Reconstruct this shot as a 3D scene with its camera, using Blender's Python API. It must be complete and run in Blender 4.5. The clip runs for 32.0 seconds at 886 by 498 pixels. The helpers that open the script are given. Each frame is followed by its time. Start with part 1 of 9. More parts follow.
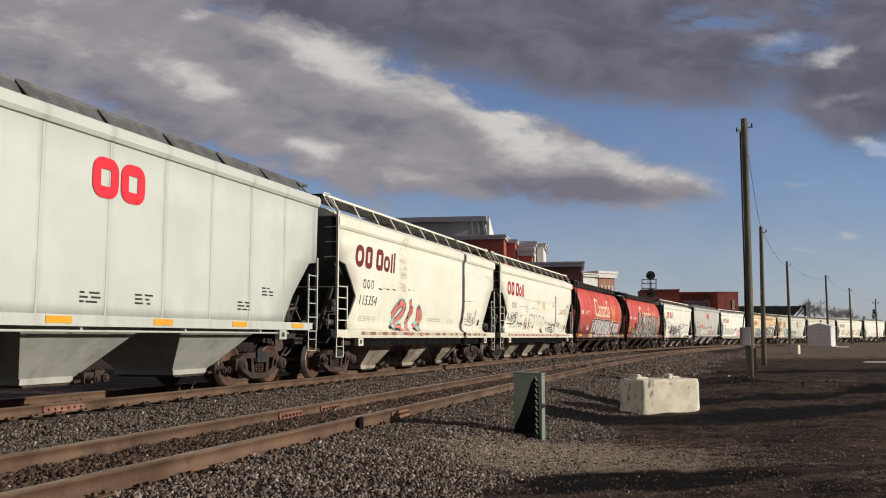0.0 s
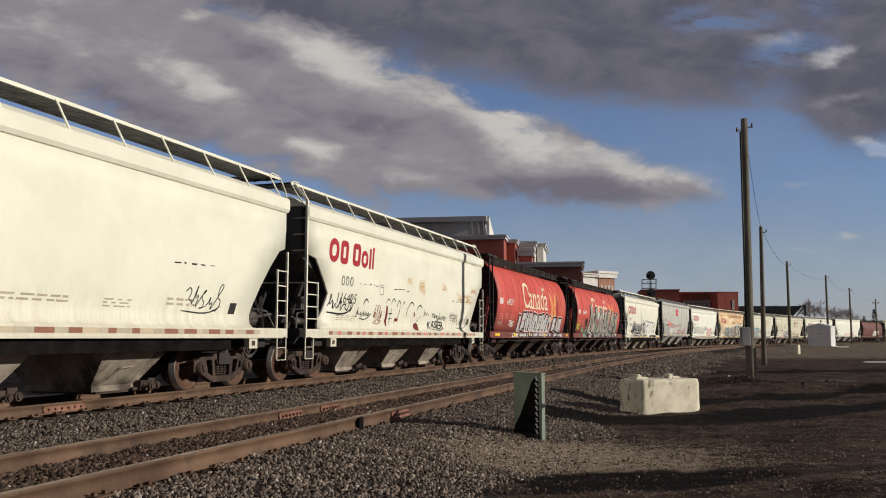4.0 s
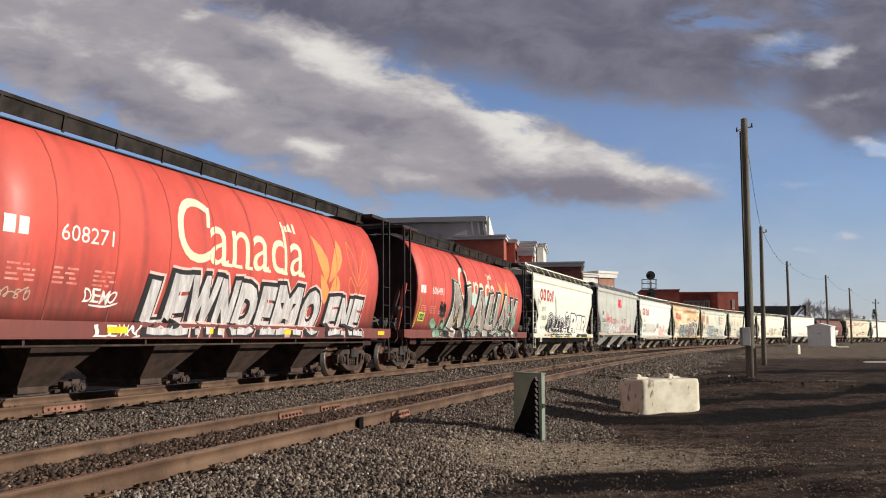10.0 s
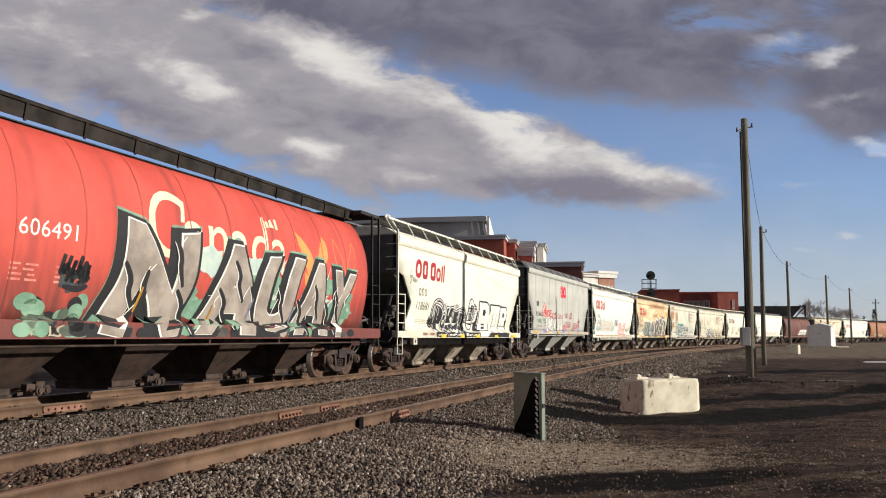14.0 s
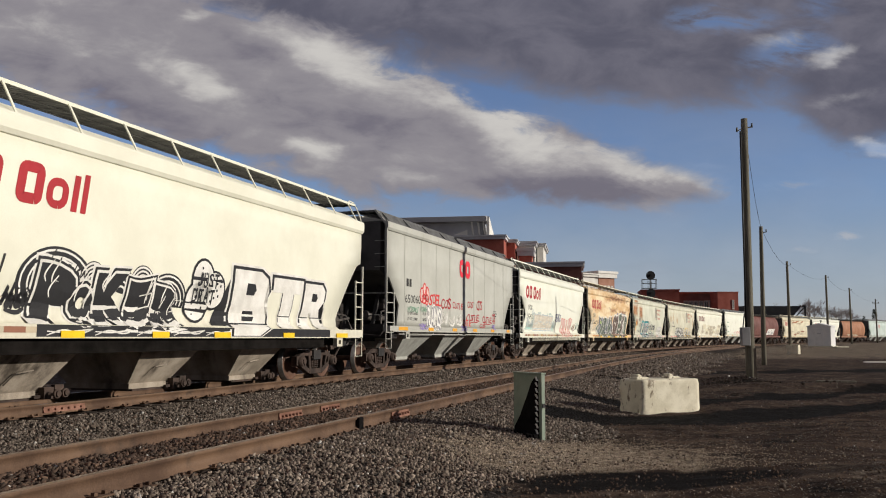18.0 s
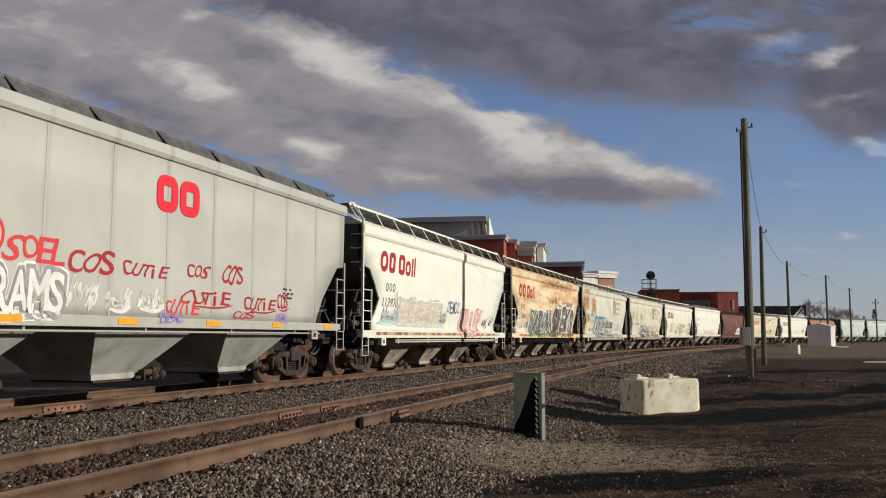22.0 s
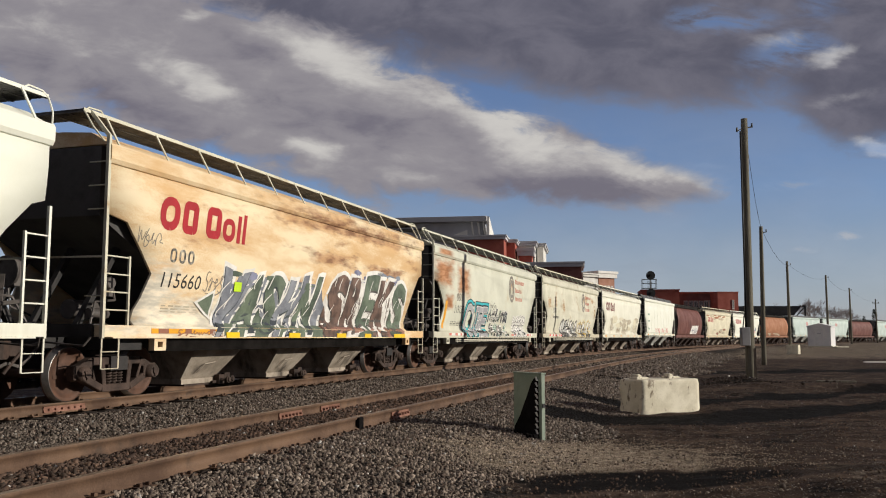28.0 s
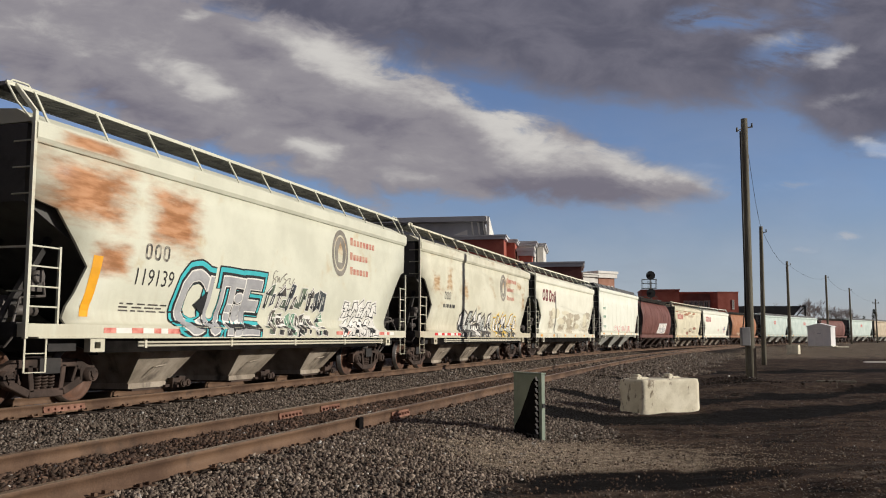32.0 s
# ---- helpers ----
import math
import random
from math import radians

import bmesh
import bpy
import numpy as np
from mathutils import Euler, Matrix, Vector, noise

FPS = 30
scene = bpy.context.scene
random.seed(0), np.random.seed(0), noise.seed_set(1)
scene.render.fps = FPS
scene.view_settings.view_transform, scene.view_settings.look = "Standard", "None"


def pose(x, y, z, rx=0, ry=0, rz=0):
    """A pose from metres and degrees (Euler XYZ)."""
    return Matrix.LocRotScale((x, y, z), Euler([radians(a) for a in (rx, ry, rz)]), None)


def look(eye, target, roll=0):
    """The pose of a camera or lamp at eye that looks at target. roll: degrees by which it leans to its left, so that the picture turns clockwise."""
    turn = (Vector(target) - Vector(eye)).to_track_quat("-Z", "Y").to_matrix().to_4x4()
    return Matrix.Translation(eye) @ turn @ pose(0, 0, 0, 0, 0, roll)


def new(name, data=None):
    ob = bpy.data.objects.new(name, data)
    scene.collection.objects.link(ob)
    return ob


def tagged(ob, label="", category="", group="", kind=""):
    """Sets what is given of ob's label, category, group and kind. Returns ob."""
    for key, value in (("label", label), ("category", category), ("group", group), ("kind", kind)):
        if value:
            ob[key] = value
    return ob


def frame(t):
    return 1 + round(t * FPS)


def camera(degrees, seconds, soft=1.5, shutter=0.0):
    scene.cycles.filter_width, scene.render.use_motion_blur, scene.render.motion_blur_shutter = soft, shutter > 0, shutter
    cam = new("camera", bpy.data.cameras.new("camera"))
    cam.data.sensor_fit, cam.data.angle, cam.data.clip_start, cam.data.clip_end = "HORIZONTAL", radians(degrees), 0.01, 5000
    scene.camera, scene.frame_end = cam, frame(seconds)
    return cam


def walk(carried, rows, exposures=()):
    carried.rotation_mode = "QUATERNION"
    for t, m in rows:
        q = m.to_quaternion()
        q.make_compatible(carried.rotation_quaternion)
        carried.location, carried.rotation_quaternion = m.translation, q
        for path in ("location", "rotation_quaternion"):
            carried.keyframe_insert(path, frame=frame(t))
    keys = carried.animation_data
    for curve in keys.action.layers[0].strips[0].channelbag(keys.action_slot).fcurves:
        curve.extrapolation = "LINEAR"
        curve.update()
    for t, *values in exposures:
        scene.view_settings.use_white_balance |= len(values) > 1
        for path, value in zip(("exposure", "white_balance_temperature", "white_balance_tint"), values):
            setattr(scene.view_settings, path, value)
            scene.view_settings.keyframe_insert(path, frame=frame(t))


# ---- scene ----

cam = camera(54.35, 32.0, soft=1.05)
EYE = 1.067            # eye height over the rail tops, which lie at z = 0
PITCH = 5.844
# the camera closes down a little while pale cars fill the picture
EXPOSURES = ((0.0, -0.19), (2.0, -0.24), (3.0, -0.34), (6.0, -0.36), (8.0, -0.14), (9.0, 0.04), (13.0, 0.15), (15.0, 0.15), (17.0, -0.15), (19.0, -0.28), (24.0, -0.28), (25.0, -0.40), (27.0, -0.30), (28.0, -0.24), (29.0, -0.20), (30.0, -0.15), (32.0, -0.20))
walk(cam, [(0.0, pose(0, 0, EYE, 90 + PITCH, 0, 0)), (32.0, pose(0, 0, EYE, 90 + PITCH, 0, 0))], exposures=EXPOSURES)

# ---- world, sun ----
SUN_AZ, SUN_EL = -11.0, 18.5     # degrees from +x, and above the horizon


class Nodes:
    """Short hand for wiring a node tree."""

    def __init__(self, tree):
        self.t = tree
        tree.nodes.clear()

    def node(self, kind, **inputs):
        n = self.t.nodes.new(kind)
        for key, value in inputs.items():
            self.put(n.inputs[key.replace("_", " ")] if not key.startswith("i") or not key[1:].isdigit() else n.inputs[int(key[1:])], value)
        return n

    def put(self, socket, value):
        if isinstance(value, bpy.types.NodeSocket):
            self.t.links.new(value, socket)
        else:
            socket.default_value = value

    def math(self, op, a, b=0.0, c=0.0, clamp=False):
        n = self.t.nodes.new("ShaderNodeMath")
        n.operation, n.use_clamp = op, clamp
        for i, value in enumerate((a, b, c)):
            self.put(n.inputs[i], value)
        return n.outputs[0]

    def ramp(self, value, lo, hi, a=0.0, b=1.0):
        n = self.t.nodes.new("ShaderNodeMapRange")
        n.interpolation_type = "SMOOTHSTEP"
        for i, x in enumerate((value, lo, hi, a, b)):
            self.put(n.inputs[i], x)
        return n.outputs[0]

    def noise(self, vector, scale, detail=4.0, rough=0.55, distortion=0.0):
        n = self.node("ShaderNodeTexNoise", Vector=vector, Scale=scale, Detail=detail, Roughness=rough, Distortion=distortion)
        return n.outputs["Fac"]

    def mix(self, fac, a, b):
        n = self.t.nodes.new("ShaderNodeMix")
        n.data_type = "RGBA"
        self.put(n.inputs[0], fac), self.put(n.inputs[6], a), self.put(n.inputs[7], b)
        return n.outputs[2]

    def mapped(self, vector, scale=(1, 1, 1), location=(0, 0, 0), rotation=(0, 0, 0)):
        n = self.node("ShaderNodeMapping", Vector=vector, Scale=scale, Location=location, Rotation=rotation)
        return n.outputs[0]


def rgb(r, g, b):
    return (r, g, b, 1.0)


world = bpy.data.worlds.new("sky")
scene.world = world
world.use_nodes = True
W = Nodes(world.node_tree)
sky = W.node("ShaderNodeTexSky")
sky.sky_type, sky.sun_disc = "NISHITA", False
sky.sun_elevation, sky.sun_rotation = radians(SUN_EL), radians(90 - SUN_AZ)
sky.air_density, sky.dust_density, sky.ozone_density = 1.0, 0.2, 5.0
way = W.node("ShaderNodeTexCoord").outputs["Generated"]
turned = W.node("ShaderNodeVectorRotate", Vector=way, Angle=radians(-PITCH))
turned.rotation_type = "X_AXIS"
sep = W.node("ShaderNodeSeparateXYZ", Vector=turned.outputs[0])
ahead = W.math("MAXIMUM", W.math("ABSOLUTE", sep.outputs[1]), 0.08)
# u to the right and v down over the sky ahead, about 1 per 33 degrees
U = W.math("ADD", W.math("MULTIPLY", W.math("DIVIDE", sep.outputs[0], ahead), 1.527), 0.784)
V = W.math("SUBTRACT", 0.441, W.math("MULTIPLY", W.math("DIVIDE", sep.outputs[2], ahead), 1.527))
P = W.node("ShaderNodeCombineXYZ", X=U, Y=V).outputs[0]
Pr = W.mapped(P, scale=(1.0, 1.9, 1.0), rotation=(0, 0, radians(-20)))
n_big = W.noise(Pr, 2.6, 6.0, 0.52, 0.25)
n_fine = W.noise(W.mapped(Pr, location=(3.1, 1.7, 0)), 8.0, 7.0, 0.58, 0.35)
n_wisp = W.noise(W.mapped(Pr, scale=(0.8, 1.5, 1.0), location=(5.2, 0.3, 0)), 15.0, 6.0, 0.62, 0.5)
wob = W.math("ADD", W.math("MULTIPLY", W.math("SUBTRACT", n_big, 0.5), 0.16), W.math("MULTIPLY", W.math("SUBTRACT", n_fine, 0.5), 0.16))
# the same place, stirred, for the billows
stir = W.node("ShaderNodeTexNoise", Vector=Pr, Scale=6.5, Detail=5.0, Roughness=0.6).outputs["Color"]
Ps = W.node("ShaderNodeVectorMath", i0=P, i1=W.mapped(stir, scale=(0.11, 0.075, 0.0), location=(-0.055, -0.0375, 0.0))).outputs[0]


def billow(u, v, ru, rv, turn, weight):
    """Soft oval of light (or, with a negative weight, of shade) in the clouds."""
    off = W.node("ShaderNodeVectorMath", i0=Ps, i1=(-u, -v, 0.0)).outputs[0]
    rot = W.node("ShaderNodeVectorRotate", Vector=off, Angle=radians(-turn))
    rot.rotation_type = "Z_AXIS"
    size = W.node("ShaderNodeVectorMath", i0=rot.outputs[0], i1=(1 / ru, 1 / rv, 0.0))
    size.operation = "MULTIPLY"
    far = W.node("ShaderNodeVectorMath", i0=size.outputs[0])
    far.operation = "LENGTH"
    return W.ramp(far.outputs["Value"], 1.5, 0.1, 0.0, weight)


def billows(rows):
    total = 0.0
    for row in rows:
        total = W.math("ADD", total, billow(*row))
    return total


# long bank of cloud that runs down to the right
upper = W.math("MULTIPLY_ADD", W.math("SUBTRACT", U, 0.65), 0.365, 0.101)
lower = W.math("SUBTRACT", 0.368, W.math("MULTIPLY", W.math("MAXIMUM", W.math("SUBTRACT", 0.62, U), 0.0), 0.34))
calm = W.math("MULTIPLY", wob, W.ramp(U, 1.30, 0.85, 0.40, 1.0))
over = W.math("ADD", W.math("SUBTRACT", V, upper), calm)
under = W.math("ADD", W.math("SUBTRACT", lower, V), calm)
bank = W.math("MULTIPLY", W.ramp(over, -0.03, 0.022), W.ramp(under, -0.025, 0.04))
bank = W.math("MULTIPLY", bank, W.ramp(W.math("ADD", U, W.math("MULTIPLY", n_wisp, 0.2)), 1.48, 1.34))
# dark deck over the top
edge = W.math("ADD", W.math("MULTIPLY", W.ramp(U, 0.30, 1.05), 0.135), W.math("MULTIPLY", W.ramp(U, 1.36, 1.50), 0.085))
edge = W.math("ADD", edge, 0.05)
deck_in = W.math("ADD", W.math("SUBTRACT", edge, V), W.math("MULTIPLY", wob, 0.9))
hole = W.math("ADD", billows(((1.27, 0.025, 0.09, 0.022, 0, 0.8), (1.40, 0.085, 0.08, 0.035, -15, 0.8), (1.45, 0.01, 0.05, 0.02, 0, 0.4))), 0.0, clamp=True)
deck = W.math("MULTIPLY", W.ramp(deck_in, -0.05, 0.06), W.math("SUBTRACT", 1.0, W.math("MULTIPLY", hole, W.ramp(n_wisp, 0.66, 0.40, 0.0, 0.9))))
# thin streaks low over the horizon, and a tail to the bank
low = W.noise(W.mapped(P, scale=(1.0, 7.0, 1.0)), 3.2, 5.0, 0.6)
puffs = W.math("MULTIPLY", billows(((1.505, 0.422, 0.035, 0.008, 5, 0.9), (1.425, 0.438, 0.03, 0.008, 0, 0.8), (1.39, 0.328, 0.07, 0.010, 0, 0.55), (1.25, 0.295, 0.03, 0.006, 0, 0.3), (1.20, 0.47, 0.10, 0.010, -8, 0.25))), W.ramp(n_wisp, 0.30, 0.55))
veil = W.math("MULTIPLY", W.ramp(low, 0.50, 0.76), W.ramp(V, 0.36, 0.43, 0.0, 0.42))
veil = W.math("MAXIMUM", veil, puffs)
sky_tint = W.node("ShaderNodeMix")
sky_tint.data_type, sky_tint.blend_type = "RGBA", "MULTIPLY"
sky_tint.inputs[0].default_value = 1.0
W.put(sky_tint.inputs[6], sky.outputs[0]), W.put(sky_tint.inputs[7], rgb(1.15, 1.0, 1.06))
sky_part = W.node("ShaderNodeBackground", Color=sky_tint.outputs[2], Strength=0.13)
haze = W.math("ADD", W.math("MULTIPLY", W.ramp(V, 0.26, 0.60), 0.50), W.math("MULTIPLY_ADD", W.ramp(n_big, 0.28, 0.70), 0.26, 0.13))
# light and shade over the bank
lights = billows(((0.57, 0.095, 0.12, 0.040, 16, 0.36), (0.70, 0.156, 0.14, 0.044, 24, 0.30), (0.90, 0.228, 0.11, 0.058, 38, 0.50), (1.13, 0.296, 0.22, 0.030, 11, 0.44), (0.345, 0.145, 0.10, 0.026, 18, 0.36), (0.555, 0.276, 0.055, 0.024, 10, 0.42), (0.345, 0.025, 0.035, 0.016, 0, 0.36), (0.72, 0.318, 0.07, 0.016, 4, 0.26), (0.13, 0.06, 0.20, 0.030, 14, 0.16)))
shades = billows(((0.60, 0.205, 0.15, 0.036, 18, -0.24), (1.02, 0.340, 0.22, 0.026, 3, -0.50), (0.76, 0.215, 0.09, 0.030, 26, -0.18), (0.30, 0.215, 0.16, 0.030, 20, -0.22), (0.08, 0.13, 0.20, 0.040, 14, -0.16), (0.45, 0.09, 0.08, 0.03, 20, -0.16)))
texture = W.math("ADD", W.math("MULTIPLY", W.math("SUBTRACT", n_fine, 0.5), 0.85), W.math("MULTIPLY", W.math("SUBTRACT", n_wisp, 0.5), 0.42))
lit = W.math("ADD", W.math("ADD", lights, shades), W.math("ADD", texture, 0.41), clamp=True)
bank_col = W.mix(W.ramp(lit, 0.0, 0.45), rgb(0.205, 0.192, 0.236), rgb(0.325, 0.305, 0.335))
bank_col = W.mix(W.ramp(lit, 0.40, 1.0), bank_col, rgb(0.70, 0.675, 0.645))
glow = billows(((1.475, 0.098, 0.050, 0.020, -22, 0.55), (1.375, 0.075, 0.06, 0.025, 0, 0.5), (1.56, 0.262, 0.05, 0.018, 12, 0.9), (1.50, 0.165, 0.09, 0.020, -14, 0.25), (0.52, 0.045, 0.06, 0.02, 10, 0.25)))
deck_lit = W.math("ADD", glow, W.math("MULTIPLY", texture, 0.8), clamp=True)
deck_col = W.mix(W.ramp(n_fine, 0.32, 0.70), rgb(0.122, 0.122, 0.166), rgb(0.192, 0.187, 0.235))
deck_col = W.mix(W.ramp(deck_lit, 0.10, 0.85), deck_col, rgb(0.62, 0.61, 0.62))
left = W.mix(W.ramp(W.math("ADD", texture, lights), -0.15, 0.45), rgb(0.19, 0.18, 0.225), rgb(0.36, 0.34, 0.375))
deck_col = W.mix(W.ramp(W.math("ADD", U, W.math("MULTIPLY", V, 0.6)), 0.46, 0.22), deck_col, left)
cloud_col = W.mix(bank, deck_col, bank_col)
cloud_col = W.mix(veil, cloud_col, rgb(0.52, 0.55, 0.61))
cover = W.math("MAXIMUM", W.math("MAXIMUM", bank, deck), veil)
cloud_col = W.mix(W.math("MULTIPLY", haze, W.math("SUBTRACT", 1.0, cover)), cloud_col, rgb(0.50, 0.57, 0.66))
cover = W.math("MAXIMUM", cover, haze)
cloud_part = W.node("ShaderNodeBackground", Color=cloud_col, Strength=1.0)
both = W.node("ShaderNodeMixShader", i0=cover, i1=sky_part.outputs[0], i2=cloud_part.outputs[0])
W.node("ShaderNodeOutputWorld", Surface=both.outputs[0])

sun = new("sun", bpy.data.lights.new("sun", "SUN"))
sun.data.energy, sun.data.angle, sun.data.color = 5.0, radians(0.55), (1.0, 0.935, 0.835)
ce = math.cos(radians(SUN_EL))
sun.matrix_world = look((ce * math.cos(radians(SUN_AZ)) * 200, ce * math.sin(radians(SUN_AZ)) * 200, math.sin(radians(SUN_EL)) * 200), (0, 0, 0))

# ---- materials ----


def surface(name, dark, light, scale=3.0, rough=0.7, metal=0.0, bump=0.15, grain=60.0, stretch=(1, 1, 1), stain=None, stain_at=(0.55, 0.75), stain_scale=1.2, stain_stretch=(1, 1, 1), lo=0.35, hi=0.65, extra=None, spec=0.4):
    """Two tones mixed by a broad noise, stains of their own shape, and a fine relief."""
    m = bpy.data.materials.new(name)
    m.use_nodes = True
    g = Nodes(m.node_tree)
    at = g.node("ShaderNodeTexCoord").outputs["Object"]
    shift = g.node("ShaderNodeObjectInfo").outputs["Random"]
    at2 = g.node("ShaderNodeVectorMath", i0=at, i1=g.node("ShaderNodeCombineXYZ", X=g.math("MULTIPLY", shift, 37.0), Y=0.0, Z=g.math("MULTIPLY", shift, 11.0)).outputs[0]).outputs[0]
    broad = g.noise(g.mapped(at2, scale=stretch), scale, 6.0, 0.6)
    fine = g.noise(at2, grain, 4.0, 0.6)
    tone = g.math("ADD", g.math("MULTIPLY", broad, 0.75), g.math("MULTIPLY", fine, 0.25))
    col = g.mix(g.ramp(tone, lo, hi), rgb(*dark), rgb(*light))
    if stain:
        s = g.noise(g.mapped(at2, scale=stain_stretch), stain_scale, 7.0, 0.65)
        col = g.mix(g.ramp(s, *stain_at), col, rgb(*stain))
    if extra:
        col = extra(g, at, col)
    b = g.node("ShaderNodeBump", Strength=bump, Distance=0.02, Height=fine)
    bsdf = g.node("ShaderNodeBsdfPrincipled", Base_Color=col, Metallic=metal, Normal=b.outputs[0])
    g.put(bsdf.inputs["Roughness"], g.ramp(broad, 0.3, 0.7, min(rough + 0.1, 1.0), max(rough - 0.08, 0.05)))
    bsdf.inputs["Specular IOR Level"].default_value = spec
    g.node("ShaderNodeOutputMaterial", Surface=bsdf.outputs[0])
    return m


def plain(name, colour, rough=0.6, metal=0.0):
    k = 0.82
    return surface(name, tuple(c * k for c in colour), colour, scale=2.5, rough=rough, metal=metal, bump=0.05, grain=90)


def spots(boxes, tone, least=0.35, ragged=2.2):
    """Rust or soot in given patches (x0, x1, z0, z1) of a side, with ragged edges."""
    def make(g, at, col):
        sp = g.node("ShaderNodeSeparateXYZ", Vector=at)
        n = g.noise(g.mapped(at, scale=(0.7, 1, 2.6)), 2.4, 7.0, 0.65)
        n2 = g.noise(g.mapped(at, scale=(0.6, 1, 2.6)), 2.6, 6.0, 0.6)
        total = None
        for x0, x1, z0, z1 in boxes:
            dx = g.math("SUBTRACT", 1.0, g.math("ABSOLUTE", g.math("DIVIDE", g.math("SUBTRACT", sp.outputs[0], (x0 + x1) / 2), (x1 - x0) / 2)))
            dz = g.math("SUBTRACT", 1.0, g.math("ABSOLUTE", g.math("DIVIDE", g.math("SUBTRACT", sp.outputs[2], (z0 + z1) / 2), (z1 - z0) / 2)))
            d = g.math("MINIMUM", dx, dz)
            d = g.math("ADD", d, g.math("MULTIPLY", g.math("SUBTRACT", n, 0.5), ragged))
            d = g.ramp(d, -0.05, 0.75)
            total = d if total is None else g.math("MAXIMUM", total, d)
        total = g.math("MULTIPLY", total, g.ramp(n2, 0.30, 0.62, least, 1.0))
        return g.mix(total, col, g.mix(g.ramp(n2, 0.35, 0.65), rgb(*(c * 1.35 for c in tone)), rgb(*(c * 0.8 for c in tone))))
    return make


def grime(height, tone, most=0.55, reach=0.5):
    """Road dust thrown up on the lower part of a side, in streaks."""
    def make(g, at, col):
        sp = g.node("ShaderNodeSeparateXYZ", Vector=at)
        n = g.noise(g.mapped(at, scale=(2.6, 1, 0.35)), 2.2, 6.0, 0.6)
        k = g.ramp(g.math("ADD", sp.outputs[2], g.math("MULTIPLY", g.math("SUBTRACT", n, 0.5), 1.6)), height + reach, height - reach)
        return g.mix(g.math("MULTIPLY", k, most), col, rgb(*tone))
    return make


def seam_bands(first, pitch, tone, most=0.35):
    """Darker tone in soft upright bands along the seams of a side."""
    def make(g, at, col):
        sp = g.node("ShaderNodeSeparateXYZ", Vector=at)
        n = g.noise(g.mapped(at, scale=(1.0, 1.0, 0.5)), 1.6, 5.0, 0.6)
        u = g.math("ADD", g.math("SUBTRACT", sp.outputs[0], first), g.math("MULTIPLY", g.math("SUBTRACT", n, 0.5), 0.12))
        d = g.math("ABSOLUTE", g.math("SUBTRACT", g.math("FRACT", g.math("ADD", g.math("DIVIDE", u, pitch), 0.5)), 0.5))
        k = g.math("MULTIPLY", g.ramp(d, 0.085, 0.0), g.ramp(n, 0.35, 0.62, 0.25, 1.0))
        return g.mix(g.math("MULTIPLY", k, most), col, rgb(*tone))
    return make


def chain(*makers):
    def make(g, at, col):
        for m in makers:
            col = m(g, at, col)
        return col
    return make


SEAM_B = -7.13
WHITE = ((0.72, 0.705, 0.58), (0.815, 0.80, 0.67))
M = {}
M["white_paint"] = surface("white_paint", *WHITE, scale=0.8, rough=0.5, bump=0.06, stain=(0.50, 0.42, 0.28), stain_at=(0.66, 0.86), stain_stretch=(0.5, 1, 1.6), extra=grime(1.4, (0.42, 0.37, 0.28), 0.5))
M["white_clean"] = surface("white_clean", (0.78, 0.785, 0.67), (0.84, 0.845, 0.735), scale=0.8, rough=0.45, bump=0.05, extra=grime(1.3, (0.45, 0.40, 0.30), 0.4))
M["cream_paint"] = surface("cream_paint", (0.60, 0.55, 0.40), (0.74, 0.69, 0.52), scale=0.9, rough=0.55, bump=0.06, stain=(0.42, 0.27, 0.13), stain_at=(0.60, 0.82), stain_stretch=(0.8, 1, 1.2), extra=grime(1.5, (0.38, 0.31, 0.2), 0.5))
M["grey_paint"] = surface("grey_paint", (0.50, 0.525, 0.475), (0.57, 0.595, 0.54), scale=0.7, rough=0.5, bump=0.05, extra=chain(seam_bands(-6.15, 1.52, (0.30, 0.31, 0.27), 0.5), grime(1.4, (0.33, 0.31, 0.27), 0.35)))
M["grey_dusty"] = surface("grey_dusty", (0.43, 0.43, 0.385), (0.50, 0.50, 0.45), scale=0.7, rough=0.6, bump=0.05, extra=chain(seam_bands(-6.15, 1.52, (0.26, 0.255, 0.22), 0.5), grime(1.5, (0.30, 0.285, 0.25), 0.45)))
M["pale_green_paint"] = surface("pale_green_paint", (0.47, 0.56, 0.52), (0.58, 0.66, 0.61), scale=0.7, rough=0.5, bump=0.05, extra=grime(1.4, (0.4, 0.38, 0.33), 0.4))
M["tan_paint"] = surface("tan_paint", (0.45, 0.37, 0.26), (0.58, 0.49, 0.35), scale=0.9, rough=0.6, bump=0.05, stain=(0.33, 0.2, 0.1), stain_at=(0.55, 0.8))
M["rusty_orange"] = surface("rusty_orange", (0.62, 0.40, 0.195), (0.80, 0.67, 0.45), scale=0.8, rough=0.65, bump=0.1, stretch=(0.5, 1, 1.6), lo=0.40, hi=0.60, stain=(0.30, 0.14, 0.065), stain_at=(0.55, 0.74), stain_scale=1.3, stain_stretch=(0.35, 1, 1.6),
    extra=chain(spots([(-8.0, -5.4, 0.9, 2.7), (-7.4, -3.4, 0.9, 1.9)], (0.62, 0.57, 0.46), 0.7), spots([(-3.2, 7.9, 3.7, 4.3), (-1.0, 2.5, 2.9, 3.3), (3.0, 6.5, 2.8, 3.2)], (0.27, 0.135, 0.07))))
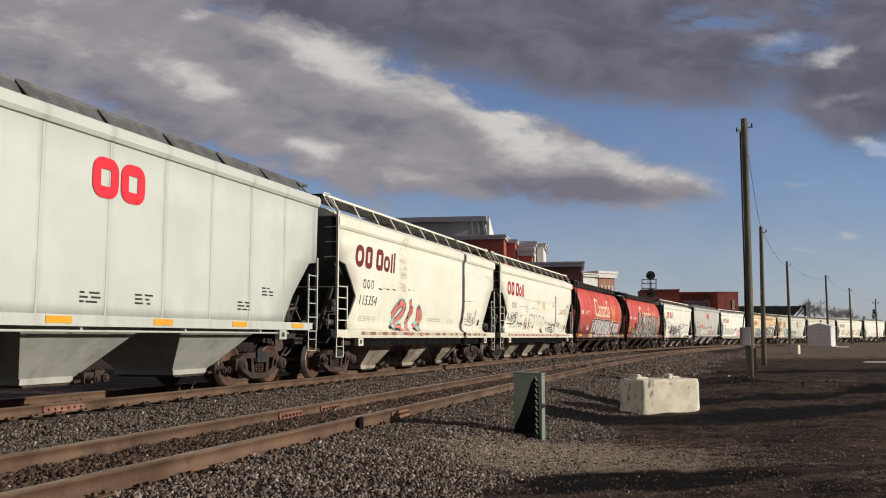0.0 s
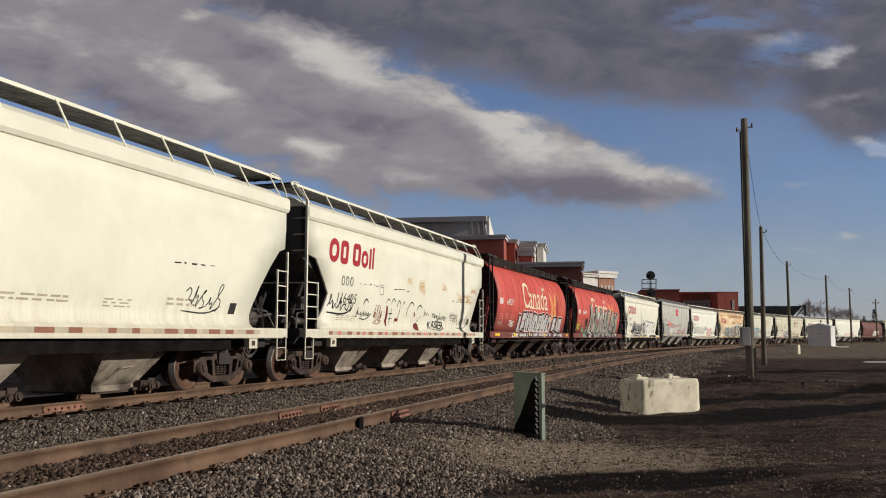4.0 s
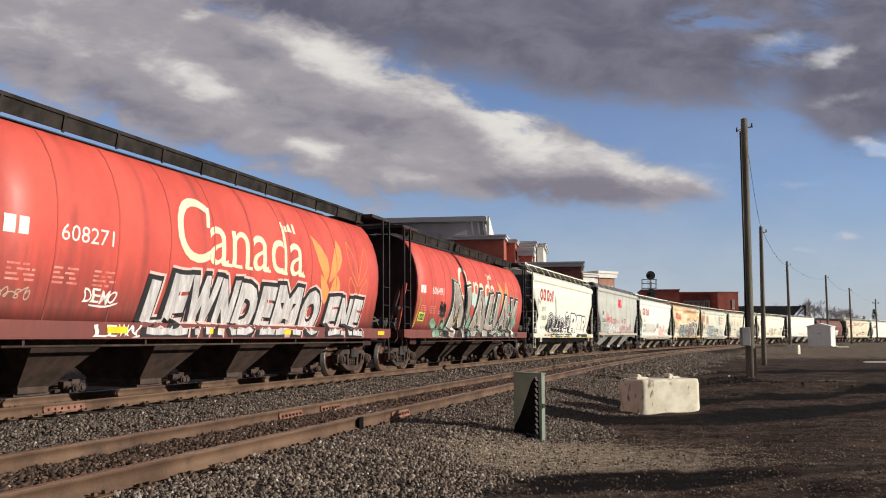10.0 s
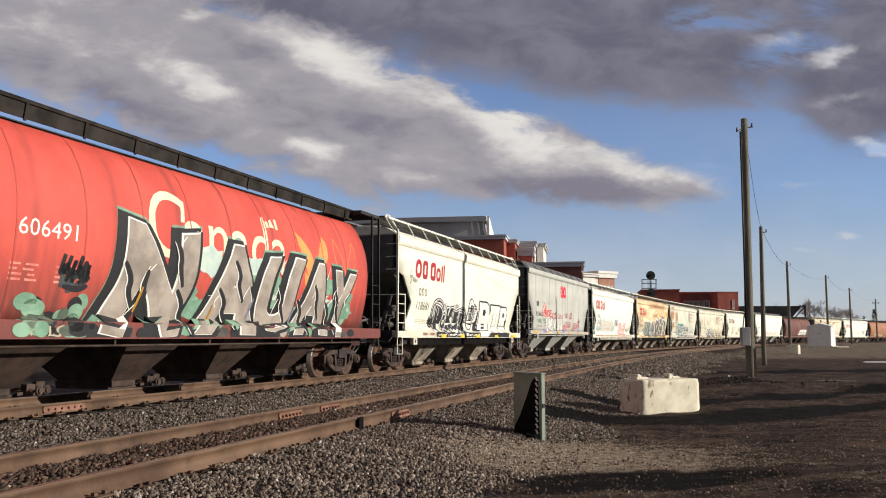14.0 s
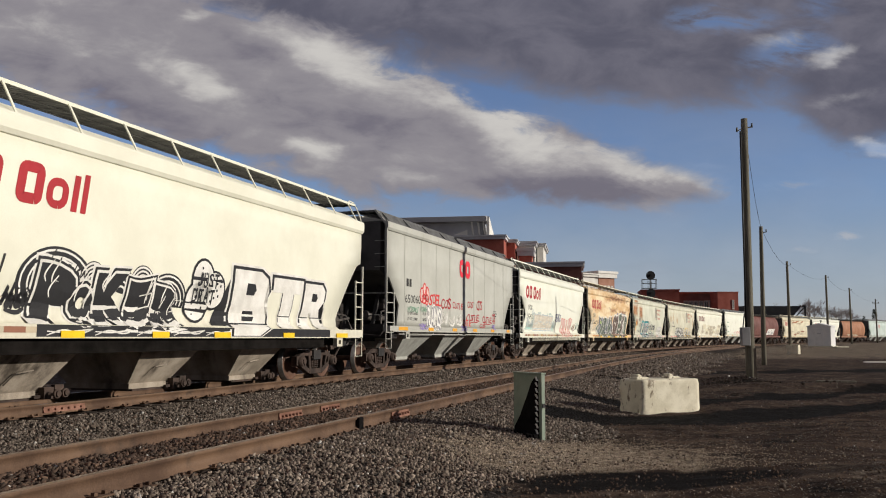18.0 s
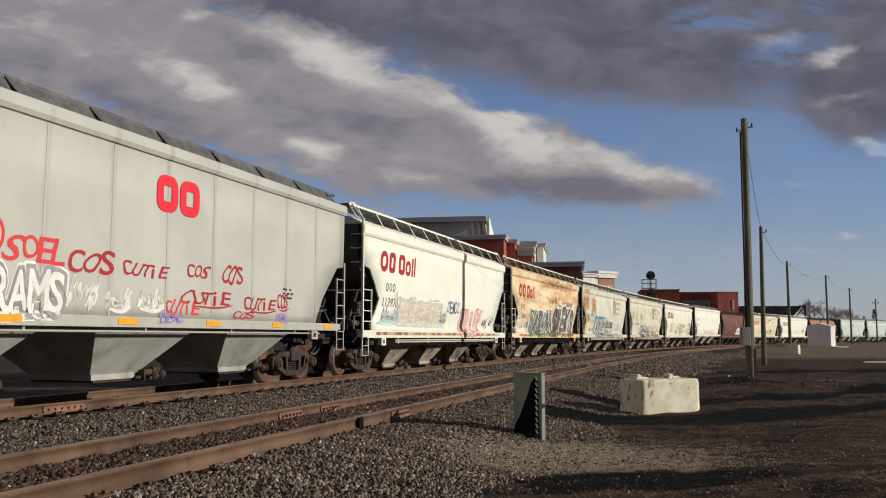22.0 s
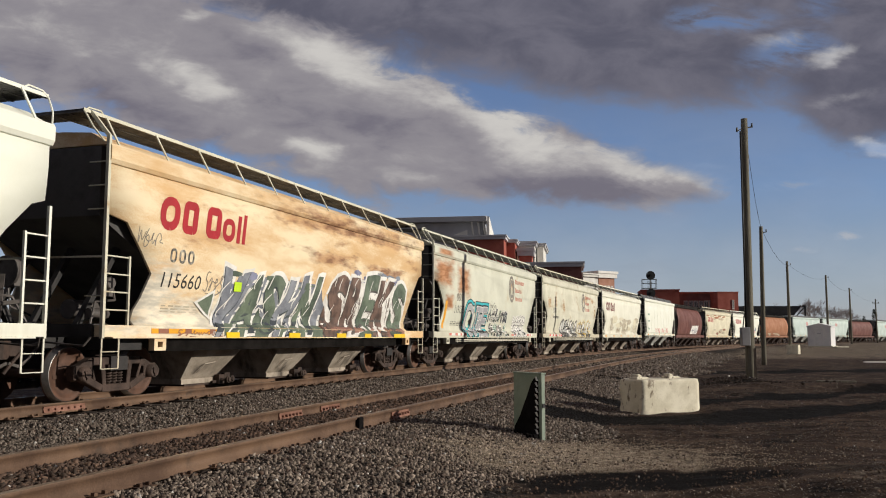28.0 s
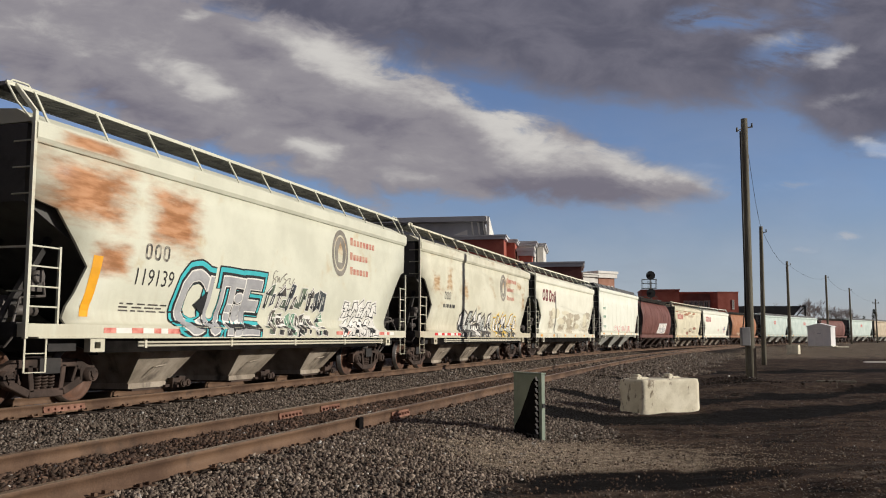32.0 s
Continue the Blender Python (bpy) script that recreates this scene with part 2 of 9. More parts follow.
M["rust_patched"] = surface("rust_patched", (0.56, 0.56, 0.455), (0.66, 0.66, 0.54), scale=0.8, rough=0.55, bump=0.07, stain=(0.52, 0.42, 0.25), stain_at=(0.58, 0.8),
    extra=chain(spots([(-7.95, -5.25, 2.75, 4.05), (-5.25, -3.25, 2.45, 4.0), (-6.6, -5.4, 2.0, 2.75), (-7.6, -5.6, 4.0, 4.3)], (0.36, 0.155, 0.06), 0.85, 1.1), grime(1.4, (0.42, 0.36, 0.25), 0.4)))
M["worn_beige"] = surface("worn_beige", (0.55, 0.53, 0.41), (0.68, 0.66, 0.53), scale=0.9, rough=0.6, bump=0.07, stain=(0.42, 0.30, 0.16), stain_at=(0.54, 0.76), stain_stretch=(0.7, 1, 1.3),
    extra=chain(spots([(-6.5, -5.6, 2.6, 3.4), (-5.0, -4.3, 2.7, 3.6), (-3.0, -2.3, 2.4, 3.3), (3.0, 4.2, 3.2, 3.8), (5.2, 6.4, 3.3, 3.7), (6.2, 6.9, 2.2, 3.4)], (0.40, 0.24, 0.11)), grime(1.5, (0.4, 0.33, 0.22), 0.5)))
# dust on the lower side is deepened to put the shade there into it
M["red_paint"] = surface("red_paint", (0.50, 0.068, 0.050), (0.66, 0.108, 0.078), scale=0.7, rough=0.5, bump=0.05, stretch=(1, 1, 0.6), stain=(0.33, 0.05, 0.04), stain_at=(0.6, 0.8), stain_stretch=(1.4, 1, 0.25), extra=chain(seam_bands(SEAM_B, 14.26 / 8, (0.20, 0.045, 0.04), 0.5), grime(1.85, (0.11, 0.045, 0.038), 0.88, 0.75)))
M["brown_red_paint"] = surface("brown_red_paint", (0.115, 0.042, 0.034), (0.17, 0.062, 0.048), scale=0.7, rough=0.65, bump=0.05, stain=(0.15, 0.05, 0.04), stain_at=(0.55, 0.8), extra=grime(1.6, (0.13, 0.06, 0.045), 0.6))
M["rust_brown_paint"] = surface("rust_brown_paint", (0.30, 0.125, 0.06), (0.40, 0.185, 0.095), scale=0.7, rough=0.65, bump=0.05, stain=(0.22, 0.1, 0.05), stain_at=(0.55, 0.8), extra=grime(1.7, (0.2, 0.1, 0.06), 0.6))
M["black_steel"] = surface("black_steel", (0.014, 0.013, 0.013), (0.035, 0.031, 0.029), scale=2.0, rough=0.65, bump=0.1)
# red end steel, darkened so that the ends' shade is in the colour
M["shaded_red_steel"] = surface("shaded_red_steel", (0.026, 0.008, 0.007), (0.05, 0.012, 0.010), scale=2.0, rough=0.65, bump=0.1)
# darker copy of the paint, with the shade of the car ends in it
M["shaded_end_paint"] = surface("shaded_end_paint", (0.060, 0.057, 0.055), (0.115, 0.112, 0.106), scale=1.2, rough=0.8, bump=0.06, stain=(0.05, 0.047, 0.045), stain_at=(0.5, 0.75))
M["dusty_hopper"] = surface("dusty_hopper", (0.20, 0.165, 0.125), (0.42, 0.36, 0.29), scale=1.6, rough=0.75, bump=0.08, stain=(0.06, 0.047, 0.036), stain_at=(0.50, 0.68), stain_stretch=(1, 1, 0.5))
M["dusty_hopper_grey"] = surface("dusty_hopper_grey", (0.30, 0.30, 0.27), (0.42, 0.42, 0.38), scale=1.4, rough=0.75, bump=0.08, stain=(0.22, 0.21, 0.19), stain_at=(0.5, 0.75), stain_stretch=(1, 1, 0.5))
M["truck_steel"] = surface("truck_steel", (0.026, 0.017, 0.013), (0.070, 0.043, 0.032), scale=3.0, rough=0.75, bump=0.25, grain=40, stain=(0.10, 0.062, 0.044), stain_at=(0.6, 0.8), stain_scale=4)
M["wheel_steel"] = surface("wheel_steel", (0.055, 0.028, 0.018), (0.12, 0.056, 0.032), scale=3.0, rough=0.7, bump=0.15)
M["tread_steel"] = surface("tread_steel", (0.16, 0.15, 0.14), (0.30, 0.28, 0.26), scale=6.0, rough=0.42, metal=0.9, bump=0.05)
M["galvanised"] = surface("galvanised", (0.09, 0.09, 0.09), (0.17, 0.17, 0.165), scale=3.0, rough=0.6, metal=0.3, bump=0.1)
M["rail_steel"] = surface("rail_steel", (0.064, 0.034, 0.020), (0.150, 0.088, 0.052), scale=1.2, rough=0.75, bump=0.2, stretch=(1, 1, 1), stain=(0.05, 0.032, 0.022), stain_at=(0.5, 0.75), stain_scale=2.5)
M["rail_head"] = surface("rail_head", (0.16, 0.105, 0.070), (0.29, 0.205, 0.140), scale=2.5, rough=0.42, metal=0.5, bump=0.05)
M["joint_bar"] = surface("joint_bar", (0.16, 0.075, 0.05), (0.26, 0.13, 0.09), scale=4.0, rough=0.8, bump=0.25)
M["tie_wood"] = surface("tie_wood", (0.03, 0.022, 0.017), (0.075, 0.055, 0.042), scale=3.0, rough=0.9, bump=0.5, stretch=(6, 1, 1))
M["concrete"] = surface("concrete", (0.56, 0.51, 0.385), (0.72, 0.67, 0.53), scale=3.0, rough=0.85, bump=0.16, grain=35, stain=(0.17, 0.13, 0.09), stain_at=(0.56, 0.66), stain_scale=4.5, stain_stretch=(1.6, 1.6, 0.8))
M["pole_wood"] = surface("pole_wood", (0.085, 0.075, 0.055), (0.19, 0.175, 0.13), scale=2.0, rough=0.9, bump=0.6, grain=30, stretch=(9, 9, 0.4))
M["green_metal"] = surface("green_metal", (0.18, 0.225, 0.17), (0.25, 0.30, 0.235), scale=2.0, rough=0.5, bump=0.08, stain=(0.10, 0.12, 0.09), stain_at=(0.58, 0.8))
M["reflector"] = plain("reflector", (0.85, 0.40, 0.03), 0.35)
M["reflector_bright"] = plain("reflector_bright", (0.95, 0.62, 0.02), 0.35)
M["lettering_red"] = plain("lettering_red", (0.42, 0.022, 0.030), 0.55)
M["lettering_maroon"] = plain("lettering_maroon", (0.17, 0.022, 0.022), 0.6)
M["bright_red"] = plain("bright_red", (0.85, 0.03, 0.05), 0.45)
M["lettering_black"] = plain("lettering_black", (0.035, 0.033, 0.03), 0.6)
M["lettering_cream"] = plain("lettering_cream", (0.82, 0.74, 0.52), 0.55)
M["lettering_white"] = plain("lettering_white", (0.82, 0.80, 0.74), 0.55)
M["wheat_orange"] = plain("wheat_orange", (0.80, 0.33, 0.10), 0.55)
M["spray_white"] = surface("spray_white", (0.62, 0.60, 0.55), (0.82, 0.80, 0.75), scale=2.0, rough=0.6, bump=0.03)
M["spray_black"] = plain("spray_black", (0.02, 0.02, 0.022), 0.6)
M["spray_pink"] = plain("spray_pink", (0.72, 0.20, 0.17), 0.6)
M["spray_red"] = plain("spray_red", (0.70, 0.05, 0.05), 0.6)
M["spray_green"] = surface("spray_green", (0.12, 0.24, 0.16), (0.26, 0.42, 0.30), scale=1.5, rough=0.6, bump=0.03)
M["spray_grey"] = surface("spray_grey", (0.15, 0.135, 0.115), (0.30, 0.275, 0.235), scale=1.2, rough=0.6, bump=0.03)
M["spray_blue_grey"] = surface("spray_blue_grey", (0.16, 0.19, 0.24), (0.27, 0.30, 0.35), scale=1.2, rough=0.6, bump=0.03)
M["spray_teal"] = plain("spray_teal", (0.05, 0.46, 0.50), 0.6)
M["white_streaked"] = surface("white_streaked", *WHITE, scale=0.8, rough=0.5, bump=0.06, stain=(0.50, 0.42, 0.28), stain_at=(0.68, 0.88), stain_stretch=(0.5, 1, 1.6),
    extra=chain(spots([(-3.5, -2.5, 1.7, 4.9)], (0.60, 0.57, 0.45), 0.75, 0.5), grime(1.4, (0.42, 0.37, 0.28), 0.5)))
M["white_stained"] = surface("white_stained", *WHITE, scale=0.8, rough=0.5, bump=0.06, stain=(0.50, 0.42, 0.28), stain_at=(0.64, 0.84), stain_stretch=(0.5, 1, 1.6),
    extra=chain(spots([(0.2, 0.9, 2.5, 3.0), (-0.9, -0.3, 2.75, 3.05), (4.3, 6.6, 2.35, 2.75), (6.0, 7.0, 2.75, 3.1), (2.6, 3.2, 2.7, 3.0)], (0.50, 0.33, 0.16)), grime(1.4, (0.42, 0.37, 0.28), 0.5)))
M["white_smoked"] = surface("white_smoked", *WHITE, scale=0.8, rough=0.5, bump=0.06,
    extra=chain(spots([(-5.0, -3.4, 1.4, 2.7), (1.2, 2.4, 1.4, 2.6), (3.4, 6.4, 1.3, 2.2), (-2.6, -0.6, 1.3, 1.9)], (0.36, 0.30, 0.21)), grime(1.4, (0.42, 0.37, 0.28), 0.5)))
M["spray_aqua"] = plain("spray_aqua", (0.30, 0.62, 0.55), 0.6)
M["spray_pale_teal"] = surface("spray_pale_teal", (0.38, 0.50, 0.46), (0.58, 0.64, 0.56), scale=2.0, rough=0.6, bump=0.03)
M["spray_pale_pink"] = surface("spray_pale_pink", (0.66, 0.40, 0.37), (0.74, 0.56, 0.50), scale=2.0, rough=0.6, bump=0.03)
M["spray_purple"] = plain("spray_purple", (0.30, 0.22, 0.55), 0.6)
M["spray_dirty"] = surface("spray_dirty", (0.38, 0.33, 0.24), (0.52, 0.46, 0.35), scale=2.0, rough=0.6, bump=0.03)
M["spray_brown"] = plain("spray_brown", (0.30, 0.13, 0.08), 0.6)
M["spray_moss"] = surface("spray_moss", (0.055, 0.075, 0.055), (0.16, 0.20, 0.14), scale=1.6, rough=0.6, bump=0.03)
M["spray_steel"] = surface("spray_steel", (0.12, 0.12, 0.19), (0.25, 0.26, 0.36), scale=1.6, rough=0.6, bump=0.03)
M["spray_deep"] = surface("spray_deep", (0.03, 0.035, 0.05), (0.07, 0.085, 0.08), scale=1.6, rough=0.6, bump=0.03)
M["spray_rust"] = surface("spray_rust", (0.20, 0.085, 0.06), (0.36, 0.19, 0.14), scale=1.6, rough=0.6, bump=0.03)
M["spray_soot"] = surface("spray_soot", (0.05, 0.045, 0.04), (0.13, 0.115, 0.10), scale=1.6, rough=0.6, bump=0.03)
M["spray_washed"] = surface("spray_washed", (0.40, 0.42, 0.40), (0.58, 0.57, 0.50), scale=1.6, rough=0.6, bump=0.03)
M["lettering_red_worn"] = surface("lettering_red_worn", (0.42, 0.10, 0.08), (0.58, 0.38, 0.27), scale=5.0, rough=0.6, bump=0.03)
M["spray_pewter"] = surface("spray_pewter", (0.20, 0.195, 0.21), (0.36, 0.35, 0.36), scale=2.5, rough=0.5, bump=0.03)
M["lettering_pale_red"] = surface("lettering_pale_red", (0.55, 0.12, 0.09), (0.72, 0.33, 0.27), scale=6.0, rough=0.6, bump=0.03)
M["lettering_faded"] = surface("lettering_faded", (0.06, 0.056, 0.05), (0.42, 0.39, 0.32), scale=7.0, rough=0.6, bump=0.03, lo=0.42, hi=0.62)
M["spray_silver"] = surface("spray_silver", (0.36, 0.34, 0.335), (0.66, 0.635, 0.615), scale=3.5, rough=0.5, bump=0.03, stretch=(2.5, 1, 0.6))
M["spray_tan"] = surface("spray_tan", (0.52, 0.455, 0.37), (0.72, 0.67, 0.56), scale=4.0, rough=0.6, bump=0.03, stretch=(0.7, 1, 2.2), lo=0.38, hi=0.62)
M["spray_haze_blue"] = surface("spray_haze_blue", (0.36, 0.43, 0.50), (0.62, 0.66, 0.62), scale=5.0, rough=0.6, bump=0.03)
M["spray_light_grey"] = surface("spray_light_grey", (0.29, 0.29, 0.30), (0.42, 0.42, 0.42), scale=1.8, rough=0.55, bump=0.03)
M["spray_taupe"] = surface("spray_taupe", (0.22, 0.185, 0.155), (0.42, 0.365, 0.31), scale=1.6, rough=0.55, bump=0.03)
M["spray_slate"] = surface("spray_slate", (0.13, 0.14, 0.165), (0.27, 0.285, 0.31), scale=2.2, rough=0.6, bump=0.03)
M["spray_brownish"] = surface("spray_brownish", (0.06, 0.04, 0.032), (0.20, 0.125, 0.095), scale=2.2, rough=0.6, bump=0.03)
M["box_grey"] = surface("box_grey", (0.20, 0.195, 0.20), (0.28, 0.275, 0.275), scale=2.0, rough=0.6, bump=0.05)
# near-black that stands in for the shade under the sills
M["shade_black"] = surface("shade_black", (0.005, 0.0045, 0.004), (0.014, 0.012, 0.011), scale=3.0, rough=0.95, bump=0.1, spec=0.05)
M["brake_steel"] = surface("brake_steel", (0.045, 0.038, 0.034), (0.12, 0.105, 0.095), scale=3.0, rough=0.6, bump=0.1)
M["sticker_green"] = plain("sticker_green", (0.55, 0.80, 0.04), 0.4)
M["old_gold"] = plain("old_gold", (0.42, 0.22, 0.03), 0.5)
M["brick"] = surface("brick", (0.27, 0.07, 0.05), (0.35, 0.10, 0.072), scale=0.6, rough=0.9, bump=0.3, grain=8)
M["brick_dark"] = surface("brick_dark", (0.15, 0.06, 0.05), (0.20, 0.085, 0.07), scale=0.6, rough=0.9, bump=0.3, grain=8)
M["brick_tan"] = surface("brick_tan", (0.30, 0.15, 0.10), (0.38, 0.20, 0.14), scale=0.6, rough=0.9, bump=0.3, grain=8)
M["grey_roof"] = surface("grey_roof", (0.34, 0.345, 0.36), (0.40, 0.405, 0.42), scale=0.3, rough=0.7, bump=0.1, grain=5)
M["white_trim"] = surface("white_trim", (0.62, 0.60, 0.55), (0.74, 0.72, 0.67), scale=0.5, rough=0.7, bump=0.05)
M["grey_trim"] = surface("grey_trim", (0.44, 0.44, 0.46), (0.52, 0.52, 0.53), scale=0.5, rough=0.7, bump=0.05)
M["dark_roof"] = surface("dark_roof", (0.02, 0.021, 0.023), (0.04, 0.04, 0.042), scale=0.3, rough=0.85, bump=0.2, grain=5)
M["glass_dark"] = surface("glass_dark", (0.02, 0.025, 0.03), (0.03, 0.035, 0.04), scale=0.3, rough=0.12, bump=0.0, spec=0.5)
# lightened so that the distance haze sits in the bark's colour
M["bark"] = surface("bark", (0.17, 0.13, 0.12), (0.28, 0.23, 0.21), scale=3, rough=0.95, bump=0.4)
M["needles"] = surface("needles", (0.02, 0.03, 0.018), (0.05, 0.06, 0.035), scale=2, rough=0.9, bump=0.3)
M["shed_paint"] = surface("shed_paint", (0.62, 0.62, 0.62), (0.74, 0.73, 0.71), scale=0.8, rough=0.6, bump=0.06, stain=(0.5, 0.48, 0.44), stain_at=(0.58, 0.8))
M["signal_black"] = plain("signal_black", (0.012, 0.012, 0.013), 0.6)
M["skirt_black"] = surface("skirt_black", (0.012, 0.011, 0.010), (0.040, 0.034, 0.029), scale=2.0, rough=0.85, bump=0.1, spec=0.15)
M["tar"] = surface("tar", (0.004, 0.004, 0.004), (0.010, 0.009, 0.009), scale=6.0, rough=0.9, bump=0.2, spec=0.05)
M["lens_glass"] = plain("lens_glass", (0.06, 0.065, 0.07), 0.12)

# ---- building tools ----


def box(bm, x0, x1, y0, y1, z0, z1, mi=0):
    v = [bm.verts.new((x, y, z)) for x in (x0, x1) for y in (y0, y1) for z in (z0, z1)]
    for f in ((0, 1, 3, 2), (4, 6, 7, 5), (0, 4, 5, 1), (2, 3, 7, 6), (0, 2, 6, 4), (1, 5, 7, 3)):
        bm.faces.new([v[i] for i in f]).material_index = mi


def beam(bm, p, q, w, h, mi=0):
    """A bar of section w by h from p to q."""
    p, q = Vector(p), Vector(q)
    d = (q - p).normalized()
    side = d.cross(Vector((0, 0, 1)))
    side = Vector((1, 0, 0)) if side.length < 1e-3 else side.normalized()
    up = side.cross(d)
    ring = []
    for c in (p, q):
        ring.append([bm.verts.new(c + side * (sx * w / 2) + up * (sy * h / 2)) for sx, sy in ((-1, -1), (1, -1), (1, 1), (-1, 1))])
    for i in range(4):
        j = (i + 1) % 4
        bm.faces.new((ring[0][i], ring[0][j], ring[1][j], ring[1][i])).material_index = mi
    bm.faces.new(ring[0][::-1]).material_index = mi
    bm.faces.new(ring[1]).material_index = mi


def tube(bm, p, q, r, n=8, r2=None, mi=0, caps=True):
    p, q = Vector(p), Vector(q)
    d = (q - p).normalized()
    a = d.orthogonal().normalized()
    b = d.cross(a)
    r2 = r if r2 is None else r2
    rings = [[bm.verts.new(c + (a * math.cos(k * math.tau / n) + b * math.sin(k * math.tau / n)) * rr) for k in range(n)] for c, rr in ((p, r), (q, r2))]
    for k in range(n):
        f = bm.faces.new((rings[0][k], rings[0][(k + 1) % n], rings[1][(k + 1) % n], rings[1][k]))
        f.smooth, f.material_index = n > 6, mi
    if caps:
        bm.faces.new(rings[0][::-1]).material_index = mi
        bm.faces.new(rings[1]).material_index = mi


def slab(bm, outline, axis, lo, hi, mi=0):
    """An outline of (a, b) pairs pushed out from lo to hi along axis: y takes (x, z), x takes (y, z), z takes (x, y)."""
    def at(a, b, c):
        return {"y": (a, c, b), "x": (c, a, b), "z": (a, b, c)}[axis]
    one = [bm.verts.new(at(a, b, lo)) for a, b in outline]
    two = [bm.verts.new(at(a, b, hi)) for a, b in outline]
    for f in (one, two[::-1]):
        bm.faces.new(f).material_index = mi
    n = len(outline)
    for i in range(n):
        bm.faces.new((one[i], two[i], two[(i + 1) % n], one[(i + 1) % n])).material_index = mi


def finish(bm, name, materials, bevel=0.0):
    if bevel:
        bmesh.ops.bevel(bm, geom=bm.edges[:], offset=bevel, segments=1, affect="EDGES", clamp_overlap=True)
    bmesh.ops.recalc_face_normals(bm, faces=bm.faces[:])
    me = bpy.data.meshes.new(name)
    bm.to_mesh(me)
    bm.free()
    for m in materials if isinstance(materials, (list, tuple)) else [materials]:
        me.materials.append(m)
    return me


def placed(name, mesh, parent=None, at=None, material=None, label=""):
    """An object on a mesh that it may share; material overrides the mesh's own."""
    ob = new(name, mesh)
    if parent is not None:
        ob.parent = parent
    if at is not None:
        ob.matrix_basis = at
    if material is not None:
        ob.material_slots[0].link = "OBJECT"
        ob.material_slots[0].material = material
    return tagged(ob, label)


def part(name, bm, material, parent, label="", bevel=0.0, at=None):
    return placed(name, finish(bm, name, material, bevel), parent, at, None, label)


def empty(name, at=None):
    ob = new(name)
    ob.empty_display_size = 0.3
    if at is not None:
        ob.matrix_basis = at
    return ob


def text_mesh(words, size, offset=0.0, shear=0.0, spacing=1.0, smooth=2):
    cu = bpy.data.curves.new("letters", "FONT")
    cu.body, cu.size, cu.offset, cu.shear, cu.space_character, cu.resolution_u = words, size, offset, shear, spacing, smooth
    ob = bpy.data.objects.new("letters", cu)
    me = bpy.data.meshes.new_from_object(ob)
    bpy.data.objects.remove(ob)
    return me


# ---- the line ----
THETA, OFF, SPEED, NEAR_OFF = 0.3088, 11.1686, 4.6135, 5.67
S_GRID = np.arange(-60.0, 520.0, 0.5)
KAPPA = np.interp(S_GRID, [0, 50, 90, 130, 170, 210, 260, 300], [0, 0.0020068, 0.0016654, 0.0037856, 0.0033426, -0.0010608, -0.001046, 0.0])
HEAD = np.cumsum(KAPPA) * 0.5
HEAD += THETA - HEAD[np.argmin(abs(S_GRID))]
PX, PY = np.cumsum(np.sin(HEAD)) * 0.5, np.cumsum(np.cos(HEAD)) * 0.5
I0 = np.argmin(abs(S_GRID))
PX += -OFF * math.cos(THETA) - PX[I0]
PY += OFF * math.sin(THETA) - PY[I0]


def line_at(s, lat=0.0):
    """x, y and heading on the train's line; lat: metres to the right of it."""
    x, y, h = (float(np.interp(s, S_GRID, a)) for a in (PX, PY, HEAD))
    return x + lat * math.cos(h), y - lat * math.sin(h), h


def off_line(x, y):
    """Signed distance from the line (right positive) and the way along it, for arrays."""
    x, y = np.asarray(x, float).ravel(), np.asarray(y, float).ravel()
    lat, along = np.empty_like(x), np.empty_like(x)
    cx, cy = PX[::4], PY[::4]
    for i in range(0, len(x), 4000):
        dx, dy = x[i:i + 4000, None] - cx[None], y[i:i + 4000, None] - cy[None]
        k = np.argmin(dx * dx + dy * dy, axis=1) * 4
        hx, hy = x[i:i + 4000] - PX[k], y[i:i + 4000] - PY[k]
        lat[i:i + 4000] = hx * np.cos(HEAD[k]) - hy * np.sin(HEAD[k])
        along[i:i + 4000] = S_GRID[k] + hx * np.sin(HEAD[k]) + hy * np.cos(HEAD[k])
    return lat, along


def step(a, lo, hi):
    t = np.clip((a - lo) / (hi - lo), 0, 1)
    return t * t * (3 - 2 * t)


def ripple(x, y, seed, size):
    """Smooth random relief, about -1 to 1, from a few crossed waves."""
    r = np.random.RandomState(seed)
    out = np.zeros_like(x)
    for k in range(9):
        a, f = r.uniform(0, math.tau), r.uniform(0.6, 2.2) / size
        out += np.sin((x * math.cos(a) + y * math.sin(a)) * f * math.tau + r.uniform(0, math.tau))
    return out / 4.0


# dark bands across the ground: their middle line, from x and y, and half width
DARK_BANDS = (((0.6, 9.0), (1.3, 9.15), (5.1, 9.95), (9.0, 10.6), 0.62), ((1.5, 16.2), (4.2, 15.9), (9.9, 19.4), (16.0, 23.5), 1.25),
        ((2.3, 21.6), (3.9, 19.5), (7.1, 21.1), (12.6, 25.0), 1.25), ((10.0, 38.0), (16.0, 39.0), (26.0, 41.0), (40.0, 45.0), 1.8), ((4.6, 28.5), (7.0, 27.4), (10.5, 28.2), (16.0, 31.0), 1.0))


